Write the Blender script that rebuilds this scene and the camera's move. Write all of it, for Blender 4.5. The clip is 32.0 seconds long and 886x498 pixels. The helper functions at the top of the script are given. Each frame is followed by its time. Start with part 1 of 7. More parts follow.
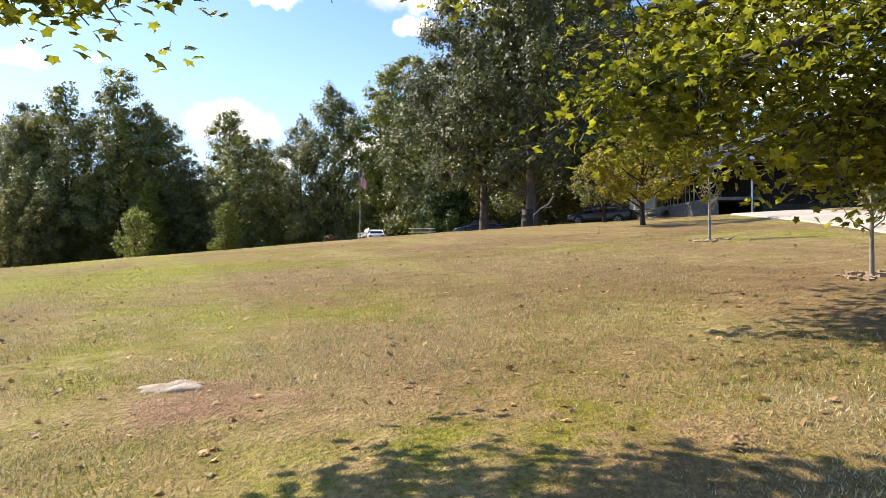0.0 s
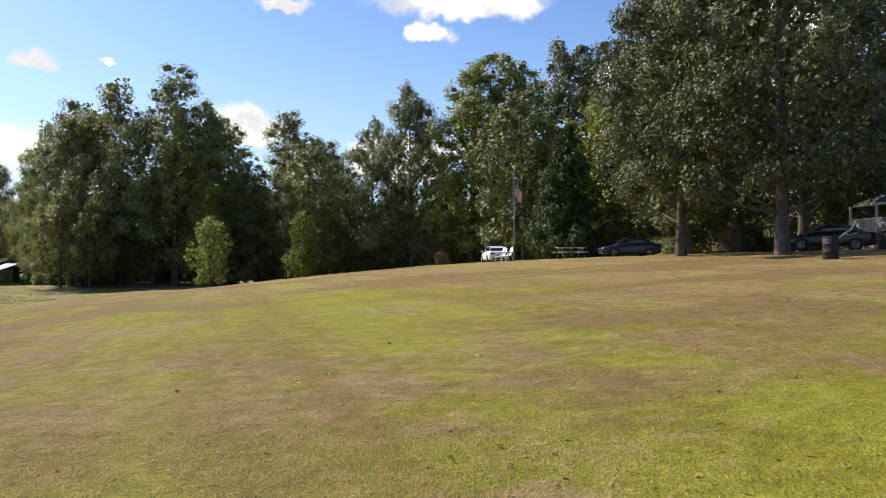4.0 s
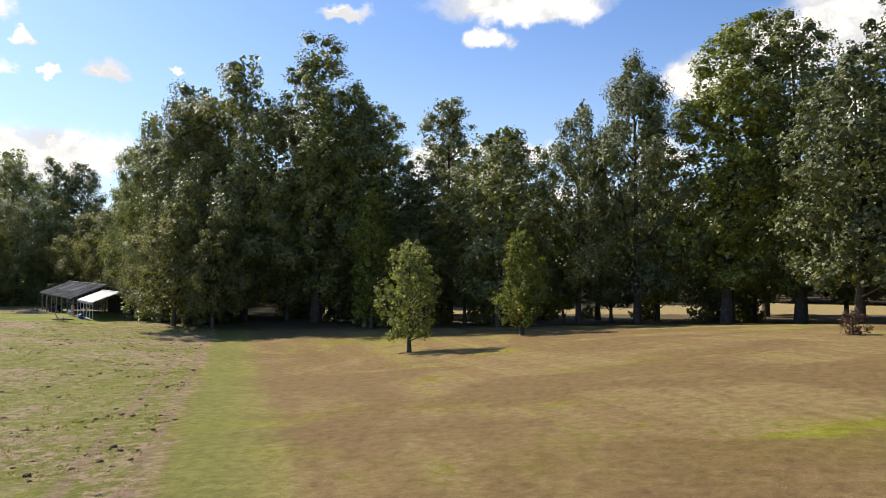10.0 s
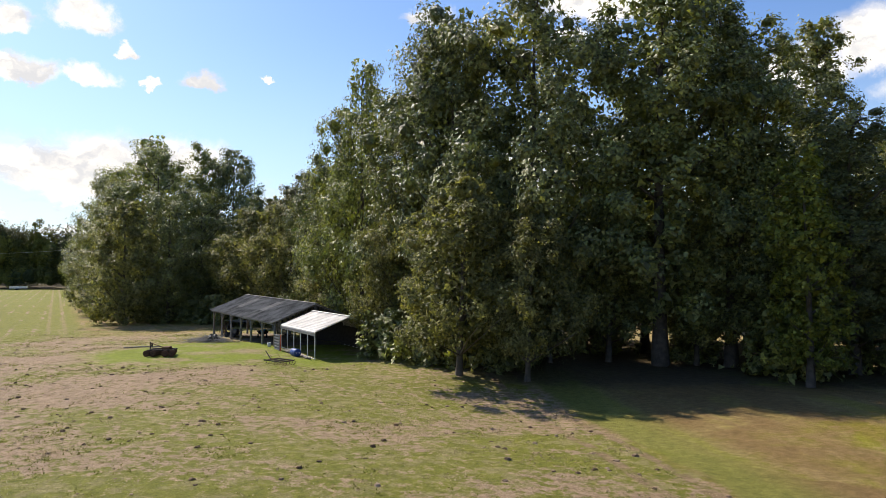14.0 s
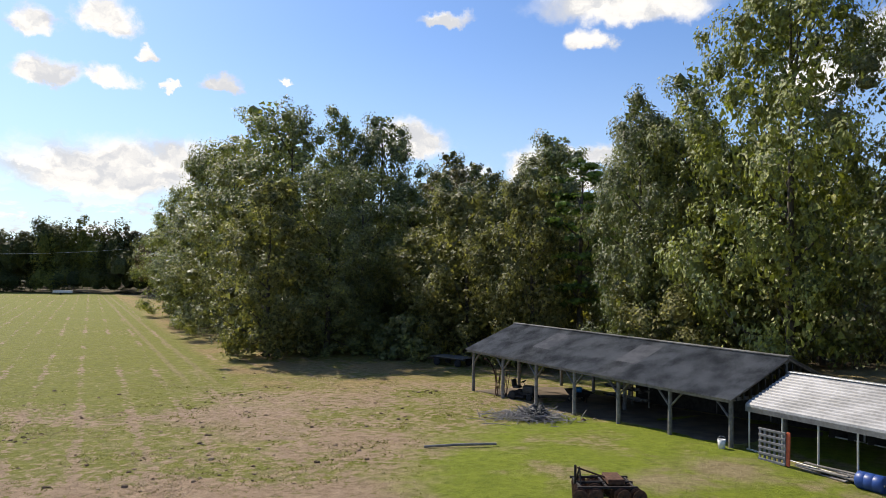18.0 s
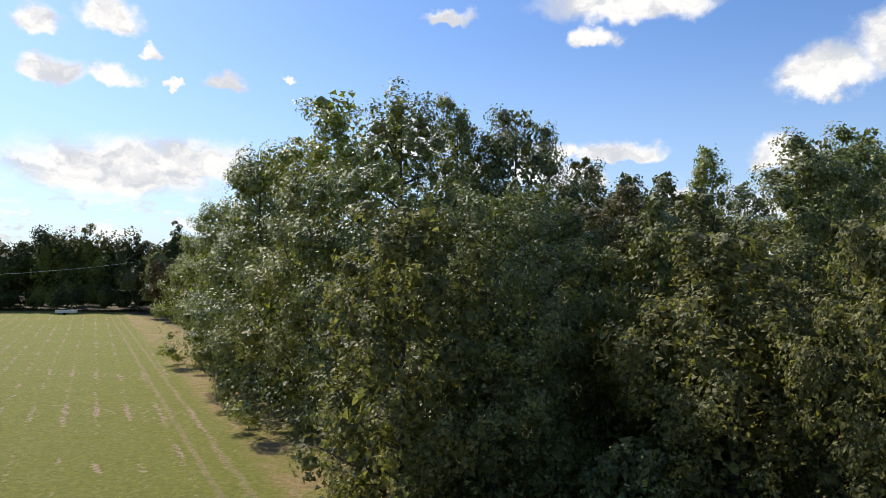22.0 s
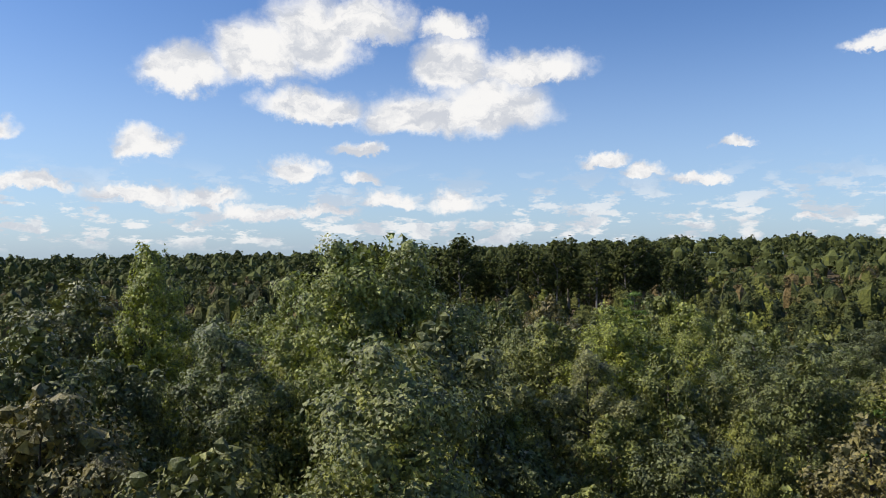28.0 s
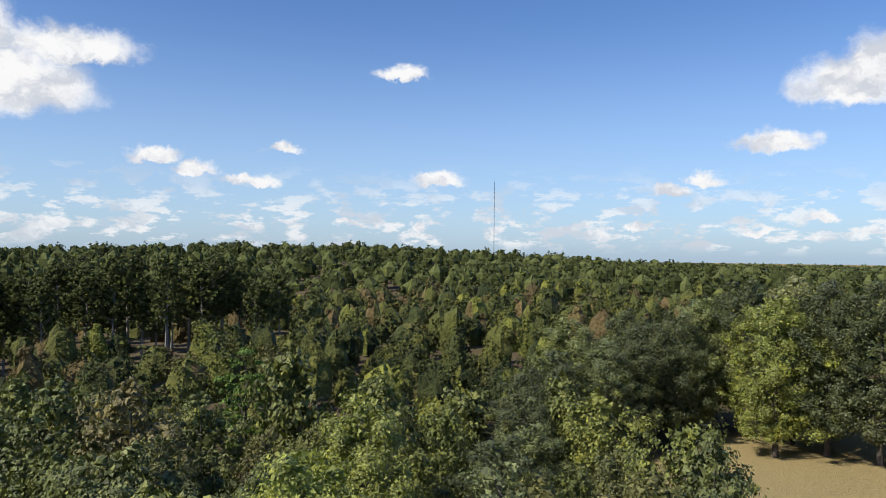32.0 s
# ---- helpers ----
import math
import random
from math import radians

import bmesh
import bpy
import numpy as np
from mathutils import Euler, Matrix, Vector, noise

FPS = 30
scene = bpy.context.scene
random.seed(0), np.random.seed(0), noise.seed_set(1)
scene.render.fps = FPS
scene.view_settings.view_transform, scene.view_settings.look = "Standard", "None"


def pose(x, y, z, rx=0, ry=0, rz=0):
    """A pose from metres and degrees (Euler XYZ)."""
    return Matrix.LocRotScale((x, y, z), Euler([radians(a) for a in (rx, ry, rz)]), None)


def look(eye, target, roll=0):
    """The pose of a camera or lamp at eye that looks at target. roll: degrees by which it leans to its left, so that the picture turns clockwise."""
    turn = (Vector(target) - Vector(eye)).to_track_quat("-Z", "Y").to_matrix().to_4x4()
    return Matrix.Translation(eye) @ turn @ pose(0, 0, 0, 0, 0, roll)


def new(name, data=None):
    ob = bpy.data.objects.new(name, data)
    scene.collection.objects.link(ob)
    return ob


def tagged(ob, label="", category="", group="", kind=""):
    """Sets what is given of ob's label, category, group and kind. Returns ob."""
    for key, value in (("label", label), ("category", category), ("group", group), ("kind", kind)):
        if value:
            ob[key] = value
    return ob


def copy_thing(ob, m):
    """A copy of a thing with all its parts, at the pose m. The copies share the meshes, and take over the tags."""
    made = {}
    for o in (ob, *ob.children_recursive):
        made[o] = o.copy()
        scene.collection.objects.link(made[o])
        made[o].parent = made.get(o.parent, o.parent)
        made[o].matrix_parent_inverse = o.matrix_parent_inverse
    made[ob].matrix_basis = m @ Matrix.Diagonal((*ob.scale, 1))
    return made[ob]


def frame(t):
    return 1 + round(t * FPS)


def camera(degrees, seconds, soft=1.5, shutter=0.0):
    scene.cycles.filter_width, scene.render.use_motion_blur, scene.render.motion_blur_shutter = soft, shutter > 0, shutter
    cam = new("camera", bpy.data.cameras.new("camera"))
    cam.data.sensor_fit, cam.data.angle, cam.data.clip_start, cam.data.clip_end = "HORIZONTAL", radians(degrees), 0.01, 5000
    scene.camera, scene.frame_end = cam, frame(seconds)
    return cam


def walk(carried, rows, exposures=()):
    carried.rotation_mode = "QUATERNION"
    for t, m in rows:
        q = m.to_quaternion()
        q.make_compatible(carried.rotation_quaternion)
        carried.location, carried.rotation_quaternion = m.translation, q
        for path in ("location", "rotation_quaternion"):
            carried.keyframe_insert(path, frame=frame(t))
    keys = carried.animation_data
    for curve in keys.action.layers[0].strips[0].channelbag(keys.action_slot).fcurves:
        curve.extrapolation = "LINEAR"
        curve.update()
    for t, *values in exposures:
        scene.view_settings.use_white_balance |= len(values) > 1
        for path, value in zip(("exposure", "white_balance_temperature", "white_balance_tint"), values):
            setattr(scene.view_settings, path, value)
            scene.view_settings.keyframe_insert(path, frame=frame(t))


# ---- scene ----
cam = camera(62.4, 32.0, 0.7)
PATH = [
    (0, (-1.97, -0.122, 1.406), (-1.864, 1.875, 1.412), -0.8),
    (0.5, (-2.469, 1.118, 1.544), (-2.362, 3.115, 1.551), -0.7),
    (1, (-3.299, 2.148, 1.724), (-3.19, 4.145, 1.731), -0.7),
    (1.5, (-4.413, 3.035, 1.847), (-4.298, 5.032, 1.857), -0.6),
    (2, (-5.565, 4.065, 1.915), (-5.448, 6.061, 1.927), -0.4),
    (2.5, (-7.059, 5.164, 2.001), (-6.942, 7.16, 2.018), -0.1),
    (3, (-8.584, 6.487, 2.33), (-8.474, 8.484, 2.346), -0.2),
    (3.5, (-10.23, 7.657, 2.505), (-10.141, 9.655, 2.523), -0.2),
    (5.5, (-16.957, 14.173, 3.849), (-16.878, 16.172, 3.874), -0.0),
    (6, (-18.43, 15.886, 4.168), (-18.374, 17.885, 4.194), -0.0),
    (6.5, (-20.059, 17.545, 4.266), (-20.036, 19.545, 4.3), 0.2),
    (7, (-21.514, 19.529, 4.526), (-21.505, 21.529, 4.56), 0.3),
    (7.5, (-22.864, 21.687, 4.759), (-22.858, 23.687, 4.795), 0.3),
    (8, (-24.036, 23.885, 5.005), (-24.042, 25.885, 5.04), 0.2),
    (8.5, (-25.191, 26.31, 5.15), (-25.205, 28.309, 5.186), 0.3),
    (9, (-26.242, 28.978, 5.214), (-26.263, 30.978, 5.251), 0.4),
    (9.5, (-27.388, 31.869, 5.306), (-27.426, 33.869, 5.343), 0.4),
    (10, (-28.925, 35.316, 5.46), (-28.997, 37.314, 5.496), 0.4),
    (10.5, (-31.019, 38.835, 5.644), (-31.134, 40.832, 5.678), 0.2),
    (11, (-33.53, 42.406, 5.779), (-33.697, 44.398, 5.813), 0.1),
    (11.5, (-36.42, 45.985, 5.787), (-36.642, 47.973, 5.822), 0.1),
    (12, (-39.726, 49.589, 5.722), (-39.998, 51.571, 5.759), 0.2),
    (12.5, (-43.069, 53.055, 5.695), (-43.367, 55.032, 5.736), 0.5),
    (13, (-46.694, 57.298, 5.602), (-46.993, 59.275, 5.642), 0.3),
    (13.5, (-49.673, 59.895, 5.79), (-49.973, 61.872, 5.829), 0.2),
    (15.5, (-63.827, 73.641, 5.807), (-64.127, 75.618, 5.852), 0.4),
    (16, (-67.237, 76.388, 5.878), (-67.538, 78.365, 5.923), 0.4),
    (16.5, (-70.759, 79.48, 5.968), (-71.077, 81.454, 6.011), 0.4),
    (17, (-74.343, 82.502, 5.973), (-74.681, 84.472, 6.017), 0.5),
    (17.5, (-77.936, 85.343, 6.047), (-78.275, 87.314, 6.092), 0.5),
    (18, (-81.51, 88.839, 6.093), (-81.854, 90.809, 6.139), 0.6),
    (18.5, (-84.872, 91.563, 6.243), (-85.217, 93.532, 6.289), 0.6),
    (19, (-87.914, 94.453, 6.646), (-88.258, 96.423, 6.691), 0.6),
    (19.5, (-90.595, 97.678, 7.082), (-90.939, 99.648, 7.128), 0.7),
    (20, (-92.849, 100.88, 7.684), (-93.195, 102.849, 7.73), 0.6),
    (20.5, (-94.759, 103.725, 8.316), (-95.106, 105.694, 8.362), 0.7),
    (21, (-96.422, 107.257, 9.248), (-96.773, 109.226, 9.291), 0.6),
    (21.5, (-97.858, 109.598, 9.989), (-98.209, 111.567, 10.03), 0.6),
    (22, (-98.98, 111.877, 10.863), (-99.333, 113.845, 10.903), 0.6),
    (22.5, (-100.116, 113.571, 11.64), (-100.373, 115.554, 11.68), 0.8),
    (23, (-101.061, 115.335, 12.723), (-101.121, 117.334, 12.761), 1.0),
    (23.5, (-101.79, 116.989, 13.719), (-101.69, 118.986, 13.756), 1.0),
    (24, (-102.405, 118.691, 14.785), (-102.175, 120.678, 14.82), 1.1),
    (24.5, (-102.929, 120.607, 15.925), (-102.616, 122.582, 15.956), 1.3),
    (26.5, (-102.026, 130.001, 20.287), (-101.336, 131.878, 20.313), -0.6),
    (27, (-101.234, 132.863, 21.509), (-100.391, 134.677, 21.526), -0.4),
    (27.5, (-100.787, 136.199, 22.431), (-99.757, 137.913, 22.45), -0.3),
    (28, (-100.017, 139.425, 23.537), (-98.816, 141.024, 23.547), -0.3),
    (28.5, (-98.906, 142.312, 24.354), (-97.551, 143.783, 24.365), -0.2),
    (29, (-97.398, 145.424, 25.066), (-95.912, 146.763, 25.08), -0.1),
    (29.5, (-95.373, 148.758, 25.725), (-93.79, 149.98, 25.737), 0.0),
    (30, (-92.925, 152.219, 26.316), (-91.261, 153.328, 26.33), 0.1),
    (30.5, (-90.041, 155.687, 26.915), (-88.306, 156.682, 26.928), 0.3),
    (31, (-86.46, 159.285, 27.475), (-84.664, 160.163, 27.486), 0.4),
    (31.5, (-82.677, 162.552, 28.042), (-80.827, 163.313, 28.052), 0.5),
    (32, (-78.756, 165.118, 28.333), (-76.864, 165.767, 28.347), 0.7),
]
walk(cam, [(t, look(eye, target, roll)) for t, eye, target, roll in PATH], [(0, 0.98, 7250, 11), (1, 0.74, 7250, 11), (2, 0.60, 7200, 11), (7, 0.42, 7150, 11), (12, 0.42, 7100, 11), (16, 0.36, 7100, 11), (19, 0.24, 6800, 10), (24, 0.22, 6650, 10), (28, 0.08, 6550, 10), (32, 0.12, 6450, 10)])

# ---- light: late-summer sun from the field side, sky with fair-weather clouds ----
SUN_EL, SUN_WAY = radians(43), Vector((-0.8, 0.6, 0)).normalized()
sun_dir = SUN_WAY * math.cos(SUN_EL) + Vector((0, 0, math.sin(SUN_EL)))
sun = bpy.data.lights.new("sun", "SUN")
sun.energy, sun.angle, sun.color = 5.0, radians(0.53), (1.0, 0.94, 0.84)
new("sun", sun).matrix_basis = look(sun_dir * 100, (0, 0, 0))


def node(nt, kind, sets=(), **links):
    """A node; keyword a0, a1 ... or plain names give inputs, sockets are linked and values set."""
    n = nt.nodes.new(kind)
    for key, value in dict(sets).items():
        put_in(n, key, value)
    for key, value in links.items():
        slot = n.inputs[int(key[1:])] if key[0] == "a" and key[1:].isdigit() else n.inputs[key.replace("_", " ")]
        if isinstance(value, bpy.types.NodeSocket):
            nt.links.new(value, slot)
        else:
            slot.default_value = value
    return n


def put_in(n, key, value):
    if key == "operation":
        n.operation = value
    elif key == "blend_type":
        n.blend_type = value
    elif key == "data_type":
        n.data_type = value
    elif key == "sky_type":
        n.sky_type = value
    elif key == "noise_dimensions":
        n.noise_dimensions = value
    elif key == "use_clamp":
        n.use_clamp = value
    elif key == "wave_type":
        n.wave_type = value
    elif key == "bands_direction":
        n.bands_direction = value


def maths(nt, op, *values):
    n = nt.nodes.new("ShaderNodeMath")
    n.operation = op
    for slot, value in zip(n.inputs, values):
        if isinstance(value, bpy.types.NodeSocket):
            nt.links.new(value, slot)
        else:
            slot.default_value = value
    return n.outputs[0]


def vmath(nt, op, *values, out=0):
    n = nt.nodes.new("ShaderNodeVectorMath")
    n.operation = op
    for slot, value in zip(n.inputs, values):
        if isinstance(value, bpy.types.NodeSocket):
            nt.links.new(value, slot)
        else:
            slot.default_value = value
    return n.outputs[out]


def ramp(nt, fac, lo, hi, to_lo=0.0, to_hi=1.0, smooth=True):
    n = nt.nodes.new("ShaderNodeMapRange")
    n.interpolation_type = "SMOOTHSTEP" if smooth else "LINEAR"
    nt.links.new(fac, n.inputs[0])
    for k, v in enumerate((lo, hi, to_lo, to_hi)):
        n.inputs[1 + k].default_value = v
    return n.outputs[0]


def mix(nt, fac, a, b, kind="MIX"):
    n = nt.nodes.new("ShaderNodeMix")
    n.data_type, n.blend_type = "RGBA", kind
    for slot, value in zip((n.inputs[0], n.inputs[6], n.inputs[7]), (fac, a, b)):
        if isinstance(value, bpy.types.NodeSocket):
            nt.links.new(value, slot)
        elif isinstance(value, (int, float)):
            slot.default_value = value
        else:
            slot.default_value = (*value, 1) if len(value) == 3 else value
    return n.outputs[2]


def noise_of(nt, vec, scale, detail=3.0, rough=0.55, out=0):
    n = nt.nodes.new("ShaderNodeTexNoise")
    if vec is not None:
        nt.links.new(vec, n.inputs["Vector"])
    n.inputs["Scale"].default_value, n.inputs["Detail"].default_value, n.inputs["Roughness"].default_value = scale, detail, rough
    return n.outputs[out]


world = bpy.data.worlds.new("sky")
scene.world = world
world.use_nodes = True
wt = world.node_tree
wt.nodes.clear()
sky = wt.nodes.new("ShaderNodeTexSky")
sky.sky_type, sky.sun_disc, sky.sun_elevation = "NISHITA", False, SUN_EL
sky.sun_rotation = math.atan2(SUN_WAY.x, SUN_WAY.y)
sky.air_density, sky.dust_density, sky.ozone_density = 1.0, 0.9, 3.0
way = wt.nodes.new("ShaderNodeTexCoord").outputs["Generated"]
sep = wt.nodes.new("ShaderNodeSeparateXYZ")
wt.links.new(way, sep.inputs[0])
az = maths(wt, "ARCTAN2", sep.outputs[0], sep.outputs[1])
el = maths(wt, "ARCSINE", sep.outputs[2])
flat = wt.nodes.new("ShaderNodeCombineXYZ")
wt.links.new(az, flat.inputs[0]), wt.links.new(el, flat.inputs[1])
wob = vmath(wt, "SUBTRACT", noise_of(wt, flat.outputs[0], 9.0, 8.0, 0.68, 1), (0.5, 0.5, 0.5))
slow = vmath(wt, "SUBTRACT", noise_of(wt, flat.outputs[0], 26.0, 4.0, 0.6, 1), (0.5, 0.5, 0.5))
place = vmath(wt, "MULTIPLY_ADD", wob, (0.09, 0.06, 0.0), vmath(wt, "MULTIPLY_ADD", slow, (0.05, 0.035, 0.0), flat.outputs[0]))
near = None


def cloud(azimuth, elevation, wide, high):
    """One cloud: degrees of azimuth to the right of the y axis, elevation, and half its width and height."""
    global near
    a, e, w, h = (radians(v) for v in (azimuth, elevation, wide, high))
    off = vmath(wt, "MULTIPLY_ADD", place, (1 / w, 1 / h, 0), (-a / w, -e / h, 0))
    # flat below, heaped above
    off = vmath(wt, "MULTIPLY_ADD", vmath(wt, "ABSOLUTE", off), (1.0, 1.55, 0.0), vmath(wt, "MULTIPLY", off, (0.0, -0.55, 0.0)))
    far = vmath(wt, "LENGTH", off, out=1)
    near = far if near is None else maths(wt, "MINIMUM", near, far)


cloud(-26.9, 13.0, 1.5, 0.9)
cloud(-30.9, 12.9, 0.5, 0.4)
cloud(-22.5, 13.6, 0.7, 0.2)
cloud(-9.9, 18.8, 2.3, 0.8)
cloud(4.3, 19.6, 7.1, 2.6)
cloud(-29.3, 7.0, 4.7, 1.9)
cloud(-38.8, 12.6, 2.2, 1.3)
cloud(-34.8, 12.8, 1.8, 1.1)
cloud(-35.1, 16.8, 2.0, 1.8)
cloud(-32.3, 15.1, 0.7, 0.8)
cloud(-39.5, 15.8, 1.8, 1.3)
cloud(-34.4, 6.1, 7.2, 2.9)
cloud(-1.8, 8.4, 3.0, 0.9)
cloud(-8.6, 6.8, 2.0, 0.8)
cloud(-11.5, 9.3, 1.4, 1.4)
cloud(-2.8, 7.1, 2.2, 2.2)
cloud(3.1, 8.4, 3.3, 1.1)
cloud(0.3, 6.3, 2.6, 1.3)
cloud(1.3, 17.0, 1.7, 1.0)
cloud(-13.2, 9.2, 2.8, 1.7)
cloud(7.5, 4.7, 2.2, 0.8)
cloud(1.0, 16.9, 1.8, 1.3)
cloud(17.5, 12.8, 3.4, 2.3)
cloud(22.8, 14.2, 3.8, 3.1)
cloud(26.8, 15.8, 4.2, 3.8)
cloud(30.7, 17.0, 3.8, 2.3)
cloud(26.7, 10.9, 4.2, 1.8)
cloud(37.8, 14.0, 3.2, 2.8)
cloud(43.6, 13.7, 4.6, 1.7)
cloud(34.9, 10.2, 4.6, 2.3)
cloud(40.5, 10.8, 4.6, 3.2)
cloud(14.6, 7.6, 2.3, 1.5)
cloud(25.6, 6.0, 2.1, 1.3)
cloud(30.2, 7.8, 2.3, 0.8)
cloud(31.0, 5.4, 1.7, 0.8)
cloud(33.1, 3.7, 2.3, 1.0)
cloud(37.8, 3.7, 2.1, 1.3)
cloud(49.2, 6.9, 2.3, 0.8)
cloud(13.9, 4.4, 3.8, 0.9)
cloud(19.2, 4.1, 2.9, 0.9)
cloud(23.1, 3.0, 3.4, 0.8)
cloud(28.0, 3.1, 2.5, 0.6)
cloud(37.4, 17.0, 2.5, 1.5)
cloud(67.4, 13.6, 1.7, 0.8)
cloud(59.2, 7.8, 1.5, 0.5)
cloud(49.1, 6.9, 1.9, 0.6)
cloud(52.2, 5.8, 1.6, 0.8)
cloud(56.0, 5.4, 1.9, 0.6)
cloud(70.3, 5.5, 2.0, 0.8)
cloud(63.4, 2.2, 1.1, 0.4)
cloud(99.9, 11.6, 3.6, 2.3)
cloud(101.9, 13.1, 2.5, 2.3)
cloud(95.4, 7.7, 2.3, 1.1)
cloud(90.6, 5.6, 1.5, 0.7)
cloud(88.0, 4.6, 1.6, 0.7)
cloud(86.0, 2.1, 0.9, 0.5)
cloud(98.6, 2.5, 1.1, 0.5)
cloud(93.9, 1.9, 1.7, 0.4)
cloud(63.8, 2.1, 1.3, 0.4)
cloud(68.9, 2.0, 0.8, 0.5)
cloud(-12.9, 9.2, 3.2, 1.9)
cover = ramp(wt, near, 1.28, 0.60)
# low banks of small cloud toward the horizon
low = vmath(wt, "MULTIPLY", flat.outputs[0], (17.0, 46.0, 1.0))
bank = noise_of(wt, low, 1.0, 5.0, 0.62)
belt = maths(wt, "MULTIPLY", ramp(wt, el, 0.0, 0.02), ramp(wt, el, 0.13, 0.03))
cover = maths(wt, "MAXIMUM", cover, maths(wt, "MULTIPLY", ramp(wt, bank, 0.49, 0.58), maths(wt, "MULTIPLY", belt, 0.8)))
shade = noise_of(wt, vmath(wt, "MULTIPLY", place, (1.0, 1.8, 1.0)), 14.0, 4.0, 0.6)
tone = mix(wt, ramp(wt, shade, 0.38, 0.58), (5.9, 6.2, 6.8), (8.9, 8.85, 8.8))
blue = mix(wt, 1.0, sky.outputs[0], (0.77, 0.995, 1.33), "MULTIPLY")
haze = mix(wt, maths(wt, "MULTIPLY", ramp(wt, el, 0.34, 0.0), 0.40), blue, (6.2, 7.8, 9.6))
seen = mix(wt, cover, haze, tone)
back = node(wt, "ShaderNodeBackground", Color=seen, Strength=0.099)
node(wt, "ShaderNodeOutputWorld", a0=back.outputs[0])

# ---- materials ----
def material(name, rough=0.7, metal=0.0, spec=0.4):
    m = bpy.data.materials.new(name)
    m.use_nodes = True
    nt = m.node_tree
    bsdf = nt.nodes["Principled BSDF"]
    bsdf.inputs["Roughness"].default_value, bsdf.inputs["Metallic"].default_value = rough, metal
    bsdf.inputs["Specular IOR Level"].default_value = spec
    return m, nt, bsdf


def bump(nt, bsdf, height, strength=0.4, distance=0.02):
    n = node(nt, "ShaderNodeBump", Strength=strength, Distance=distance, Height=height)
    nt.links.new(n.outputs[0], bsdf.inputs["Normal"])


def surface(name, dark, light, scale=6.0, rough=0.7, metal=0.0, relief=0.3, fine=60.0, vary=0.0, spec=0.4):
    """A worn surface in two tones at two scales, with fine relief; vary: brightness from object to object."""
    m, nt, bsdf = material(name, rough, metal, spec)
    co = nt.nodes.new("ShaderNodeTexCoord").outputs["Object"]
    big, small = noise_of(nt, co, scale, 4.0), noise_of(nt, co, fine, 3.0)
    fac = maths(nt, "ADD", maths(nt, "MULTIPLY", ramp(nt, big, 0.3, 0.7), 0.65), maths(nt, "MULTIPLY", ramp(nt, small, 0.3, 0.7), 0.35))
    col = mix(nt, fac, dark, light)
    if vary:
        rnd = nt.nodes.new("ShaderNodeObjectInfo").outputs["Random"]
        col = mix(nt, 1.0, col, node(nt, "ShaderNodeCombineColor", a0=ramp(nt, rnd, 0, 1, 1 - vary, 1 + vary, False), a1=ramp(nt, rnd, 0, 1, 1 - vary, 1 + vary, False), a2=ramp(nt, rnd, 0, 1, 1 - vary, 1 + vary, False)).outputs[0], "MULTIPLY")
    nt.links.new(col, bsdf.inputs["Base Color"])
    nt.links.new(ramp(nt, small, 0.2, 0.8, rough - 0.1, min(1.0, rough + 0.12), False), bsdf.inputs["Roughness"])
    bump(nt, bsdf, small, relief, 0.01)
    return m


def leaf_material(name, tones, shine=0.35, lets=0.3):
    """Leaves: tones differ from tree to tree and from leaf to leaf; light passes through."""
    m, nt, bsdf = material(name, 0.40, 0.0, shine * 0.45)
    rnd = nt.nodes.new("ShaderNodeObjectInfo").outputs["Random"]
    isle = nt.nodes.new("ShaderNodeNewGeometry").outputs["Random Per Island"]
    cr = nt.nodes.new("ShaderNodeValToRGB")
    nt.links.new(rnd, cr.inputs[0])
    while len(cr.color_ramp.elements) < len(tones):
        cr.color_ramp.elements.new(0.5)
    for k, (e, c) in enumerate(zip(cr.color_ramp.elements, tones)):
        e.position, e.color = k / (len(tones) - 1), (*c, 1)
    col = mix(nt, ramp(nt, isle, 0, 1, 0.0, 1.0, False), mix(nt, 1.0, cr.outputs[0], (0.50, 0.53, 0.52), "MULTIPLY"), mix(nt, 1.0, cr.outputs[0], (1.85, 1.80, 1.75), "MULTIPLY"))
    odd = maths(nt, "GREATER_THAN", noise_of(nt, vmath(nt, "MULTIPLY", nt.nodes.new("ShaderNodeTexCoord").outputs["Object"], (0.35, 0.35, 0.35)), 1.0, 2.0), 0.62)
    col = mix(nt, maths(nt, "MULTIPLY", odd, 0.6), col, mix(nt, 1.0, col, (1.55, 1.45, 0.8), "MULTIPLY"))
    grain = noise_of(nt, nt.nodes.new("ShaderNodeTexCoord").outputs["Object"], 3.2, 4.0, 0.7)
    col = mix(nt, ramp(nt, grain, 0.32, 0.68), mix(nt, 1.0, col, (0.62, 0.66, 0.66), "MULTIPLY"), mix(nt, 1.0, col, (1.28, 1.24, 1.15), "MULTIPLY"))
    bump(nt, bsdf, grain, 0.6, 0.3)
    nt.links.new(col, bsdf.inputs["Base Color"])
    thin = node(nt, "ShaderNodeBsdfTranslucent", Color=mix(nt, 1.0, col, (1.15, 1.25, 0.7), "MULTIPLY"))
    both = node(nt, "ShaderNodeMixShader", a0=lets, a1=bsdf.outputs[0], a2=thin.outputs[0])
    nt.links.new(both.outputs[0], nt.nodes["Material Output"].inputs[0])
    return m


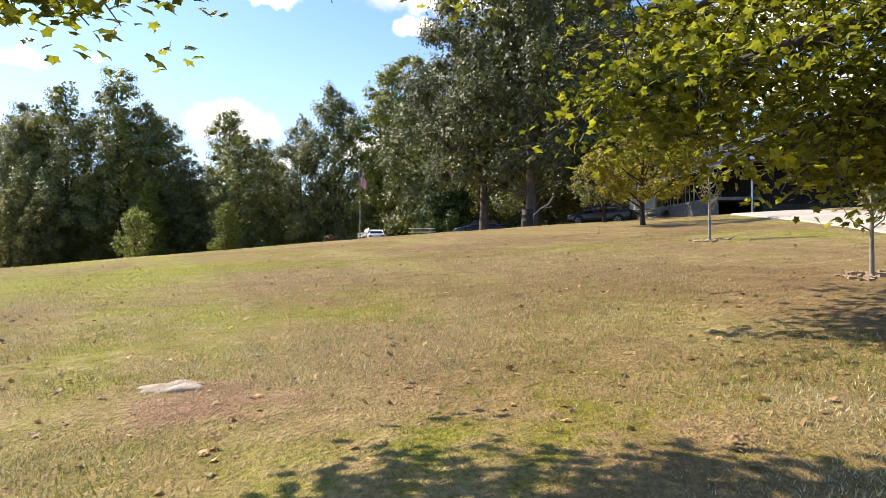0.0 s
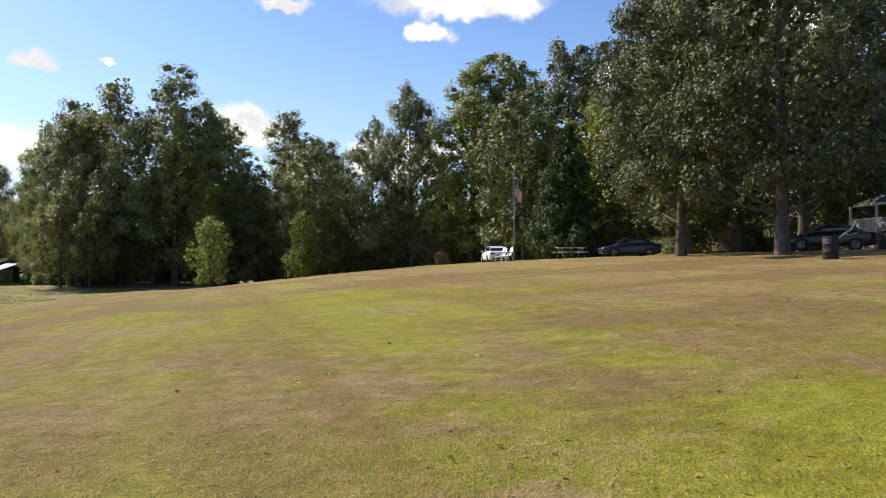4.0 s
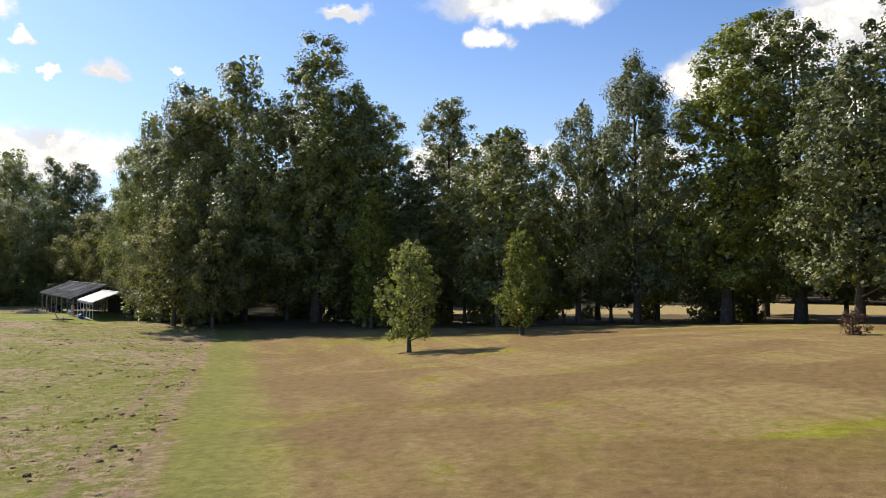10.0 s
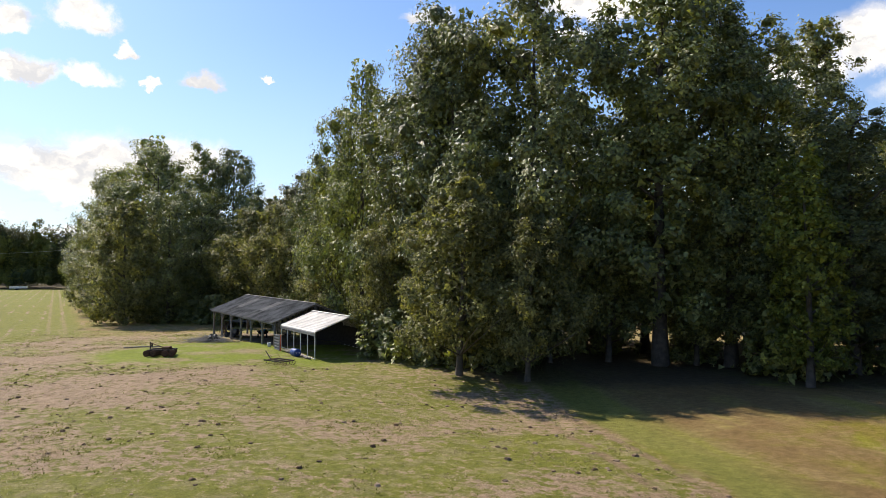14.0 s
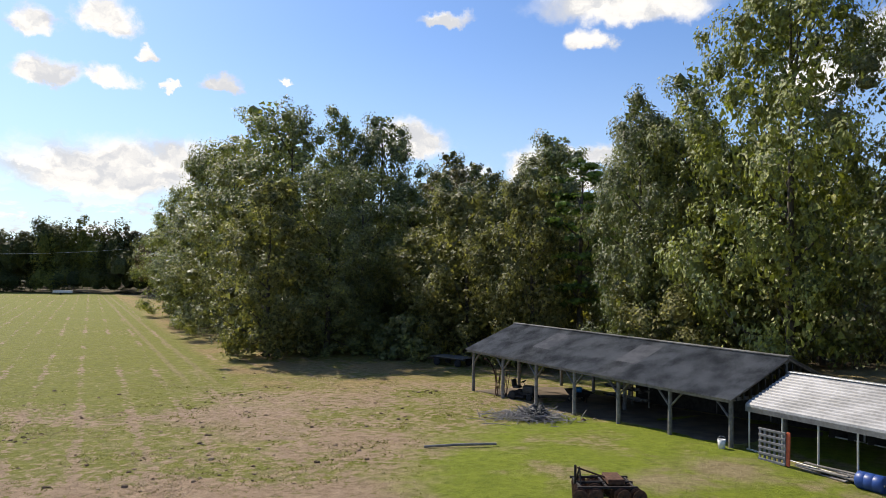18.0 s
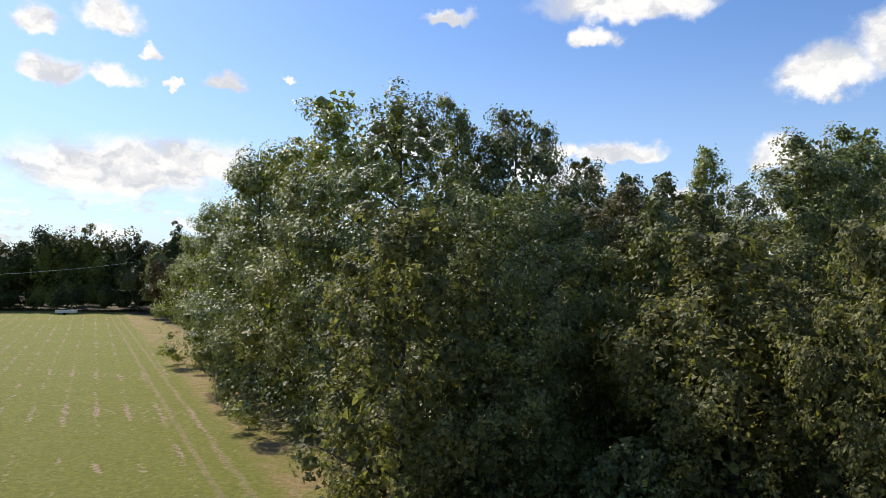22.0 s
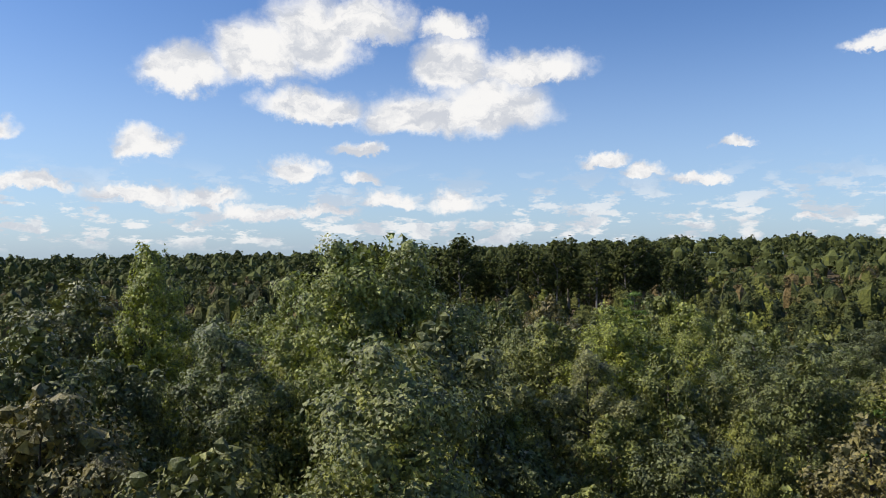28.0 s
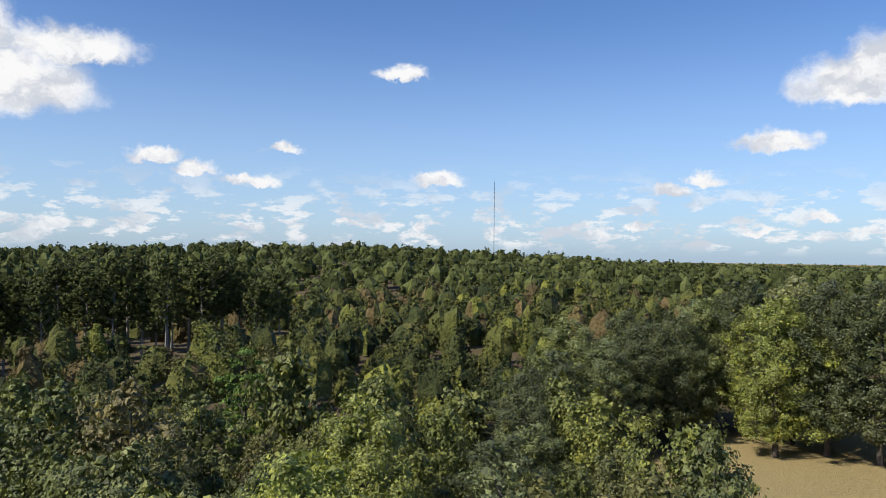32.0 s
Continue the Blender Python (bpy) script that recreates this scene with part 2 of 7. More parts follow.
GREENS = [(0.12, 0.136, 0.05), (0.165, 0.182, 0.052), (0.13, 0.147, 0.061), (0.232, 0.251, 0.033), (0.134, 0.149, 0.059), (0.155, 0.169, 0.052), (0.189, 0.186, 0.069), (0.201, 0.219, 0.035)]
WIDE = [(0.078, 0.096, 0.030), (0.128, 0.142, 0.034), (0.096, 0.108, 0.042), (0.172, 0.180, 0.036), (0.090, 0.104, 0.034), (0.148, 0.144, 0.056), (0.112, 0.128, 0.034), (0.150, 0.122, 0.050), (0.118, 0.132, 0.044), (0.188, 0.192, 0.042), (0.084, 0.098, 0.032), (0.138, 0.150, 0.036)]
leaf_wood = leaf_material("woodland_leaves", GREENS, 1.25, 0.22)
leaf_dark = leaf_material("dark_oak_leaves", [(0.068, 0.080, 0.032), (0.092, 0.100, 0.038)], 0.9, 0.22)
leaf_far = leaf_material("inner_wood_leaves", WIDE, 0.8, 0.12)
leaf_pale = leaf_material("young_tree_leaves", [(0.23, 0.25, 0.085), (0.24, 0.26, 0.095)], 0.6, 0.42)
leaf_lime = leaf_material("lime_leaves", [(0.165, 0.185, 0.036), (0.195, 0.205, 0.040)], 0.6, 0.35)
leaf_maple = leaf_material("maple_leaves", [(0.150, 0.168, 0.026), (0.185, 0.180, 0.030)], 0.5, 0.5)
leaf_autumn = leaf_material("autumn_leaves", [(0.235, 0.20, 0.03), (0.25, 0.205, 0.034)], 0.3, 0.35)
leaf_olive = leaf_material("olive_leaves", [(0.165, 0.16, 0.066), (0.185, 0.175, 0.07)], 0.5, 0.38)
leaf_cedar = leaf_material("cedar_needles", [(0.048, 0.078, 0.028), (0.056, 0.084, 0.030)], 0.2, 0.12)
leaf_pine = leaf_material("pine_needles", [(0.08, 0.13, 0.03), (0.10, 0.15, 0.035)], 0.3, 0.2)


def crown_tones():
    """Leaves of woods made as one mesh: tone by place, so that each crown differs, and by leaf."""
    m, nt, bsdf = material("distant_crowns", 0.6, 0, 0.2)
    pos = nt.nodes.new("ShaderNodeNewGeometry").outputs["Position"]
    isle = nt.nodes.new("ShaderNodeNewGeometry").outputs["Random Per Island"]
    flat_ = vmath(nt, "MULTIPLY", pos, (1, 1, 0))
    cell = nt.nodes.new("ShaderNodeTexVoronoi")
    nt.links.new(flat_, cell.inputs["Vector"])
    cell.inputs["Scale"].default_value = 0.13
    tint = node(nt, "ShaderNodeSeparateColor", a0=cell.outputs["Color"]).outputs
    a = mix(nt, tint[0], (0.050, 0.066, 0.024), (0.145, 0.150, 0.038))
    a = mix(nt, ramp(nt, tint[1], 0.80, 0.95), a, (0.17, 0.125, 0.055))
    a = mix(nt, ramp(nt, tint[2], 0.85, 0.97), a, (0.21, 0.22, 0.045))
    a = mix(nt, isle, mix(nt, 1.0, a, (0.66, 0.69, 0.68), "MULTIPLY"), mix(nt, 1.0, a, (1.38, 1.33, 1.2), "MULTIPLY"))
    grain = noise_of(nt, pos, 1.6, 4.0, 0.7)
    a = mix(nt, ramp(nt, grain, 0.32, 0.68), mix(nt, 1.0, a, (0.6, 0.63, 0.63), "MULTIPLY"), mix(nt, 1.0, a, (1.3, 1.26, 1.2), "MULTIPLY"))
    bump(nt, bsdf, grain, 1.0, 0.9)
    nt.links.new(a, bsdf.inputs["Base Color"])
    thin = node(nt, "ShaderNodeBsdfTranslucent", Color=a)
    both = node(nt, "ShaderNodeMixShader", a0=0.1, a1=bsdf.outputs[0], a2=thin.outputs[0])
    nt.links.new(both.outputs[0], nt.nodes["Material Output"].inputs[0])
    return m


leaf_distant = crown_tones()
leaf_ridge = leaf_material("ridge_pine_needles", [(0.052, 0.062, 0.024), (0.070, 0.078, 0.028)], 0.05, 0.05)
bark = surface("bark", (0.045, 0.036, 0.028), (0.13, 0.11, 0.09), 3.0, 0.9, 0, 0.8, 25.0)
bark_pale = surface("pale_bark", (0.16, 0.14, 0.12), (0.34, 0.31, 0.27), 4.0, 0.85, 0, 0.6, 25.0)

bark_dark = surface("dark_bark", (0.022, 0.018, 0.015), (0.07, 0.058, 0.048), 3.0, 0.95, 0, 0.6, 25.0, 0.0, 0.1)
leaf_dry = leaf_material("dry_shrub_twigs", [(0.12, 0.075, 0.055), (0.14, 0.085, 0.06)], 0.2, 0.15)

# ---- the ground: one sheet ----
G0, GX, GY, K1, K2, K3, K4, K5, K6, K7, K8, K9 = -0.513, 0.262, -0.934, 0.532, 1.425, 1.107, -0.198, 3.821, -0.737, 0.596, -0.769, -0.53


def swell(x, y, cx, cy, sx, sy):
    return np.exp(-(((x - cx) / sx) ** 2) - ((y - cy) / sy) ** 2)


def height(x, y):
    """Height of the ground: a knoll with the house, the field below it, low ridges beyond the woods."""
    x, y = np.asarray(x, float), np.asarray(y, float)
    fade = np.exp(-((np.maximum(np.hypot(x + 40, y - 80) - 250, 0) / 300) ** 2))
    z = (G0 + GX * x / 100 + GY * y / 100) * fade - 3.0 * (1 - fade)
    z = z + K1 * swell(x, y, 12, 48, 32, 38) + K2 * swell(x, y, -8, 75, 25, 30) + K3 * swell(x, y, -70, 112, 25, 18)
    z = z + K4 * swell(x, y, -48, 90, 20, 14) + K5 * swell(x, y, 40, 40, 60, 60) + K6 * swell(x, y, -1, 4, 14, 14)
    z = z + K7 * swell(x, y, -64, 86, 14, 12) + K8 * swell(x, y, -55, 101, 10, 9) + K9 * swell(x, y, -38, 78, 14, 16)
    z = z - 0.62 * swell(x, y, -68.5, 112.5, 8, 7) + 0.25 * swell(x, y, -88, 134.5, 7, 6)
    z = z + 22 * swell(x, y, 520, 480, 260, 330) + 10 * swell(x, y, 260, 900, 500, 300) + 6 * swell(x, y, -700, 900, 500, 300)
    return z


def ground_z(x, y):
    return float(height(x, y))


def part(name, bm, mat_, parent, label=""):
    """Link a bmesh, or a ready mesh, as one mesh object under its thing."""
    if isinstance(bm, bmesh.types.BMesh):
        me = bpy.data.meshes.new(name)
        bm.to_mesh(me)
        bm.free()
    else:
        me = bm
    if mat_ is not None and not me.materials:
        me.materials.append(mat_)
    ob = new(name, me)
    if parent is not None:
        ob.parent = parent
    if label:
        ob["label"] = label
    return ob


def raw_mesh(name, verts, faces, mat_=None, smooth=False):
    """A mesh from arrays of corners and of equal-sided faces."""
    verts, faces = np.asarray(verts, np.float32), np.asarray(faces, np.int32)
    me = bpy.data.meshes.new(name)
    me.vertices.add(len(verts))
    me.vertices.foreach_set("co", verts.ravel())
    me.loops.add(faces.size)
    me.loops.foreach_set("vertex_index", faces.ravel())
    me.polygons.add(len(faces))
    me.polygons.foreach_set("loop_start", np.arange(len(faces), dtype=np.int32) * faces.shape[1])
    me.polygons.foreach_set("use_smooth", np.full(len(faces), smooth))
    me.update(calc_edges=True)
    if mat_ is not None:
        me.materials.append(mat_)
    return me


def spread(lo, hi, step, far):
    """Lines of a grid: even between lo and hi, then wider and wider out to far."""
    core = list(np.arange(lo, hi + step, step))
    gap, edge = step, core[-1]
    while edge < far:
        gap *= 1.12
        edge += gap
        core.append(edge)
    gap, edge = step, lo
    while edge > -far:
        gap *= 1.12
        edge -= gap
        core.insert(0, edge)
    return np.array(core)


gx, gy = np.meshgrid(spread(-200, 60, 1.4, 4200), spread(-14, 190, 1.4, 4200))
rng = np.random.default_rng(5)
gz = height(gx, gy) + 0.02 * rng.standard_normal(gx.shape) * (np.hypot(gx, gy - 20) > 12)
nx, ny = gx.shape[1], gx.shape[0]
quad = (np.arange(ny - 1)[:, None] * nx + np.arange(nx - 1)[None]).ravel()
quad = np.stack([quad, quad + 1, quad + nx + 1, quad + nx], 1)

grass, nt, bsdf = material("meadow_grass", 0.9, 0, 0.2)
pos = nt.nodes.new("ShaderNodeNewGeometry").outputs["Position"]
sp = nt.nodes.new("ShaderNodeSeparateXYZ")
nt.links.new(pos, sp.inputs[0])
warp = vmath(nt, "MULTIPLY_ADD", vmath(nt, "SUBTRACT", noise_of(nt, pos, 0.09, 3.0, 0.5, 1), (0.5, 0.5, 0.5)), (9.0, 9.0, 0.0), pos)
big = noise_of(nt, vmath(nt, "MULTIPLY", warp, (1.0, 1.9, 1.0)), 0.07, 4.0, 0.6)
mid = noise_of(nt, pos, 0.5, 4.0, 0.6)
fine = ramp(nt, noise_of(nt, pos, 2.6, 7.0, 0.78), 0.30, 0.70, 0.0, 1.0, False)
hair = noise_of(nt, vmath(nt, "MULTIPLY", pos, (1.0, 0.55, 1.0)), 38.0, 3.0, 0.7)
dry = maths(nt, "ADD", maths(nt, "MULTIPLY", big, 0.62), maths(nt, "ADD", maths(nt, "MULTIPLY", mid, 0.28), maths(nt, "MULTIPLY", fine, 0.14)))
# the mown lawn lies beyond the track, the stubble field on its other side
side = maths(nt, "ADD", maths(nt, "ADD", sp.outputs[0], 34.1), maths(nt, "MULTIPLY", maths(nt, "SUBTRACT", sp.outputs[1], 45.0), 0.32))
edge = maths(nt, "ADD", side, maths(nt, "MULTIPLY", maths(nt, "SUBTRACT", mid, 0.5), 1.2))
lawn_green = mix(nt, fine, (0.180, 0.174, 0.012), (0.392, 0.366, 0.040))
lawn_dry = mix(nt, fine, (0.20, 0.132, 0.055), (0.44, 0.315, 0.15))
lawn_red = mix(nt, fine, (0.15, 0.092, 0.035), (0.31, 0.20, 0.085))
dry = maths(nt, "SUBTRACT", dry, maths(nt, "MULTIPLY", ramp(nt, sp.outputs[0], 2.0, -18.0), ramp(nt, sp.outputs[1], 60.0, 30.0, 0.0, 0.078)))
dry = maths(nt, "ADD", dry, ramp(nt, sp.outputs[1], 9.0, 5.0, 0.0, 0.03))
dry = maths(nt, "ADD", dry, ramp(nt, sp.outputs[0], -9.0, 2.0, 0.0, 0.03))
dry = maths(nt, "ADD", dry, maths(nt, "MULTIPLY", ramp(nt, sp.outputs[1], 30.0, 52.0), 0.03))
lawn = mix(nt, ramp(nt, dry, 0.435, 0.540), lawn_green, lawn_dry)
mown = maths(nt, "ADD", maths(nt, "MULTIPLY", sp.outputs[0], 0.95), maths(nt, "MULTIPLY", sp.outputs[1], 0.31))
mown = maths(nt, "ADD", mown, maths(nt, "MULTIPLY", mid, 0.9))
stripe = noise_of(nt, node(nt, "ShaderNodeCombineXYZ", a0=mown, a1=maths(nt, "MULTIPLY", sp.outputs[1], 0.03)).outputs[0], 0.55, 3.0, 0.6)
lawn = mix(nt, ramp(nt, stripe, 0.36, 0.64), mix(nt, 1.0, lawn, (0.86, 0.80, 0.76), "MULTIPLY"), mix(nt, 1.0, lawn, (1.03, 1.10, 1.0), "MULTIPLY"))
lawn = mix(nt, maths(nt, "MULTIPLY", ramp(nt, stripe, 0.52, 0.66), 0.45), lawn, lawn_green)
brown = noise_of(nt, vmath(nt, "MULTIPLY", warp, (0.6, 1.4, 1.0)), 0.11, 5.0, 0.62)
lush = maths(nt, "MAXIMUM", ramp(nt, sp.outputs[0], -15.0, -8.0, 0.15, 1.0), ramp(nt, sp.outputs[1], 27.0, 36.0))
lawn = mix(nt, maths(nt, "MULTIPLY", lush, ramp(nt, brown, 0.49, 0.58, 0.0, 0.85)), lawn, lawn_red)
strip = maths(nt, "MULTIPLY", ramp(nt, edge, 2.6, 4.4), ramp(nt, edge, 16.0, 7.5))
lawn = mix(nt, maths(nt, "MULTIPLY", strip, ramp(nt, noise_of(nt, vmath(nt, "MULTIPLY", warp, (1.0, 0.35, 1.0)), 0.35, 4.0, 0.6), 0.36, 0.60, 0.12, 0.95)), lawn, lawn_red)
verge = maths(nt, "MULTIPLY", ramp(nt, edge, -0.2, 0.3), ramp(nt, edge, 4.6, 1.4))
lawn = mix(nt, maths(nt, "MULTIPLY", verge, 0.8), lawn, mix(nt, fine, (0.125, 0.142, 0.022), (0.285, 0.295, 0.060)))
scar = maths(nt, "ADD", vmath(nt, "DISTANCE", pos, (-3.25, 4.55, float(height(-3.25, 4.55))), out=1), maths(nt, "MULTIPLY", maths(nt, "SUBTRACT", noise_of(nt, pos, 2.5, 4.0, 0.65), 0.5), 1.6))
lawn = mix(nt, ramp(nt, scar, 0.75, 0.35, 0.0, 0.85), lawn, mix(nt, fine, (0.20, 0.10, 0.055), (0.40, 0.24, 0.15)))
# stubble in drilled rows with bare soil between
row = maths(nt, "ADD", maths(nt, "MULTIPLY", sp.outputs[0], 0.81), maths(nt, "MULTIPLY", sp.outputs[1], 0.58))
row = maths(nt, "ADD", row, maths(nt, "MULTIPLY", mid, 1.1))
line = maths(nt, "MULTIPLY", ramp(nt, maths(nt, "SINE", maths(nt, "MULTIPLY", row, 2 * math.pi / 2.5)), 0.72, 1.0), ramp(nt, noise_of(nt, pos, 0.22, 4.0, 0.65), 0.30, 0.52))
soil = mix(nt, fine, (0.19, 0.125, 0.075), (0.48, 0.345, 0.235))
crop_green = mix(nt, fine, (0.106, 0.118, 0.013), (0.268, 0.262, 0.042))
crop_green = mix(nt, maths(nt, "MULTIPLY", ramp(nt, noise_of(nt, pos, 1.1, 5.0, 0.7), 0.45, 0.62, 0.0, 0.8), ramp(nt, sp.outputs[0], -116.0, -92.0, 0.25, 1.0)), crop_green, mix(nt, fine, (0.18, 0.148, 0.056), (0.40, 0.345, 0.165)))
bare = maths(nt, "ADD", maths(nt, "MULTIPLY", ramp(nt, big, 0.42, 0.62), 0.6), maths(nt, "ADD", maths(nt, "MULTIPLY", maths(nt, "SUBTRACT", fine, 0.45), 1.5), maths(nt, "MULTIPLY", maths(nt, "SUBTRACT", noise_of(nt, pos, 1.6, 3.0, 0.6), 0.45), 1.6)))
bare = maths(nt, "ADD", bare, maths(nt, "MULTIPLY", line, ramp(nt, sp.outputs[0], -85.0, -110.0, 0.15, 0.62)))
bare = maths(nt, "SUBTRACT", bare, ramp(nt, sp.outputs[0], -84.0, -122.0, 0.0, 0.46))
near_barn = ramp(nt, vmath(nt, "DISTANCE", pos, (-92.0, 108.0, 0.0), out=1), 40.0, 10.0)
bare = maths(nt, "ADD", bare, maths(nt, "MULTIPLY", near_barn, 0.42))
stubble = mix(nt, ramp(nt, bare, 0.45, 0.90), crop_green, soil)
yard = maths(nt, "ADD", vmath(nt, "DISTANCE", pos, (-77.0, 116.5, -1.0), out=1), maths(nt, "MULTIPLY", maths(nt, "SUBTRACT", mid, 0.5), 7.0))
yard_green = mix(nt, fine, (0.125, 0.165, 0.010), (0.27, 0.315, 0.030))
stubble = mix(nt, maths(nt, "MULTIPLY", ramp(nt, yard, 12.5, 8.5), ramp(nt, noise_of(nt, pos, 0.33, 3.0, 0.6), 0.66, 0.50, 0.25, 1.0)), stubble, yard_green)
pink = mix(nt, fine, (0.24, 0.155, 0.10), (0.46, 0.33, 0.245))
for px_, py_, pr_ in ((-76.0, 116.0, 1.5), (-74.2, 107.4, 1.6), (-72.6, 106.3, 1.9), (-78.5, 113.8, 1.2), (-98.5, 124.5, 3.6), (-95.0, 120.5, 2.2)):
    worn = maths(nt, "ADD", vmath(nt, "DISTANCE", vmath(nt, "MULTIPLY", pos, (1, 1, 0)), (px_, py_, 0.0), out=1), maths(nt, "MULTIPLY", maths(nt, "SUBTRACT", noise_of(nt, pos, 0.9, 4.0, 0.65), 0.5), 3.2))
    stubble = mix(nt, ramp(nt, worn, pr_ + 0.9, pr_ - 0.9, 0.0, 0.7), stubble, pink)
col = mix(nt, ramp(nt, edge, -0.6, 0.5), stubble, lawn)
rut = maths(nt, "ABSOLUTE", maths(nt, "ADD", maths(nt, "ABSOLUTE", maths(nt, "ADD", maths(nt, "ADD", side, maths(nt, "MULTIPLY", maths(nt, "SUBTRACT", mid, 0.5), 0.35)), 1.45)), -0.85))
col = mix(nt, maths(nt, "MULTIPLY", ramp(nt, rut, 0.34, 0.12), maths(nt, "MULTIPLY", ramp(nt, fine, 0.15, 0.45, 0.25, 1.0), ramp(nt, noise_of(nt, pos, 0.7, 4.0, 0.7), 0.36, 0.56, 0.1, 1.0))), col, mix(nt, fine, (0.15, 0.095, 0.05), (0.38, 0.27, 0.17)))
# the cart track that runs along the wood, dry grass between it and the trees
cart = maths(nt, "ADD", maths(nt, "ADD", sp.outputs[0], 112.0), maths(nt, "MULTIPLY", maths(nt, "SUBTRACT", sp.outputs[1], 143.0), 0.74))
cart = maths(nt, "ADD", cart, maths(nt, "MULTIPLY", maths(nt, "SUBTRACT", mid, 0.5), 0.8))
beyond = maths(nt, "MULTIPLY", ramp(nt, sp.outputs[1], 128.0, 140.0), ramp(nt, sp.outputs[0], -86.0, -96.0))
col = mix(nt, maths(nt, "MULTIPLY", maths(nt, "MULTIPLY", beyond, ramp(nt, cart, 2.0, 4.5)), ramp(nt, noise_of(nt, pos, 0.25, 4.0, 0.6), 0.40, 0.58, 0.25, 0.95)), col, lawn_dry)
groove = maths(nt, "ABSOLUTE", maths(nt, "SUBTRACT", maths(nt, "ABSOLUTE", cart), 1.05))
col = mix(nt, maths(nt, "MULTIPLY", beyond, ramp(nt, maths(nt, "ABSOLUTE", cart), 1.1, 0.5, 0.0, 0.6)), col, crop_green)
col = mix(nt, maths(nt, "MULTIPLY", beyond, ramp(nt, groove, 0.45, 0.1, 0.0, 0.42)), col, soil)
tan = mix(nt, fine, (0.27, 0.20, 0.085), (0.46, 0.36, 0.17))
far_x = sp.outputs[0]
back_edge = maths(nt, "MINIMUM", maths(nt, "MINIMUM", maths(nt, "MULTIPLY_ADD", maths(nt, "MAXIMUM", maths(nt, "ADD", far_x, 30.0), 0.0), 0.65, 152.0), maths(nt, "MULTIPLY_ADD", far_x, -0.62, 189.6)), 176.0)
back_gap = maths(nt, "SUBTRACT", back_edge, maths(nt, "ADD", sp.outputs[1], maths(nt, "MULTIPLY", maths(nt, "SUBTRACT", mid, 0.5), 3.0)))
back_ = maths(nt, "MULTIPLY", maths(nt, "MULTIPLY", ramp(nt, sp.outputs[1], 135.0, 138.0), ramp(nt, back_gap, -2.5, 0.0)), ramp(nt, far_x, -70.0, -60.0))
col = mix(nt, back_, col, tan)
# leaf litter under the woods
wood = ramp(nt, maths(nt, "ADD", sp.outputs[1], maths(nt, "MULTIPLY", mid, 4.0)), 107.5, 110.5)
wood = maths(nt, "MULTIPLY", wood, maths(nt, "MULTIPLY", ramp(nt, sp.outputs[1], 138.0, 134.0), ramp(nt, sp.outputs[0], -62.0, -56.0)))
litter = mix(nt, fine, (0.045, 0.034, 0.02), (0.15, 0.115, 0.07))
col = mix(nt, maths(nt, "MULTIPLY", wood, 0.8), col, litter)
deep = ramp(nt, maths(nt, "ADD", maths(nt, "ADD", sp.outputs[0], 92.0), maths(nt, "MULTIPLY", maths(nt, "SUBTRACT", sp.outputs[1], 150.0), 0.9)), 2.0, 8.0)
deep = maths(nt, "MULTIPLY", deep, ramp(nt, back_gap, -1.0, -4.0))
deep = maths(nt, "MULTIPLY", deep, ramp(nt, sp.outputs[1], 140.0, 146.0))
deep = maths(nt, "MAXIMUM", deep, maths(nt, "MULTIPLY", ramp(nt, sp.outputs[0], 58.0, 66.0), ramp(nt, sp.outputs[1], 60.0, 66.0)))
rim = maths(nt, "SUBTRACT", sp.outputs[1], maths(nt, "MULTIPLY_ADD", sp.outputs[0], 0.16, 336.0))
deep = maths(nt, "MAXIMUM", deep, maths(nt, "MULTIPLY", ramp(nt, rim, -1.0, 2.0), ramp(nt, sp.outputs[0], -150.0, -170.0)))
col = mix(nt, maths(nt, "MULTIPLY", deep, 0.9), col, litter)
col = mix(nt, ramp(nt, hair, 0.25, 0.75, 0.0, 1.0), mix(nt, 1.0, col, (0.62, 0.62, 0.6), "MULTIPLY"), mix(nt, 1.0, col, (1.3, 1.3, 1.28), "MULTIPLY"))
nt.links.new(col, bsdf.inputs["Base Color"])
bump(nt, bsdf, maths(nt, "ADD", maths(nt, "MULTIPLY", fine, 1.0), maths(nt, "MULTIPLY", hair, 0.5)), 0.9, 0.10)
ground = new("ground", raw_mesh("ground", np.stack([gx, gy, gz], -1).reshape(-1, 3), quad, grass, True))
tagged(ground, "mown lawn and stubble field, half green and half dry", "ground", kind="structure")

# ---- trees ----
def tube(path, radii, sides=7):
    """Corners and faces of a tapering limb along a path."""
    path = np.asarray(path, float)
    verts, faces = [], []
    ahead = np.gradient(path, axis=0)
    for k, (p, r, d) in enumerate(zip(path, radii, ahead)):
        d = d / (np.linalg.norm(d) + 1e-9)
        u = np.cross(d, (0.31, 0.95, 0.05))
        u /= np.linalg.norm(u)
        v = np.cross(d, u)
        for s in range(sides):
            a = 2 * math.pi * s / sides
            verts.append(p + r * (math.cos(a) * u + math.sin(a) * v))
            if k:
                b, c = (k - 1) * sides, k * sides
                faces.append((b + s, b + (s + 1) % sides, c + (s + 1) % sides, c + s))
    return verts, faces


def limbs(tubes, name):
    verts, faces = [], []
    for v, f in tubes:
        faces += [tuple(i + len(verts) for i in q) for q in f]
        verts += v
    return raw_mesh(name, verts, faces, None, True)


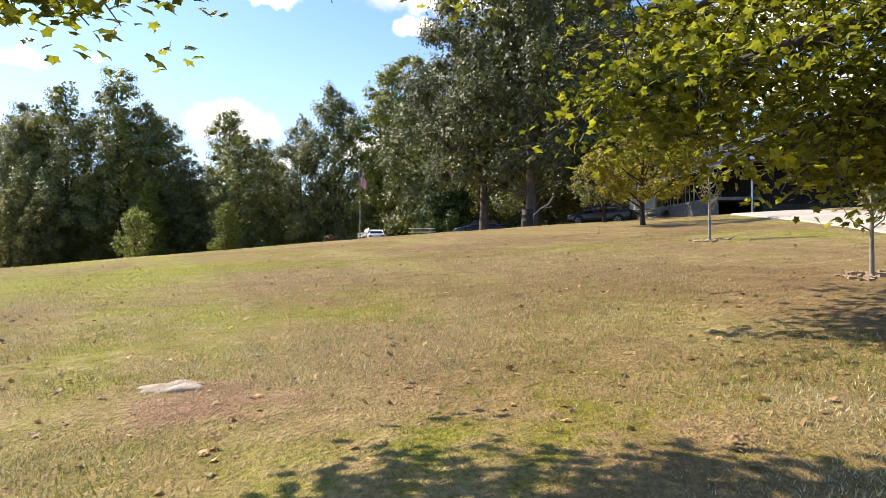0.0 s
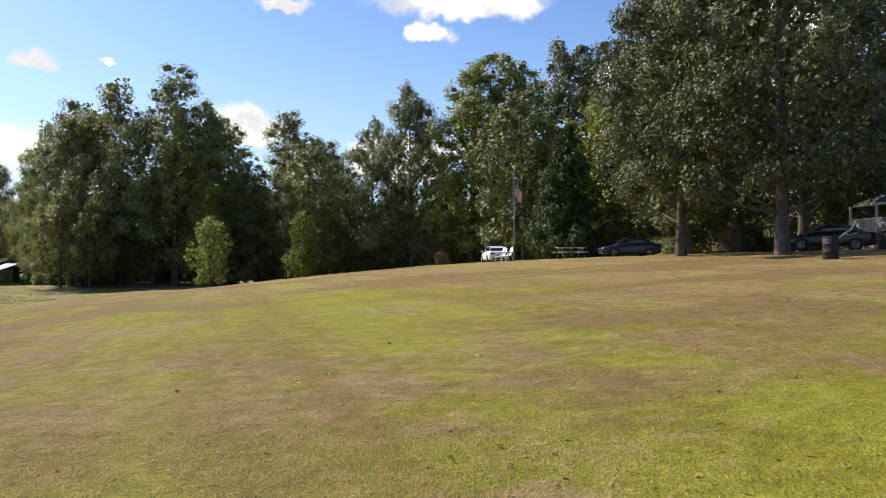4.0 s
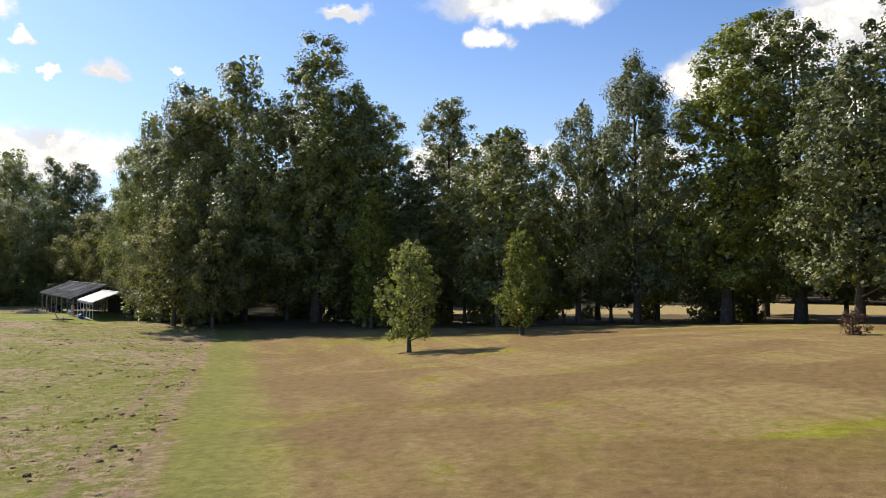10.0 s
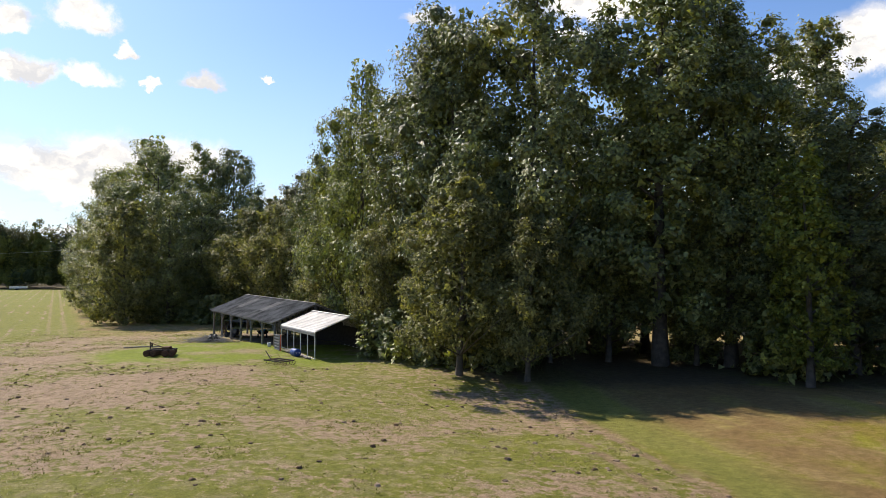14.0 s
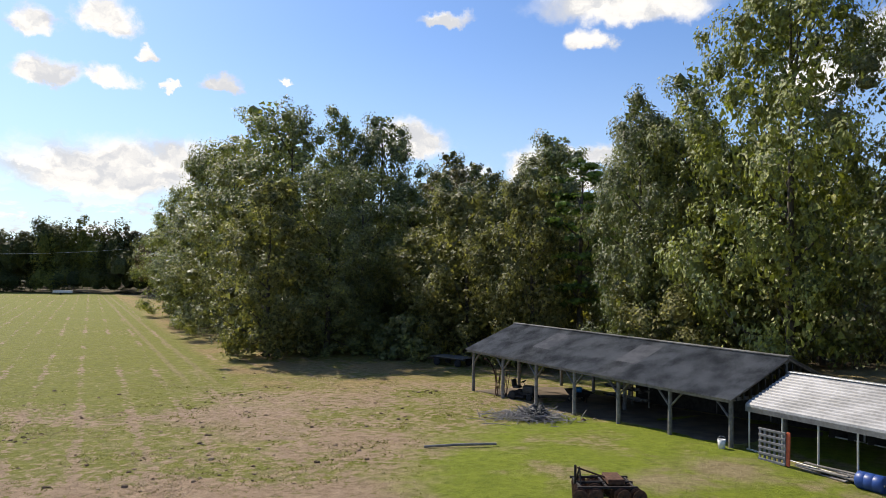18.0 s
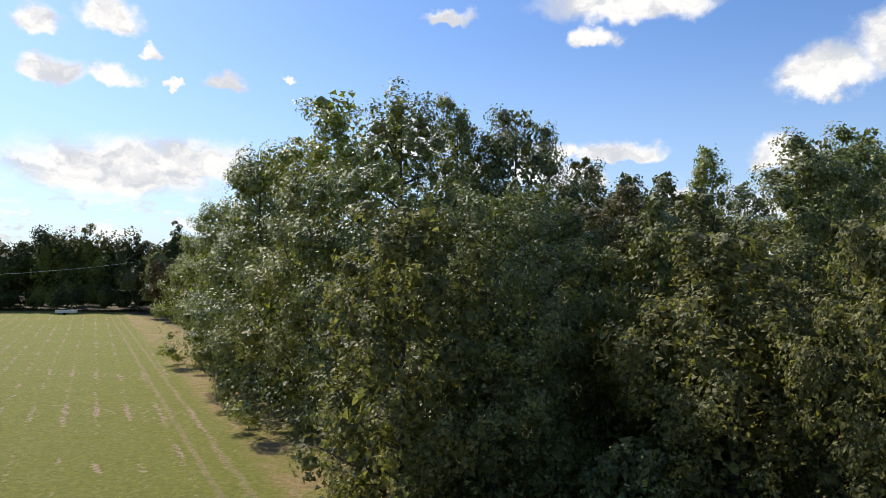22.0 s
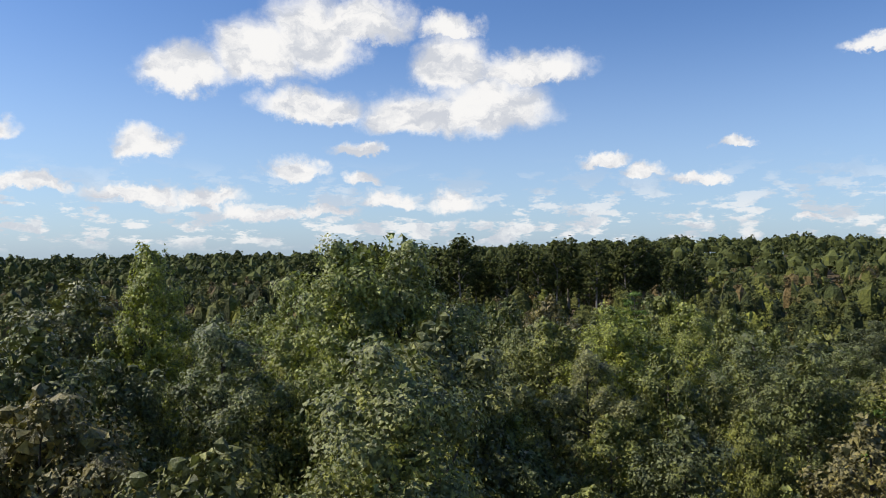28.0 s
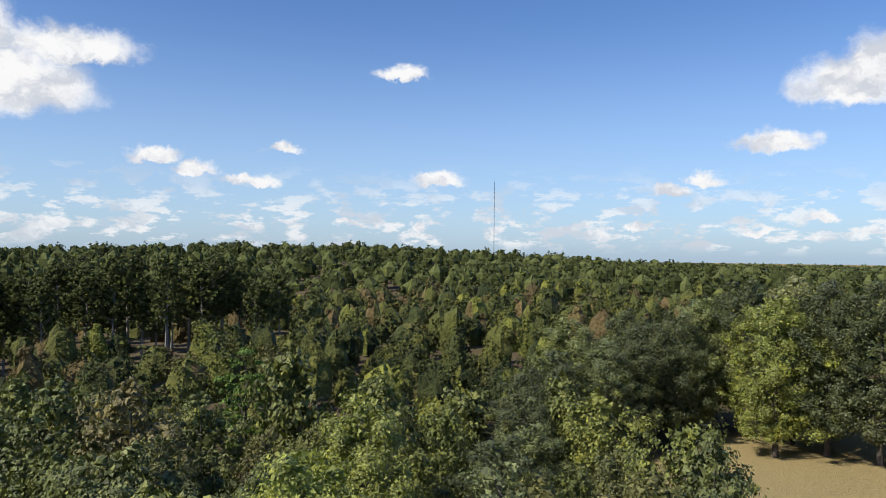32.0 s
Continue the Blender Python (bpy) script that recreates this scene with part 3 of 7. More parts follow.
def ripple(p, wave, seed, count=18):
    """Smooth random field over places, about -1 to 1, with bumps a wave apart."""
    r = np.random.default_rng(seed)
    k = r.standard_normal((count, 3))
    k *= (2 * math.pi / wave) * r.uniform(0.6, 1.3, (count, 1)) / np.linalg.norm(k, axis=1, keepdims=True)
    f = r.uniform(0, 2 * math.pi, count)
    out = np.zeros(len(p))
    for i in range(count):
        out += np.sin(p @ k[i] + f[i])
    return out / math.sqrt(count / 2)


PROFILE = {
    "oak": lambda u: np.clip(np.sin(np.pi * np.clip(0.13 + 0.83 * u, 0, 1) ** 0.80), 0, 1) ** 0.62,
    "dome": lambda u: np.clip(0.72 + 0.75 * u, 0, 1) * np.sqrt(np.clip(1 - np.clip(u, 0, 1) ** 3.0, 0, 1)),
    "poplar": lambda u: np.clip(1.02 - u, 0.02, 1) ** 0.42 * (0.62 + 0.5 * np.clip(u * 3.0, 0, 1)) * 0.92,
    "column": lambda u: 0.95 * np.clip(np.sin(np.pi * (0.17 + 0.78 * u)), 0, 1) ** 0.5,
    "cone": lambda u: np.clip(1 - u, 0, 1) ** 0.85 * np.clip(0.6 + 4 * u, 0, 1) + 0.03,
    "bush": lambda u: np.sqrt(np.clip(1 - u ** 2, 0, 1)) * 0.98 + 0.02,
    "pine": lambda u: 0.25 + 0.75 * np.clip(np.sin(np.pi * (0.12 + 0.85 * u)), 0, 1),
}


def make_tree(kind, seed, count, size, leaf, wood_mat, tall=20.0, radius=4.5, base=0.15, label="", lump=1.0, gaps=0.55, core=2200, spray=1.15):
    """One tree, 'tall' metres high, as an Empty with its trunk and crown."""
    rng = np.random.default_rng(seed)
    root = new("tree")
    prof = PROFILE[kind]
    lean = rng.uniform(-0.02, 0.02, 2) * tall
    def axis(h):
        w = np.asarray(h, float) / tall
        return np.stack([lean[0] * w * w + 0.12 * np.sin(2.6 * w + seed), lean[1] * w * w + 0.12 * np.sin(3.1 * w + 2 * seed), w * tall], -1)
    def shell(u, ang):
        """Radius of the crown's outside: broad limbs and smaller bunches bulge out of it."""
        q = np.stack([np.cos(ang) * radius, np.sin(ang) * radius, u * tall * (1 - base)], -1)
        return radius * prof(u) * np.clip(1 + lump * (0.20 * ripple(q, 1.5 * radius, seed + 50) + 0.13 * ripple(q, 0.55 * radius, seed + 51)), 0.55, 1.32)
    def around(n_, lo, hi):
        """Places in the outer layer of the crown and the way outwards there."""
        u = rng.uniform(0, 1, n_ * 4)
        u = u[rng.uniform(0, 1, n_ * 4) < 0.2 + 0.8 * prof(u)][:n_]
        ang = rng.uniform(0, 2 * math.pi, len(u))
        r = shell(u, ang) * rng.uniform(lo, hi, len(u))
        rise = (base + (1 - base) * u) * tall
        rise = rise + 0.03 * tall * ripple(np.stack([np.cos(ang) * r, np.sin(ang) * r, 0 * r], -1), 0.5 * radius, seed + 52) * u
        if kind == "pine":
            rise = tall * (base + (1 - base) * (np.round(u * 9) / 9 + rng.uniform(-0.02, 0.02, len(u))))
        out = np.stack([np.cos(ang), np.sin(ang), 0.10 + 0.9 * u ** 2], -1)
        p = axis(np.minimum(rise, tall)) + r[:, None] * np.stack([np.cos(ang), np.sin(ang), 0 * ang], -1)
        p[:, 2] = np.maximum(rise, 0.05)
        return p, out
    # bunches of leaves on the limbs, each a rounded mass of its own with shade between them
    rb0 = max(radius * 0.20 * spray ** 0.3, 0.16)
    wanted = max(10, int(0.80 * 2 * radius * 0.8 * tall * (1 - base) / rb0 ** 2))
    spots0, outs0 = around(wanted * 4, 0.60, 0.97)
    sizes0 = rb0 * rng.uniform(0.55, 1.35, len(spots0)) * (0.8 + 0.4 * rng.uniform(0, 1, len(spots0)) ** 3)
    picked = []
    for i in range(len(spots0)):
        if len(picked) >= wanted:
            break
        if not picked or np.min(np.linalg.norm((spots0[picked] - spots0[i]) * (1, 1, 1.25), axis=1) - 0.52 * (sizes0[picked] + sizes0[i])) > 0:
            picked.append(i)
    hubs, outs, size_b = spots0[picked], outs0[picked], sizes0[picked]
    share = size_b ** 2 / np.sum(size_b ** 2)
    per = np.maximum(8, (0.84 * count * share)).astype(int)
    c, o, rb = np.repeat(hubs, per, 0), np.repeat(outs, per, 0), np.repeat(size_b, per)[:, None]
    d = rng.standard_normal(c.shape) + 0.55 * o + np.array([0, 0, 0.28])
    d /= np.linalg.norm(d, axis=1, keepdims=True)
    flat_z = 0.35 if kind == "pine" else 0.85
    # each bunch reaches outwards and up like a spray
    reach = outs * np.array([0.8, 0.8, 0.3]) + np.array([0, 0, 0.75]) + 0.35 * rng.standard_normal(outs.shape)
    reach = np.repeat(reach / np.linalg.norm(reach, axis=1, keepdims=True), per, 0) * (0.0 if kind == "pine" else 1.0)
    p = c + d * rb * (rng.uniform(0.25, 1.0, (len(c), 1)) ** 0.45 * 0.98) * np.array([1, 1, flat_z]) + reach * rb * rng.uniform(-0.55, 0.8, (len(c), 1))
    nrm = 0.80 * d + 0.22 * o + np.array([0, 0, 0.15]) + 0.36 * rng.standard_normal(c.shape)
    # and loose sprigs between them
    loose, out = around(int(count * 2.2), 0.55, 1.03)
    bunch = ripple(loose * (1, 1, 1.35), spray * 1.9, seed + 53) + 0.7 * ripple(loose * (1, 1, 1.5), spray * 0.8, seed + 54)
    keep = np.argsort(-(bunch * gaps + rng.standard_normal(len(loose)) * 0.55))[:max(0, count - len(p))]
    p = np.concatenate([p, loose[keep]])
    nrm = np.concatenate([nrm, 0.75 * out[keep] + np.array([0, 0, 0.35]) + 0.5 * rng.standard_normal((len(keep), 3))])
    p[:, 2] = np.where(p[:, 2] > 0.7 * tall, 0.7 * tall + (p[:, 2] - 0.7 * tall) * 0.3 * tall / max(1e-3, np.quantile(p[:, 2], 0.995) - 0.7 * tall), p[:, 2])
    nrm /= np.linalg.norm(nrm, axis=1, keepdims=True)
    v = np.cross(nrm, rng.standard_normal(p.shape))
    v /= np.linalg.norm(v, axis=1, keepdims=True)
    w = np.cross(nrm, v)
    k = size * rng.uniform(0.55, 1.4, (len(p), 1))
    tri = np.stack([p - v * k * 0.66, p + v * k * 0.46 + w * k * 0.42, p + v * k * 0.38 - w * k * 0.5], 1).reshape(-1, 3)
    # broader sprays deep inside close the view through the crown
    if core:
        c, o = around(core, 0.25, 0.62)
        d = 0.6 * o + rng.standard_normal(c.shape)
        d /= np.linalg.norm(d, axis=1, keepdims=True)
        v = np.cross(d, rng.standard_normal(d.shape))
        v /= np.linalg.norm(v, axis=1, keepdims=True)
        w = np.cross(d, v)
        k = size * 2.0 * rng.uniform(0.6, 1.3, (len(c), 1))
        tri = np.concatenate([tri, np.stack([c - v * k * 0.66, c + v * k * 0.46 + w * k * 0.5, c + v * k * 0.38 - w * k * 0.55], 1).reshape(-1, 3)])
    # a hidden solid lump in each bunch, added to block light and shade it
    if core:
        ico = bmesh.new()
        bmesh.ops.create_icosphere(ico, subdivisions=1, radius=1.0)
        ball = np.array([v.co[:] for v in ico.verts])
        tris_ = np.array([[v.index for v in f.verts] for f in ico.faces])
        ico.free()
        lump_ = hubs[:, None] + ball[None] * (0.52 * size_b)[:, None, None] * rng.uniform(0.65, 1.2, (len(hubs), len(ball), 1)) * np.array([1, 1, flat_z])
        tri = np.concatenate([tri, lump_[:, tris_].reshape(-1, 3)])
    r0 = 0.013 * tall + 0.04
    hs = np.linspace(0, tall * 0.93, 9)
    tubes = [tube([axis(h) - (0, 0, 0.25 if not h else 0) for h in hs], [r0 * (1.35 if not i else 1) * (1 - 0.93 * (h / (0.95 * tall))) + 0.015 for i, h in enumerate(hs)])]
    for i in range(16 if tall > 6 else 14):
        tip = p[int(rng.integers(len(p)))]
        far_ = np.hypot(*(tip - axis(tip[2]))[:2])
        start = axis(max(0.10 * tall, tip[2] - far_ * 0.8))
        midp = start * 0.45 + tip * 0.55 + rng.uniform(-0.02, 0.02, 3) * tall
        tubes.append(tube([start, midp, tip], [0.26 * r0 + 0.015, 0.15 * r0 + 0.01, 0.012], 5))
    part("trunk", limbs(tubes, "trunk"), wood_mat, root)
    part("crown", raw_mesh("crown", tri, np.arange(len(tri)).reshape(-1, 3)), leaf, root)
    tagged(root, label, "tree")
    return root


def seat(x, y, tall=1.0, wide=None, turn=0.0, sink=0.0):
    """A pose on the ground with a scale."""
    wide = tall if wide is None else wide
    return pose(x, y, ground_z(x, y) - sink, 0, 0, turn) @ Matrix.Diagonal((wide, wide, tall, 1))


WOODS_GROUP = "trees of the woods"
BASES = {}


def base_tree(key, *args, **kw):
    ob = make_tree(*args, **kw)
    BASES[key] = [ob, kw.get("tall", 20.0), False]


L_DEC = "tall broadleaf tree with dark green crown at the wood's edge"
L_MID = "broadleaf tree with green crown inside the woods"
base_tree("oak_a", "oak", 1, 27000, 0.18, leaf_wood, bark, tall=20.0, radius=5.4, base=0.13, label=L_DEC, gaps=0.7)
base_tree("oak_b", "oak", 2, 27000, 0.18, leaf_wood, bark, tall=20.0, radius=5.2, base=0.12, label=L_DEC, gaps=0.7)
base_tree("dark_oak", "oak", 35, 27000, 0.18, leaf_dark, bark, tall=20.0, radius=5.3, base=0.16, label="massive broadleaf tree with a very dark green crown", gaps=0.7)
base_tree("low_oak", "oak", 36, 29000, 0.18, leaf_wood, bark, tall=20.0, radius=5.3, base=0.02, label="broadleaf tree leafy down to the field's edge", gaps=0.7)
base_tree("pop_a", "poplar", 3, 25000, 0.185, leaf_wood, bark, tall=24.0, radius=4.6, base=0.12, label=L_DEC, lump=1.4, gaps=0.75)
base_tree("pop_b", "poplar", 4, 25000, 0.185, leaf_wood, bark, tall=24.0, radius=4.2, base=0.10, label=L_DEC, lump=1.4, gaps=0.75)
base_tree("col_a", "column", 5, 20000, 0.185, leaf_wood, bark, tall=24.0, radius=3.9, base=0.12, label=L_DEC, lump=1.3, gaps=0.75)
base_tree("crown_a", "dome", 6, 17000, 0.19, leaf_far, bark, tall=16.0, radius=5.3, base=0.08, label=L_MID, lump=1.2, gaps=0.7)
base_tree("crown_b", "oak", 7, 17000, 0.19, leaf_far, bark, tall=16.0, radius=4.6, base=0.06, label=L_MID, lump=1.2, gaps=0.7)
base_tree("edge_a", "oak", 31, 11000, 0.22, leaf_wood, bark, tall=17.0, radius=4.6, base=0.15, label=L_DEC, gaps=0.7, core=1200)
base_tree("edge_b", "poplar", 32, 11000, 0.22, leaf_wood, bark, tall=18.0, radius=4.0, base=0.15, label=L_DEC, gaps=0.7, lump=1.3, core=1200)
base_tree("mid_a", "oak", 11, 7000, 0.27, leaf_far, bark, tall=16.0, radius=5.0, base=0.17, label=L_MID, spray=1.3, lump=1.2, core=700)
base_tree("mid_b", "poplar", 12, 7000, 0.27, leaf_far, bark, tall=18.0, radius=4.4, base=0.17, label=L_MID, spray=1.3, lump=1.2, core=700)
base_tree("mid_c", "dome", 13, 7000, 0.27, leaf_far, bark, tall=15.0, radius=4.7, base=0.17, label="round-headed broadleaf tree inside the woods", spray=1.2, lump=1.2, core=700)
base_tree("mid_d", "dome", 18, 7000, 0.27, leaf_far, bark, tall=15.0, radius=5.6, base=0.17, label="spreading broadleaf tree inside the woods", spray=1.4, lump=1.3, core=700)
base_tree("far_a", "dome", 25, 2400, 0.46, leaf_far, bark, tall=15.0, radius=5.2, base=0.10, label="round-headed broadleaf tree deep in the woods", spray=1.6, lump=1.3, core=700)
base_tree("far_b", "oak", 26, 2400, 0.46, leaf_far, bark, tall=16.0, radius=4.8, base=0.10, label="broadleaf tree deep in the woods", spray=1.6, lump=1.3, core=700)
base_tree("olive_high", "oak", 37, 15000, 0.17, leaf_olive, bark, tall=12.0, radius=4.6, base=0.16, label="grey-olive broadleaf tree before the tall woods", spray=0.9)
base_tree("olive", "oak", 14, 15000, 0.18, leaf_olive, bark, tall=12.0, radius=4.6, base=0.02, label="grey-olive broadleaf tree with a dense low crown", spray=0.9)
base_tree("bush", "bush", 15, 2200, 0.24, leaf_wood, bark, tall=3.2, radius=2.4, base=0.0, label="dark green bush at the wood's edge", spray=0.6, core=200)
base_tree("pine", "pine", 16, 5200, 0.34, leaf_pine, bark, tall=18.0, radius=3.4, base=0.32, label="pine with bright green needle tufts and a bare lower trunk", core=0, gaps=1.1, spray=1.0)
base_tree("tall_pine", "column", 34, 1900, 0.50, leaf_ridge, bark_pale, tall=28.0, radius=3.6, base=0.50, label="tall dark pine with a bare pale trunk in the woods", core=150, gaps=1.0, spray=1.3)
base_tree("lime", "column", 17, 5000, 0.22, leaf_lime, bark, tall=14.0, radius=2.2, base=0.10, label="yellow-green young tree among the darker woods", spray=0.8, core=500)
base_tree("young", "column", 19, 7000, 0.13, leaf_pale, bark, tall=7.4, radius=1.85, base=0.12, label="young pale green tree standing alone on the lawn", gaps=0.9, spray=0.55, lump=1.35, core=500)
base_tree("young_lime", "poplar", 20, 7000, 0.13, leaf_lime, bark, tall=7.8, radius=2.0, base=0.08, label="young yellow-green tree before the dark woods", gaps=0.9, spray=0.55, lump=1.35, core=500)
base_tree("cedar", "cone", 22, 16000, 0.20, leaf_cedar, bark, tall=13.0, radius=4.3, base=0.01, label="dense conical green cedar beside the parked car", spray=0.8, lump=0.6)
base_tree("autumn", "dome", 23, 12000, 0.10, leaf_autumn, bark_dark, tall=4.3, radius=2.3, base=0.27, label="small spreading tree with yellow autumn leaves on the lawn", core=0, gaps=0.9, spray=0.45)
base_tree("small", "oak", 24, 5000, 0.09, leaf_olive, bark_dark, tall=2.9, radius=1.3, base=0.28, label="small green tree near the porch", core=0, gaps=0.9, spray=0.4)

base_tree("shrub", "bush", 33, 1500, 0.07, leaf_dry, bark, tall=1.2, radius=0.6, base=0.0, label="small reddish brown shrub at the lawn's edge", core=0, spray=0.4)


def plant(key, x, y, tall, wide=None, turn=None, label="", group=WOODS_GROUP):
    """Set a tree of a kind at a place; the first one of a kind moves its model there."""
    ob, full, used = BASES[key]
    s = tall / full
    w = s if wide is None else wide
    m = seat(x, y, s, w, random.uniform(0, 360) if turn is None else turn)
    if used:
        ob = copy_thing(ob, m @ Matrix.Diagonal(tuple(1 / v for v in ob.scale) + (1,)))
    else:
        ob.matrix_basis = m
        BASES[key][2] = True
    tagged(ob, label, group=group)
    return ob


def top(key, x, y, z, wide=1.0, **kw):
    """A tree whose tip is at the height z."""
    tall = z - ground_z(x, y)
    return plant(key, x, y, tall, tall / BASES[key][1] * wide * SPREAD.get(key, 1.0), **kw)


SPREAD = {"oak_a": 1.0, "oak_b": 1.0, "pop_a": 1.05, "pop_b": 1.05, "col_a": 1.1, "olive": 0.95}
# the tree row behind the lawn, by its tips
top("oak_a", -54.5, 117, 27.3, 0.95)
top("oak_b", -60.5, 118.5, 25.2, 0.9)
top("oak_a", -62.0, 122.5, 23.6, 0.9)
top("pop_a", -45.7, 115, 29.3, 1.05)
top("pop_b", -41, 115.7, 24.5, 1.0)
top("col_a", -38.5, 117, 22.6)
top("pop_b", -31.5, 127, 25.4, 1.0)
top("oak_b", -25, 119, 19.6, 0.85)
top("col_a", -34, 113, 15.5, 1.2)
top("oak_a", -17.5, 112, 21.3, 0.85)
top("oak_b", -12, 110, 25.6, 0.85)
top("pop_a", -4, 107, 29.6, 1.1)
top("col_a", 2.4, 106, 29.0, 1.1)
top("dark_oak", 7, 96, 28.0, 0.95)
top("dark_oak", 11, 92, 27.0, 0.95)
top("olive_high", -65.0, 118.4, 9.6, 0.8)
top("olive_high", -58.6, 108.3, 10.8, 1.0)
top("olive_high", -54.4, 107.6, 9.6, 0.9)
top("olive", -84.5, 148.4, 12.8, 0.85)
top("oak_b", -77.0, 137.0, 16.8, 0.75)
top("oak_a", -70.4, 128.5, 23.3, 0.72)
top("oak_b", -64, 124.5, 21.6, 0.85)
top("oak_a", -74.0, 136, 17.6, 0.8)
top("olive_high", -72.5, 134.5, 12.0, 1.0)
top("lime", -38.6, 107.2, 12.2, 1.0)
for k in range(13):
    plant(random.choice(("edge_a", "edge_b")), -58 + 4.9 * k + random.uniform(-1, 1), 111.5 + random.uniform(0, 5), random.uniform(9, 14.5))
# the point of woods beyond the barn
top("low_oak", -112, 165, 23.0, 1.0)
top("oak_b", -104, 174, 23.6, 0.8)
top("pop_a", -108.6, 174, 25.0, 0.75)
top("oak_a", -122.5, 182, 26.6, 1.05)
top("low_oak", -130, 181, 21.8, 1.0)
top("low_oak", -134, 190, 22.2, 1.0)
top("low_oak", -146, 202, 18.5, 1.0)
top("olive", -108, 150.5, 13.7, 1.0)
top("low_oak", -120, 168, 18.6, 1.0)
top("low_oak", -102, 160, 15.8, 1.0)
top("low_oak", -103.5, 153.5, 14.8, 1.0)
top("crown_b", -98, 190, 21.2, 0.9)
top("crown_b", -94, 184, 18.8, 0.9)
top("crown_a", -95, 175, 17.2, 0.9)
top("oak_b", -83, 165.5, 19.4, 1.0)
top("crown_a", -90.5, 167, 15.8, 0.9)
top("olive", -90.5, 153.5, 12.6, 1.1)
top("pine", -80.6, 149.0, 14.6, 1.2)
top("oak_a", -68.3, 187, 23.6, 0.95)
top("oak_b", -72.3, 187, 23.8, 0.95)
top("pop_b", -85, 197, 23.6, 0.8)
top("crown_b", -88.5, 202, 21.0, 1.0)
top("crown_b", -62, 166, 13.0, 1.0)
top("crown_a", -71.5, 178, 18.6, 1.0)
top("oak_b", -47, 183, 18.2, 1.0)
top("oak_a", -82, 188.5, 18.2, 1.0)
top("crown_b", -52, 174.5, 15.2, 0.9)
top("oak_a", -38, 175.5, 15.4, 1.0)
top("olive_high", -28.6, 176, 12.2, 1.1)
top("olive_high", -26.0, 168.5, 12.6, 1.1)
top("oak_b", -30, 188, 17.4, 1.0)
top("oak_a", -70, 202, 20.6, 1.0)
top("crown_b", -94, 160, 14.6, 0.9)
top("oak_a", -57, 178, 15.5, 1.0)
# tall trees round the meadow behind
for k, (x, y, z) in enumerate(((41, 153.5, 22), (44, 146, 24.5), (41.5, 139.5, 25), (50, 150, 25), (39.5, 132, 23), (56, 157, 24), (53, 164, 21), (46, 168, 19), (40, 173, 17), (33, 177.5, 15.5), (50, 176, 19), (24, 183, 14.5), (38, 184, 18), (12, 185, 13.5), (1, 183, 12.5), (-10, 180, 12), (-20, 180, 13))):
    top("dark_oak" if k % 3 else "oak_b", x, y, z, 1.1 if z > 18 else 1.3)
# a stand of tall pines deep in the woods
random.seed(8)
for k in range(54):
    w, d = (k + random.uniform(-0.4, 0.4)) / 53, random.uniform(0, 26)
    x, y = -10 + 92 * w + 0.65 * d, 336 - 80 * w + 0.76 * d
    top("tall_pine", x, y, random.uniform(18.5, 28.0), random.uniform(0.9, 1.3), group="tall pines deep in the woods")
# big trees beside the house and the parked cars
top("dark_oak", 5.5, 43, 22, 1.0)
top("dark_oak", 3.6, 51, 21, 1.0)
top("dark_oak", 12.5, 54, 24, 1.0)
top("dark_oak", 21, 60, 22, 1.0)
top("pop_a", 8.5, 62.5, 22, 1.0)
top("dark_oak", 11, 70, 27, 1.0)
top("dark_oak", 17, 72, 26, 1.0)
top("pop_b", 27, 66, 20, 1.0)
top("edge_a", 34, 66, 16.0, 1.2)
top("edge_b", 41, 68, 15.5, 1.3)
top("edge_a", 48, 70, 16.0, 1.2)
top("edge_b", 30, 60, 14.5, 1.2)
top("edge_a", 22, 64, 15.0, 1.2)

# single trees
LAWN_GROUP = "single trees on the lawn"
top("young", -33.1, 86.6, 6.75, 1.0, group=LAWN_GROUP)
top("young_lime", -24.6, 95.0, 7.8, 1.0, group=LAWN_GROUP)
top("cedar", 3.0, 79, 15.3, 1.0, group=LAWN_GROUP)
top("autumn", 5.5, 22.2, 5.1, 1.05, group=LAWN_GROUP)
top("small", 6.4, 30.0, 5.2, 1.0, group=LAWN_GROUP)
random.seed(31)
for k in range(12):
    x = -60 + 62 * k / 11 + random.uniform(-1, 1)
    plant("bush", x, 110.5 + random.uniform(0, 16), random.uniform(1.5, 4.5), group="bushes under the trees")["category"] = "bush"
plant("shrub", -9.3, 73.3, 1.25, group="bushes at the wood's edge")["category"] = "bush"
for x, y in ((-58.5, 112), (-61, 113.5), (-64.5, 115.5), (-66, 118.5), (-56, 110.5), (7, 83), (-96, 152), (-100, 155), (-94, 151), (-106, 158), (-112, 163), (-118, 171), (-126, 181), (-134, 192), (-142, 201)):
    plant("bush", x, y, random.uniform(1.6, 4.0), group="bushes at the wood's edge")["category"] = "bush"

# the woods filled in
def meadow_edge(x):
    """How far the hidden meadow reaches back at x."""
    return np.minimum(np.minimum(152.0 + 0.65 * np.maximum(0.0, np.asarray(x, float) + 30.0), 176.0 - 0.62 * (np.asarray(x, float) - 22.0)), 176.0)


def in_meadow(x, y, gap=0.0):
    return (y > 137.5) & (y < meadow_edge(x) + gap) & (x > -62 - gap) & (x < 37 + 0.85 * (y - 141) + gap)


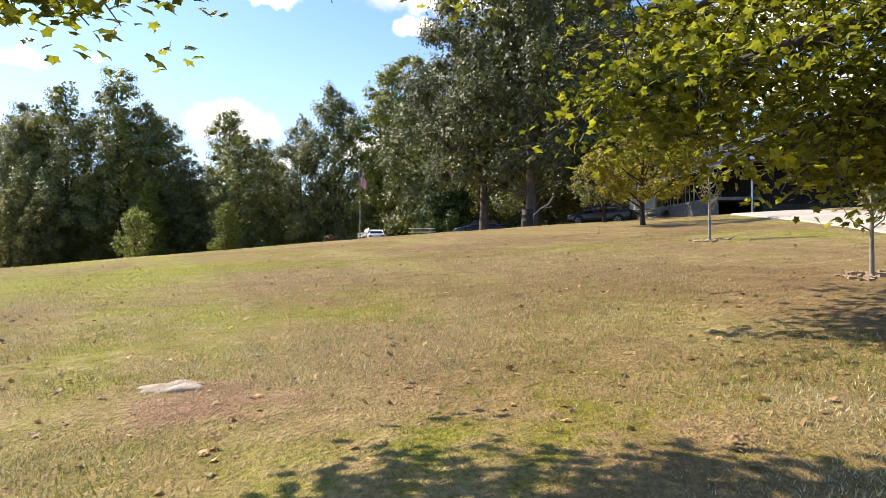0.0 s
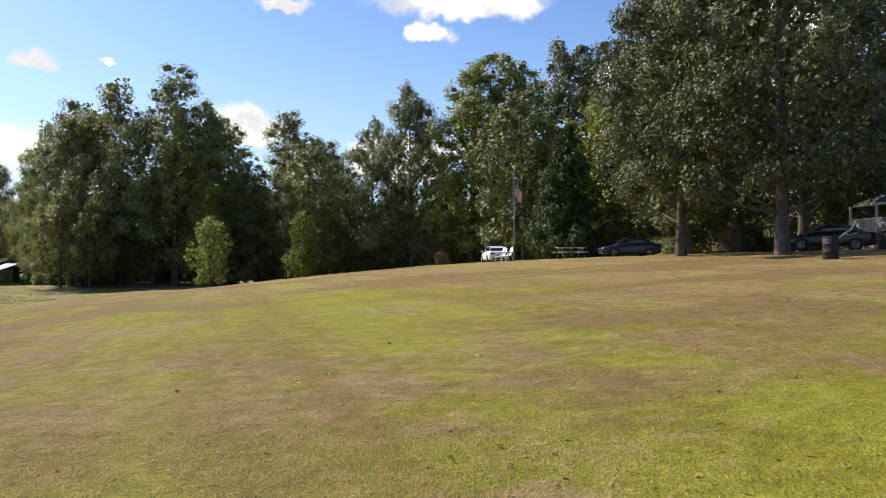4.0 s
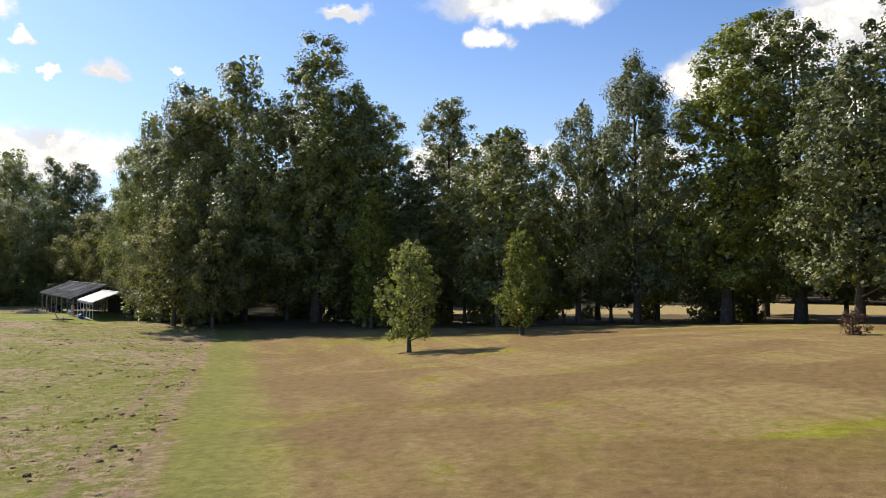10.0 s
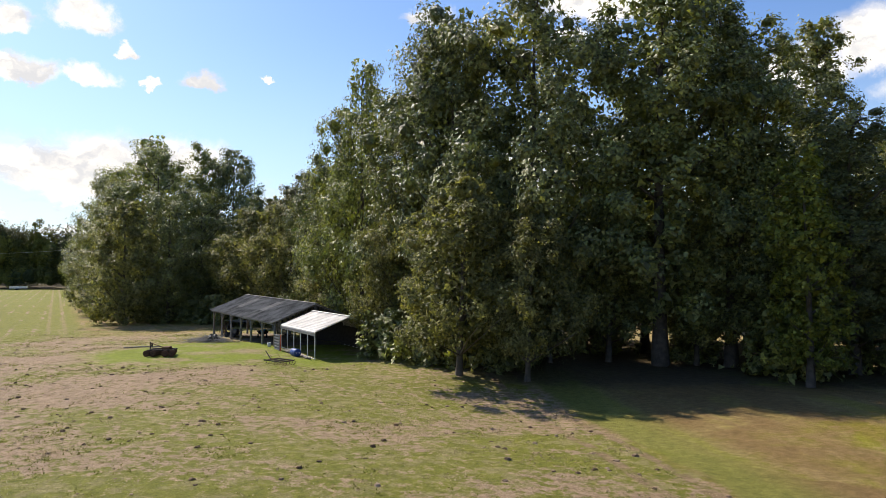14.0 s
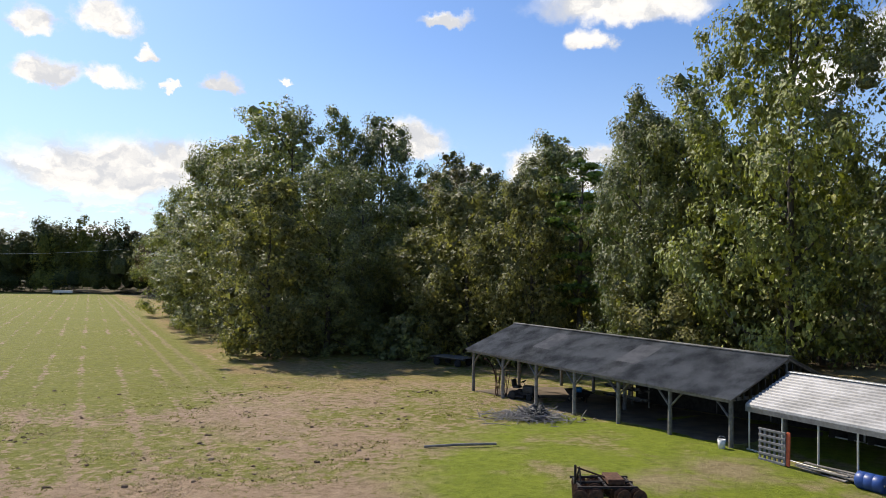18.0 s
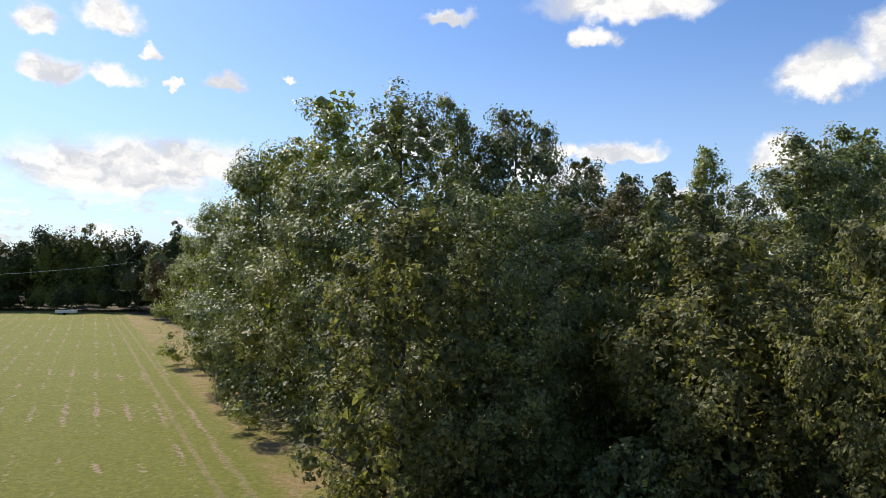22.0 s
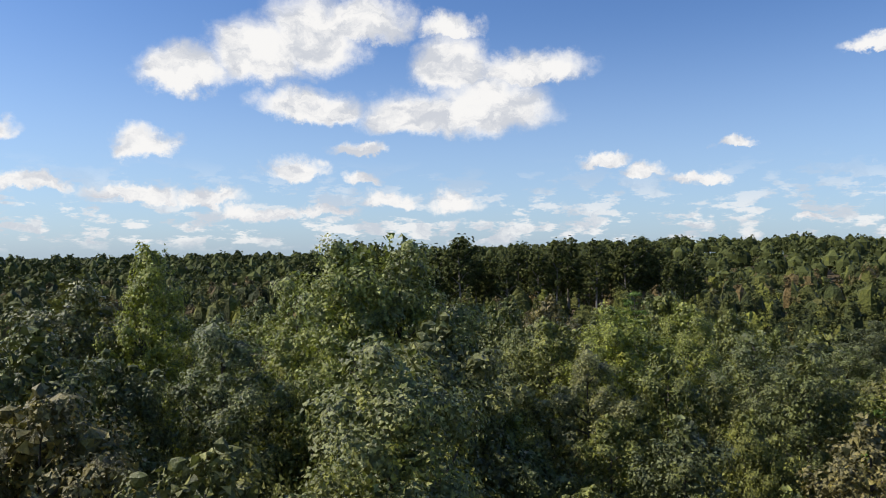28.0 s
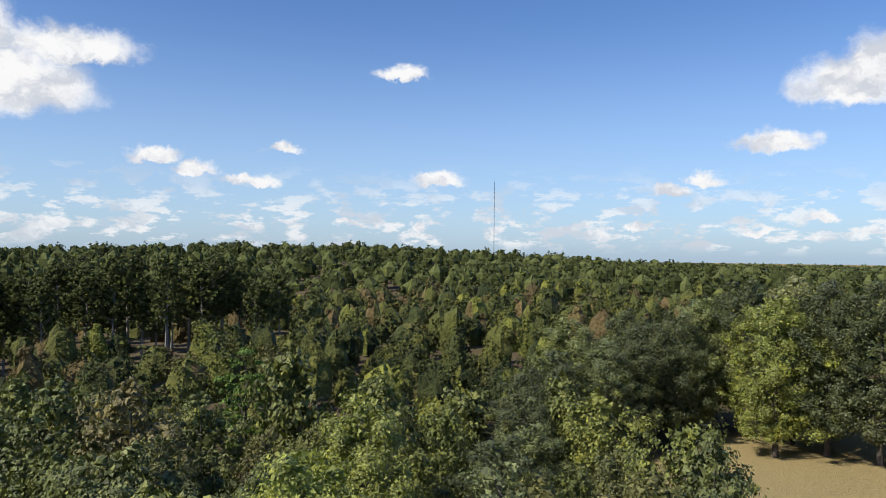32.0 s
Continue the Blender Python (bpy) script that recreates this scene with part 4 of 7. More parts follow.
def wooded(x, y):
    """Whether a place lies in the woods: right of the field's edge, not on the lawn, the meadow or the yards."""
    if y < 60 or x < -420:
        return False
    line = -92 - (y - 150) * 0.90 if y > 150 else -58 - max(0.0, (y - 108)) * 0.55
    if x < line:
        return False
    if x < 0 and y < 107.5:
        return False
    if in_meadow(x, y, 3.0):
        return False
    if -25 < x < 7 and 128 < y < 140:
        return False
    if y < 90 and x < 8:
        return False
    if x > 8 and y < 66:
        return False
    if -100 < x < -62 and y < 139:
        return False
    return True


spots = [tuple(o.matrix_basis.translation[:2]) for o in scene.objects if o.get("category") == "tree"]
grid_ = {}


def free(x, y, gap):
    c = (int(x // 8), int(y // 8))
    for i in (-1, 0, 1):
        for j in (-1, 0, 1):
            for p in grid_.get((c[0] + i, c[1] + j), ()):
                if (p[0] - x) ** 2 + (p[1] - y) ** 2 < gap * gap:
                    return False
    grid_.setdefault(c, []).append((x, y))
    return True


for p in spots:
    grid_.setdefault((int(p[0] // 8), int(p[1] // 8)), []).append(p)
random.seed(21)
count_ = 0
for k in range(9000):
    x, y = random.uniform(-170, 70), random.uniform(66, 285)
    strip_ = y < 137 and x > -60
    if math.hypot(x + 82, y - 160) > 96 and not (strip_ and x < 14):
        continue
    if not wooded(x, y) or not free(x, y, 6.4 if strip_ else 5.9):
        continue
    gone = math.hypot(x + 74, y - 168)
    kind = random.choice(("mid_a", "mid_d", "mid_b", "mid_c", "mid_d", "mid_c") if strip_ or gone < 75 else ("far_a", "far_b"))
    if strip_:
        kind = random.choice(("edge_a", "edge_b"))
    if gone < 52 and not strip_:
        kind = random.choice(("crown_a", "crown_b", "crown_a"))
    tall = random.uniform(15, 22) if strip_ else random.choice((random.uniform(10, 14), random.uniform(13, 17), random.uniform(15, 19.5)))
    if not strip_ and random.random() < 0.05:
        kind = "pine"
    w = tall / BASES[kind][1] * (1.1 if strip_ else random.uniform(0.72, 1.0))
    plant(kind, x, y, tall, w)
    count_ += 1
    if count_ > 340:
        break

def join_far(trees, name, label):
    """Trees too deep in the woods to be told apart become one mesh, with leaves and wood as its two materials."""
    verts, faces, wood_of, mats, at = [], [], [], [], 0
    for tree in trees:
        m = np.array(tree.matrix_basis)
        for child in tree.children:
            me = child.data
            co = np.empty(len(me.vertices) * 3, np.float32)
            me.vertices.foreach_get("co", co)
            verts.append(co.reshape(-1, 3) @ m[:3, :3].T + m[:3, 3])
            tris_ = [tuple(v + at for v in poly.vertices) for poly in me.polygons]
            for q in tris_:
                faces.append(q[:3])
                if len(q) == 4:
                    faces.append((q[0], q[2], q[3]))
            if me.materials[0] not in mats:
                mats.append(me.materials[0])
            wood_of += [mats.index(me.materials[0])] * (len(faces) - len(wood_of))
            at += len(co) // 3
            bpy.data.objects.remove(child)
        bpy.data.objects.remove(tree)
    me = raw_mesh(name, np.concatenate(verts), faces)
    for mat_ in mats:
        me.materials.append(mat_)
    me.polygons.foreach_set("material_index", np.array(wood_of, np.int32))
    return tagged(new(name, me), label, "woods", kind="stuff")


deep = [o for o in scene.objects if o.get("group") == "tall pines deep in the woods"]
join_far(deep, "tall_pine_stand", "stand of tall dark pines with bare pale trunks")
deep = [o for o in scene.objects if o.name.split(".")[0] == "tree" and str(o.get("label", "")).endswith("deep in the woods") and BASES["far_a"][0] is not o and BASES["far_b"][0] is not o]
join_far(deep, "inner_woods", "broadleaf trees packed deep in the woods")
BASES["tall_pine"][1:] = [28.0, True]
for key, (ob, full, used) in BASES.items():
    if not used:
        for o in (*ob.children_recursive, ob):
            bpy.data.objects.remove(o)


# far woods: crowns of loose leaf masses, too many to count
def far_crowns(name, spots_, tris, size, seed, label, low=-0.25, mid=0.55, tallest=19.0, broad=4.9, bunches=10, grid=(9, 6), inner=0.71, leaf=None, lowest=8.5):
    rng = np.random.default_rng(seed)
    spots_ = np.asarray(spots_)
    n = len(spots_)
    tall = rng.uniform(lowest, tallest, n)
    wide = rng.uniform(0.5 * broad, broad, n)
    kind = rng.uniform(0, 1, n)
    per = tris // bunches
    h = rng.standard_normal((n, bunches, 3))
    h /= np.linalg.norm(h, axis=2, keepdims=True)
    h[:, :, 2] = np.abs(h[:, :, 2]) * (1.0 - low) + low
    c = np.stack([spots_[:, 0], spots_[:, 1], height(spots_[:, 0], spots_[:, 1]) + tall * mid], 1)
    shape = np.stack([wide, wide, tall * np.where(kind > 0.5, 0.46, 0.41)], 1)
    hub = c[:, None] + h * rng.uniform(0.5, 0.85, (n, bunches, 1)) * shape[:, None]
    g = rng.standard_normal((n, bunches, per, 3)) + 0.6 * h[:, :, None] + np.array([0, 0, 0.3])
    g /= np.linalg.norm(g, axis=3, keepdims=True)
    swell_ = (wide[:, None] * rng.uniform(0.26, 0.46, (n, bunches)))[:, :, None, None]
    p = (hub[:, :, None] + g * swell_ * rng.uniform(0.45, 1.08, (n, bunches, per, 1))).reshape(n, -1, 3)
    g = g.reshape(n, -1, 3)
    tris = per * bunches
    nrm = g + 0.4 * rng.standard_normal(g.shape)
    nrm /= np.linalg.norm(nrm, axis=2, keepdims=True)
    u = np.cross(nrm, rng.standard_normal(g.shape))
    u /= np.linalg.norm(u, axis=2, keepdims=True)
    v = np.cross(nrm, u)
    k = size * rng.uniform(0.6, 1.3, (n, tris, 1))
    tri = np.stack([p - u * k * 0.6, p + u * k * 0.5 + v * k * 0.5, p + u * k * 0.3 - v * k * 0.55], 2)
    # a closed leaf mass inside each crown
    na, nu = grid
    uu, aa = np.meshgrid(np.sin(np.linspace(-1.2 if low < -0.8 else -0.4, 1.38, nu)), np.linspace(0, 2 * math.pi, na, endpoint=False), indexing="ij")
    ball = np.stack([np.sqrt(1 - uu ** 2) * np.cos(aa), np.sqrt(1 - uu ** 2) * np.sin(aa), uu], -1).reshape(-1, 3)
    q = c[:, None] + ball[None] * shape[:, None] * inner * rng.uniform(0.88, 1.12, (n, na * nu, 1))
    i, j = (v.ravel() for v in np.meshgrid(np.arange(nu - 1), np.arange(na), indexing="ij"))
    k0, k1, k2, k3 = i * na + j, i * na + (j + 1) % na, (i + 1) * na + (j + 1) % na, (i + 1) * na + j
    cap = [[(nu - 1) * na, (nu - 1) * na + e, (nu - 1) * na + e + 1] for e in range(1, na - 1)]
    one = np.concatenate([np.stack([k0, k1, k2], 1), np.stack([k0, k2, k3], 1), cap])
    inside = (one[None] + (np.arange(n) * na * nu)[:, None, None] + n * tris * 3).reshape(-1, 3)
    verts = np.concatenate([tri.reshape(-1, 3), q.reshape(-1, 3)])
    ob = new(name, raw_mesh(name, verts, np.concatenate([np.arange(n * tris * 3).reshape(-1, 3), inside]), leaf or leaf_distant))
    return tagged(ob, label, "woods", kind="stuff")


def scatter(lo, hi, gap, seed):
    """Places in the far woods between two distances from the last stretch of the way."""
    rng = np.random.default_rng(seed)
    step = np.arange(-hi, hi, gap)
    a, b = np.meshgrid(step, step)
    a = a.ravel() + rng.uniform(-0.45, 0.45, a.size) * gap - 90
    b = b.ravel() + rng.uniform(-0.45, 0.45, b.size) * gap + 145
    d = np.hypot(a + 90, b - 145)
    keep = (d > lo) & (d < hi)
    edge_ = -92 - (b - 150) * 0.90
    east = (a > edge_ + 3) & (b > 138) & ~in_meadow(a, b, 4.0)
    east |= (a > 45) & (b > 66)
    east |= (a > 140) & (b > 66 - (a - 140) * 0.35)
    east |= (a > 10) & (b > 100) & (b < 136)
    west = (b > 312 + 0.16 * (a + 244)) & (a < edge_) & (a > -1200)
    keep &= (east | west) & ~in_meadow(a, b, 4.0)
    return np.stack([a[keep], b[keep]], 1)


taken = scatter(60, 340, 7.9, 1)
taken = np.array([p for p in taken if (p[1] > 138 or (p[1] < 134 and p[0] > 14)) and free(p[0], p[1], 6.0)])
away = np.hypot(taken[:, 0] + 90, taken[:, 1] - 145)
far_crowns("woods_middle_distance", taken[away < 190], 640, 0.52, 2, "dense broadleaf woods seen over their crowns", tallest=19.0, broad=5.2, bunches=16, grid=(7, 4))
far_crowns("woods_beyond", taken[away >= 190], 180, 0.95, 8, "broadleaf woods in many greens seen over their crowns", tallest=20.0, broad=5.6, bunches=9, grid=(7, 4))
far_crowns("woods_far", scatter(340, 800, 14.0, 3), 50, 1.7, 4, "distant mixed woods rising to a low ridge", tallest=21.0, broad=8.4, bunches=5, grid=(6, 3), leaf=leaf_ridge)
far_crowns("woods_horizon", scatter(800, 2400, 38.0, 5), 6, 4.0, 6, "hazy woods along the horizon", broad=17.0, bunches=3, grid=(6, 3), leaf=leaf_ridge)
# the wood beyond the stubble field, leafy to the ground
rng = np.random.default_rng(12)
edge_x = np.repeat(np.linspace(-440, -190, 58), 2) + rng.uniform(-2, 2, 116)
edge_y = 303 + 0.16 * (edge_x + 244) + np.tile([0.0, 6.0], 58) + rng.uniform(-2, 2, 116)
far_crowns("field_edge_wood", np.c_[edge_x, edge_y], 1500, 0.62, 14, "dark broadleaf wood along the far edge of the field", -0.95, 0.5, 30.0, 7.5, 34, (7, 5), 0.5, lowest=21.0)

thicket_x = np.linspace(-436, -194, 62) + rng.uniform(-1.5, 1.5, 62)
far_crowns("field_edge_thicket", np.c_[thicket_x, 299 + 0.16 * (thicket_x + 244) + rng.uniform(-1.5, 1.5, 62)], 420, 0.55, 15, "dark undergrowth along the far edge of the field", -0.95, 0.42, 12.0, 6.0, 14, (7, 5), 0.62, lowest=6.0)

# ---- plain shapes for made things ----
def box_into(bm, size, m=Matrix.Identity(4), bevel=0.0):
    made = bmesh.ops.create_cube(bm, size=1.0, matrix=m @ Matrix.Diagonal((*size, 1)))["verts"]
    if bevel:
        edges = list({e for v in made for e in v.link_edges})
        bmesh.ops.bevel(bm, geom=edges, offset=bevel, segments=1, affect="EDGES")
    return bm


def box(size, m=Matrix.Identity(4), bevel=0.0):
    return box_into(bmesh.new(), size, m, bevel)


def along(p, q):
    """A pose at the middle of p and q whose z axis runs from one to the other."""
    p, q = Vector(p), Vector(q)
    return Matrix.Translation((p + q) / 2) @ (q - p).to_track_quat("Z", "X").to_matrix().to_4x4(), (q - p).length


def beam_into(bm, p, q, w, h, bevel=0.008):
    m, length = along(p, q)
    return box_into(bm, (w, h, length), m, bevel)


def beam(p, q, w, h, bevel=0.008):
    return beam_into(bmesh.new(), p, q, w, h, bevel)


def rod_into(bm, p, q, r, sides=10, r2=None):
    m, length = along(p, q)
    bmesh.ops.create_cone(bm, cap_ends=True, segments=sides, radius1=r, radius2=r if r2 is None else r2, depth=length, matrix=m)
    return bm


def rod(p, q, r, sides=10, r2=None):
    return rod_into(bmesh.new(), p, q, r, sides, r2)


def lathe(profile, m=Matrix.Identity(4), sides=20):
    """A turned shape from (radius, height) pairs."""
    bm = bmesh.new()
    rings = []
    for r, z in profile:
        rings.append([bm.verts.new(m @ Vector((r * math.cos(2 * math.pi * k / sides), r * math.sin(2 * math.pi * k / sides), z))) for k in range(sides)])
    for a, b in zip(rings, rings[1:]):
        for k in range(sides):
            bm.faces.new((a[k], a[(k + 1) % sides], b[(k + 1) % sides], b[k]))
    for ring in (list(reversed(rings[0])), rings[-1]):
        if (ring[0].co - ring[sides // 2].co).length > 1e-4:
            bm.faces.new(ring)
    for f in bm.faces:
        f.smooth = True
    return bm


def bent(path, r, sides=6):
    v, f = tube(path, [r] * len(path), sides)
    return raw_mesh("bent", v, f, None, True)


def thing(name, label, category, at=(0, 0, 0), turn=0.0, group="", kind=""):
    """An Empty that carries a thing's parts."""
    ob = new(name)
    ob.matrix_basis = pose(*at, 0, 0, turn)
    return tagged(ob, label, category, group, kind)


def on_ground(x, y, lift=0.0):
    return (x, y, ground_z(x, y) + lift)


grey_wood = surface("weathered_timber", (0.10, 0.092, 0.082), (0.27, 0.25, 0.225), 5.0, 0.85, 0, 0.5, 40.0, 0.15)
dark_wood = surface("dark_treated_timber", (0.018, 0.015, 0.012), (0.06, 0.052, 0.045), 6.0, 0.8, 0, 0.5, 40.0)
white_paint = surface("white_paint", (0.62, 0.62, 0.60), (0.80, 0.80, 0.78), 4.0, 0.55, 0, 0.15, 50.0)
car_white = surface("white_car_paint", (0.74, 0.74, 0.74), (0.82, 0.82, 0.82), 2.0, 0.22, 0, 0.0, 30.0, spec=0.6)
car_blue = surface("dark_blue_car_paint", (0.012, 0.018, 0.045), (0.02, 0.03, 0.07), 2.0, 0.22, 0.2, 0.0, 30.0, spec=0.6)
car_black = surface("black_car_paint", (0.010, 0.010, 0.012), (0.018, 0.018, 0.02), 2.0, 0.22, 0.1, 0.0, 30.0, spec=0.6)
glass_dark = surface("tinted_glass", (0.010, 0.012, 0.014), (0.016, 0.018, 0.02), 2.0, 0.12, 0, 0.0, 30.0, spec=0.7)
rubber = surface("rubber", (0.012, 0.012, 0.012), (0.03, 0.03, 0.03), 8.0, 0.85)
alloy = surface("alloy", (0.45, 0.45, 0.46), (0.62, 0.62, 0.63), 8.0, 0.35, 0.9, 0.05)
red_lens = surface("red_lens", (0.20, 0.012, 0.014), (0.30, 0.02, 0.02), 8.0, 0.25)
clear_lens = surface("clear_lens", (0.5, 0.5, 0.5), (0.62, 0.62, 0.62), 8.0, 0.2)
rust = surface("rusty_steel", (0.055, 0.030, 0.020), (0.17, 0.085, 0.05), 9.0, 0.85, 0.3, 0.6)
dark_iron = surface("dark_iron", (0.016, 0.015, 0.016), (0.055, 0.045, 0.04), 9.0, 0.7, 0.4, 0.6)
galvanised = surface("galvanised_steel", (0.50, 0.50, 0.50), (0.72, 0.72, 0.71), 1.2, 0.4, 0.55, 0.08, 20.0)
carport_steel = surface("white_carport_steel", (0.20, 0.195, 0.19), (0.46, 0.45, 0.45), 0.9, 0.5, 0.1, 0.1, 9.0)
roof_grey = surface("lichened_corrugated_roof", (0.028, 0.028, 0.027), (0.26, 0.255, 0.24), 0.9, 0.8, 0.1, 0.8, 26.0)
panel_pale = surface("fibreglass_panel", (0.13, 0.125, 0.12), (0.30, 0.28, 0.26), 2.0, 0.6, 0, 0.2, 22.0)
shingle = surface("grey_shingles", (0.085, 0.085, 0.09), (0.17, 0.17, 0.175), 2.0, 0.9, 0, 0.5, 30.0)
siding = surface("dark_siding", (0.016, 0.014, 0.014), (0.034, 0.030, 0.029), 3.0, 0.9, 0, 0.2, 30.0, 0.0, 0.08)
blue_plastic = surface("blue_plastic", (0.014, 0.045, 0.19), (0.03, 0.08, 0.28), 3.0, 0.4, 0, 0.05)
bright_blue = surface("bright_blue_plastic", (0.02, 0.20, 0.55), (0.04, 0.26, 0.65), 3.0, 0.45, 0, 0.05)
grey_plastic = surface("grey_plastic", (0.09, 0.09, 0.095), (0.24, 0.24, 0.25), 4.0, 0.6, 0, 0.1)
orange_paint = surface("faded_orange_paint", (0.42, 0.07, 0.03), (0.58, 0.13, 0.06), 4.0, 0.6, 0, 0.1)
black_sheet = surface("black_tarpaulin", (0.010, 0.010, 0.011), (0.05, 0.05, 0.052), 5.0, 0.5, 0, 0.4)
grey_heap = surface("grey_brush_heap", (0.16, 0.15, 0.15), (0.36, 0.34, 0.33), 6.0, 0.9, 0, 0.6)
concrete = surface("pale_concrete", (0.44, 0.41, 0.36), (0.60, 0.57, 0.51), 0.8, 0.9, 0, 0.3, 12.0)
trodden = surface("trodden_earth", (0.07, 0.052, 0.036), (0.20, 0.15, 0.10), 0.9, 0.95, 0, 0.5, 14.0)
dirt = surface("bare_dirt", (0.22, 0.15, 0.095), (0.40, 0.29, 0.20), 0.9, 0.95, 0, 0.5, 14.0)
flag_red = surface("red_cloth", (0.36, 0.022, 0.035), (0.48, 0.035, 0.05), 6.0, 0.8)
flag_white = surface("white_cloth", (0.62, 0.60, 0.58), (0.74, 0.72, 0.70), 6.0, 0.8)
flag_blue = surface("navy_cloth", (0.018, 0.028, 0.11), (0.03, 0.04, 0.15), 6.0, 0.8)
stump_wood = surface("cut_wood", (0.20, 0.15, 0.11), (0.44, 0.37, 0.30), 8.0, 0.9, 0, 0.6, 50.0)
dry_leaf = leaf_material("fallen_leaves", [(0.24, 0.155, 0.085), (0.36, 0.25, 0.14)], 0.2, 0.2)

# ---- the lawn: flagpole, cars, seats, gate ----
def flagpole():
    x, y = -5.35, 56.4
    z = ground_z(x, y)
    root = thing("flagpole", "slim grey metal flagpole with a limp striped flag on the lawn", "flagpole", (x, y, z))
    part("lower_pole", rod((0, 0, -0.3), (0, 0, 2.9), 0.034, 12), grey_plastic, root)
    part("upper_pole", rod((0, 0, 2.9), (0, 0, 6.1), 0.026, 12), grey_plastic, root)
    part("collar", lathe([(0.05, 2.82), (0.06, 2.84), (0.06, 2.94), (0.04, 2.97)], sides=12), galvanised, root)
    part("finial", lathe([(0.0, 6.26), (0.05, 6.22), (0.065, 6.17), (0.05, 6.12), (0.03, 6.08)], sides=12), galvanised, root)
    part("cleat", beam((0.05, -0.09, 1.2), (0.05, 0.09, 1.25), 0.03, 0.03), dark_iron, root)
    part("halyard", rod((0.06, 0, 1.2), (0.045, 0, 6.0), 0.006, 5), white_paint, root)
    # the cloth hangs from its hoist and sags to one side in folds
    cloth = new("flag")
    cloth.parent = root
    wide, high = 2.0, 1.25
    def spot(u, v):
        # u along the fly, v down the hoist
        x_ = 0.05 + 0.46 * u ** 0.8 * wide * 0.55 + 0.05 * math.sin(9 * u + 2 * v)
        y_ = 0.09 * math.sin(13 * u + 3 * v) * (0.3 + u)
        z_ = 5.45 - v * high * (1 - 0.35 * u) - 0.92 * u ** 1.15 * wide * 0.62
        return Vector((x_, y_, z_))
    def sheet(name, u0, u1, v0, v1, mat_, nu=14, nv=2, lift=0.0):
        bm = bmesh.new()
        rows = [[bm.verts.new(spot(u0 + (u1 - u0) * i / nu, v0 + (v1 - v0) * j / nv) + Vector((0, lift, 0))) for i in range(nu + 1)] for j in range(nv + 1)]
        for a, b in zip(rows, rows[1:]):
            for k in range(nu):
                f = bm.faces.new((a[k], a[k + 1], b[k + 1], b[k]))
                f.smooth = True
        return part(name, bm, mat_, cloth)
    for k in range(13):
        start = 0.4 if k < 7 else 0.0
        sheet("stripe", start, 1.0, k / 13, (k + 1) / 13, flag_red if k % 2 == 0 else flag_white)
    sheet("canton", 0.0, 0.4, 0.0, 7 / 13, flag_blue, 8, 7)
    stars = bmesh.new()
    for side_ in (0.008, -0.008):
        for i in range(6):
            for j in range(5):
                c = spot(0.4 * (i + 0.5) / 6, 7 / 13 * (j + 0.5) / 5) + Vector((0, side_, 0))
                ring = [stars.verts.new(c + Vector(((0.028 if q % 2 == 0 else 0.012) * math.sin(math.pi * q / 5), 0, (0.028 if q % 2 == 0 else 0.012) * math.cos(math.pi * q / 5)))) for q in range(10)]
                stars.faces.new(ring)
    part("stars", stars, flag_white, cloth)
    return root


flagpole()


def loft(sections, smooth=True, cap=True):
    """Skin over a row of closed outlines."""
    bm = bmesh.new()
    rings = [[bm.verts.new(p) for p in ring] for ring in sections]
    n = len(rings[0])
    for a, b in zip(rings, rings[1:]):
        for k in range(n):
            bm.faces.new((a[k], a[(k + 1) % n], b[(k + 1) % n], b[k]))
    if cap:
        bm.faces.new(list(reversed(rings[0])))
        bm.faces.new(rings[-1])
    bmesh.ops.recalc_face_normals(bm, faces=bm.faces)
    for f in bm.faces:
        f.smooth = smooth
    return bm


def section(x, half, low, high, round_=0.12, n=5):
    """A rounded rectangle across the car at x."""
    out = []
    r = min(round_, half * 0.6, (high - low) * 0.45)
    for cy, cz, a0 in ((half - r, high - r, 0), (-half + r, high - r, 90), (-half + r, low + r, 180), (half - r, low + r, 270)):
        for k in range(n):
            a = radians(a0 + 90 * k / (n - 1))
            out.append(Vector((x, cy + r * math.cos(a), cz + r * math.sin(a))))
    return out


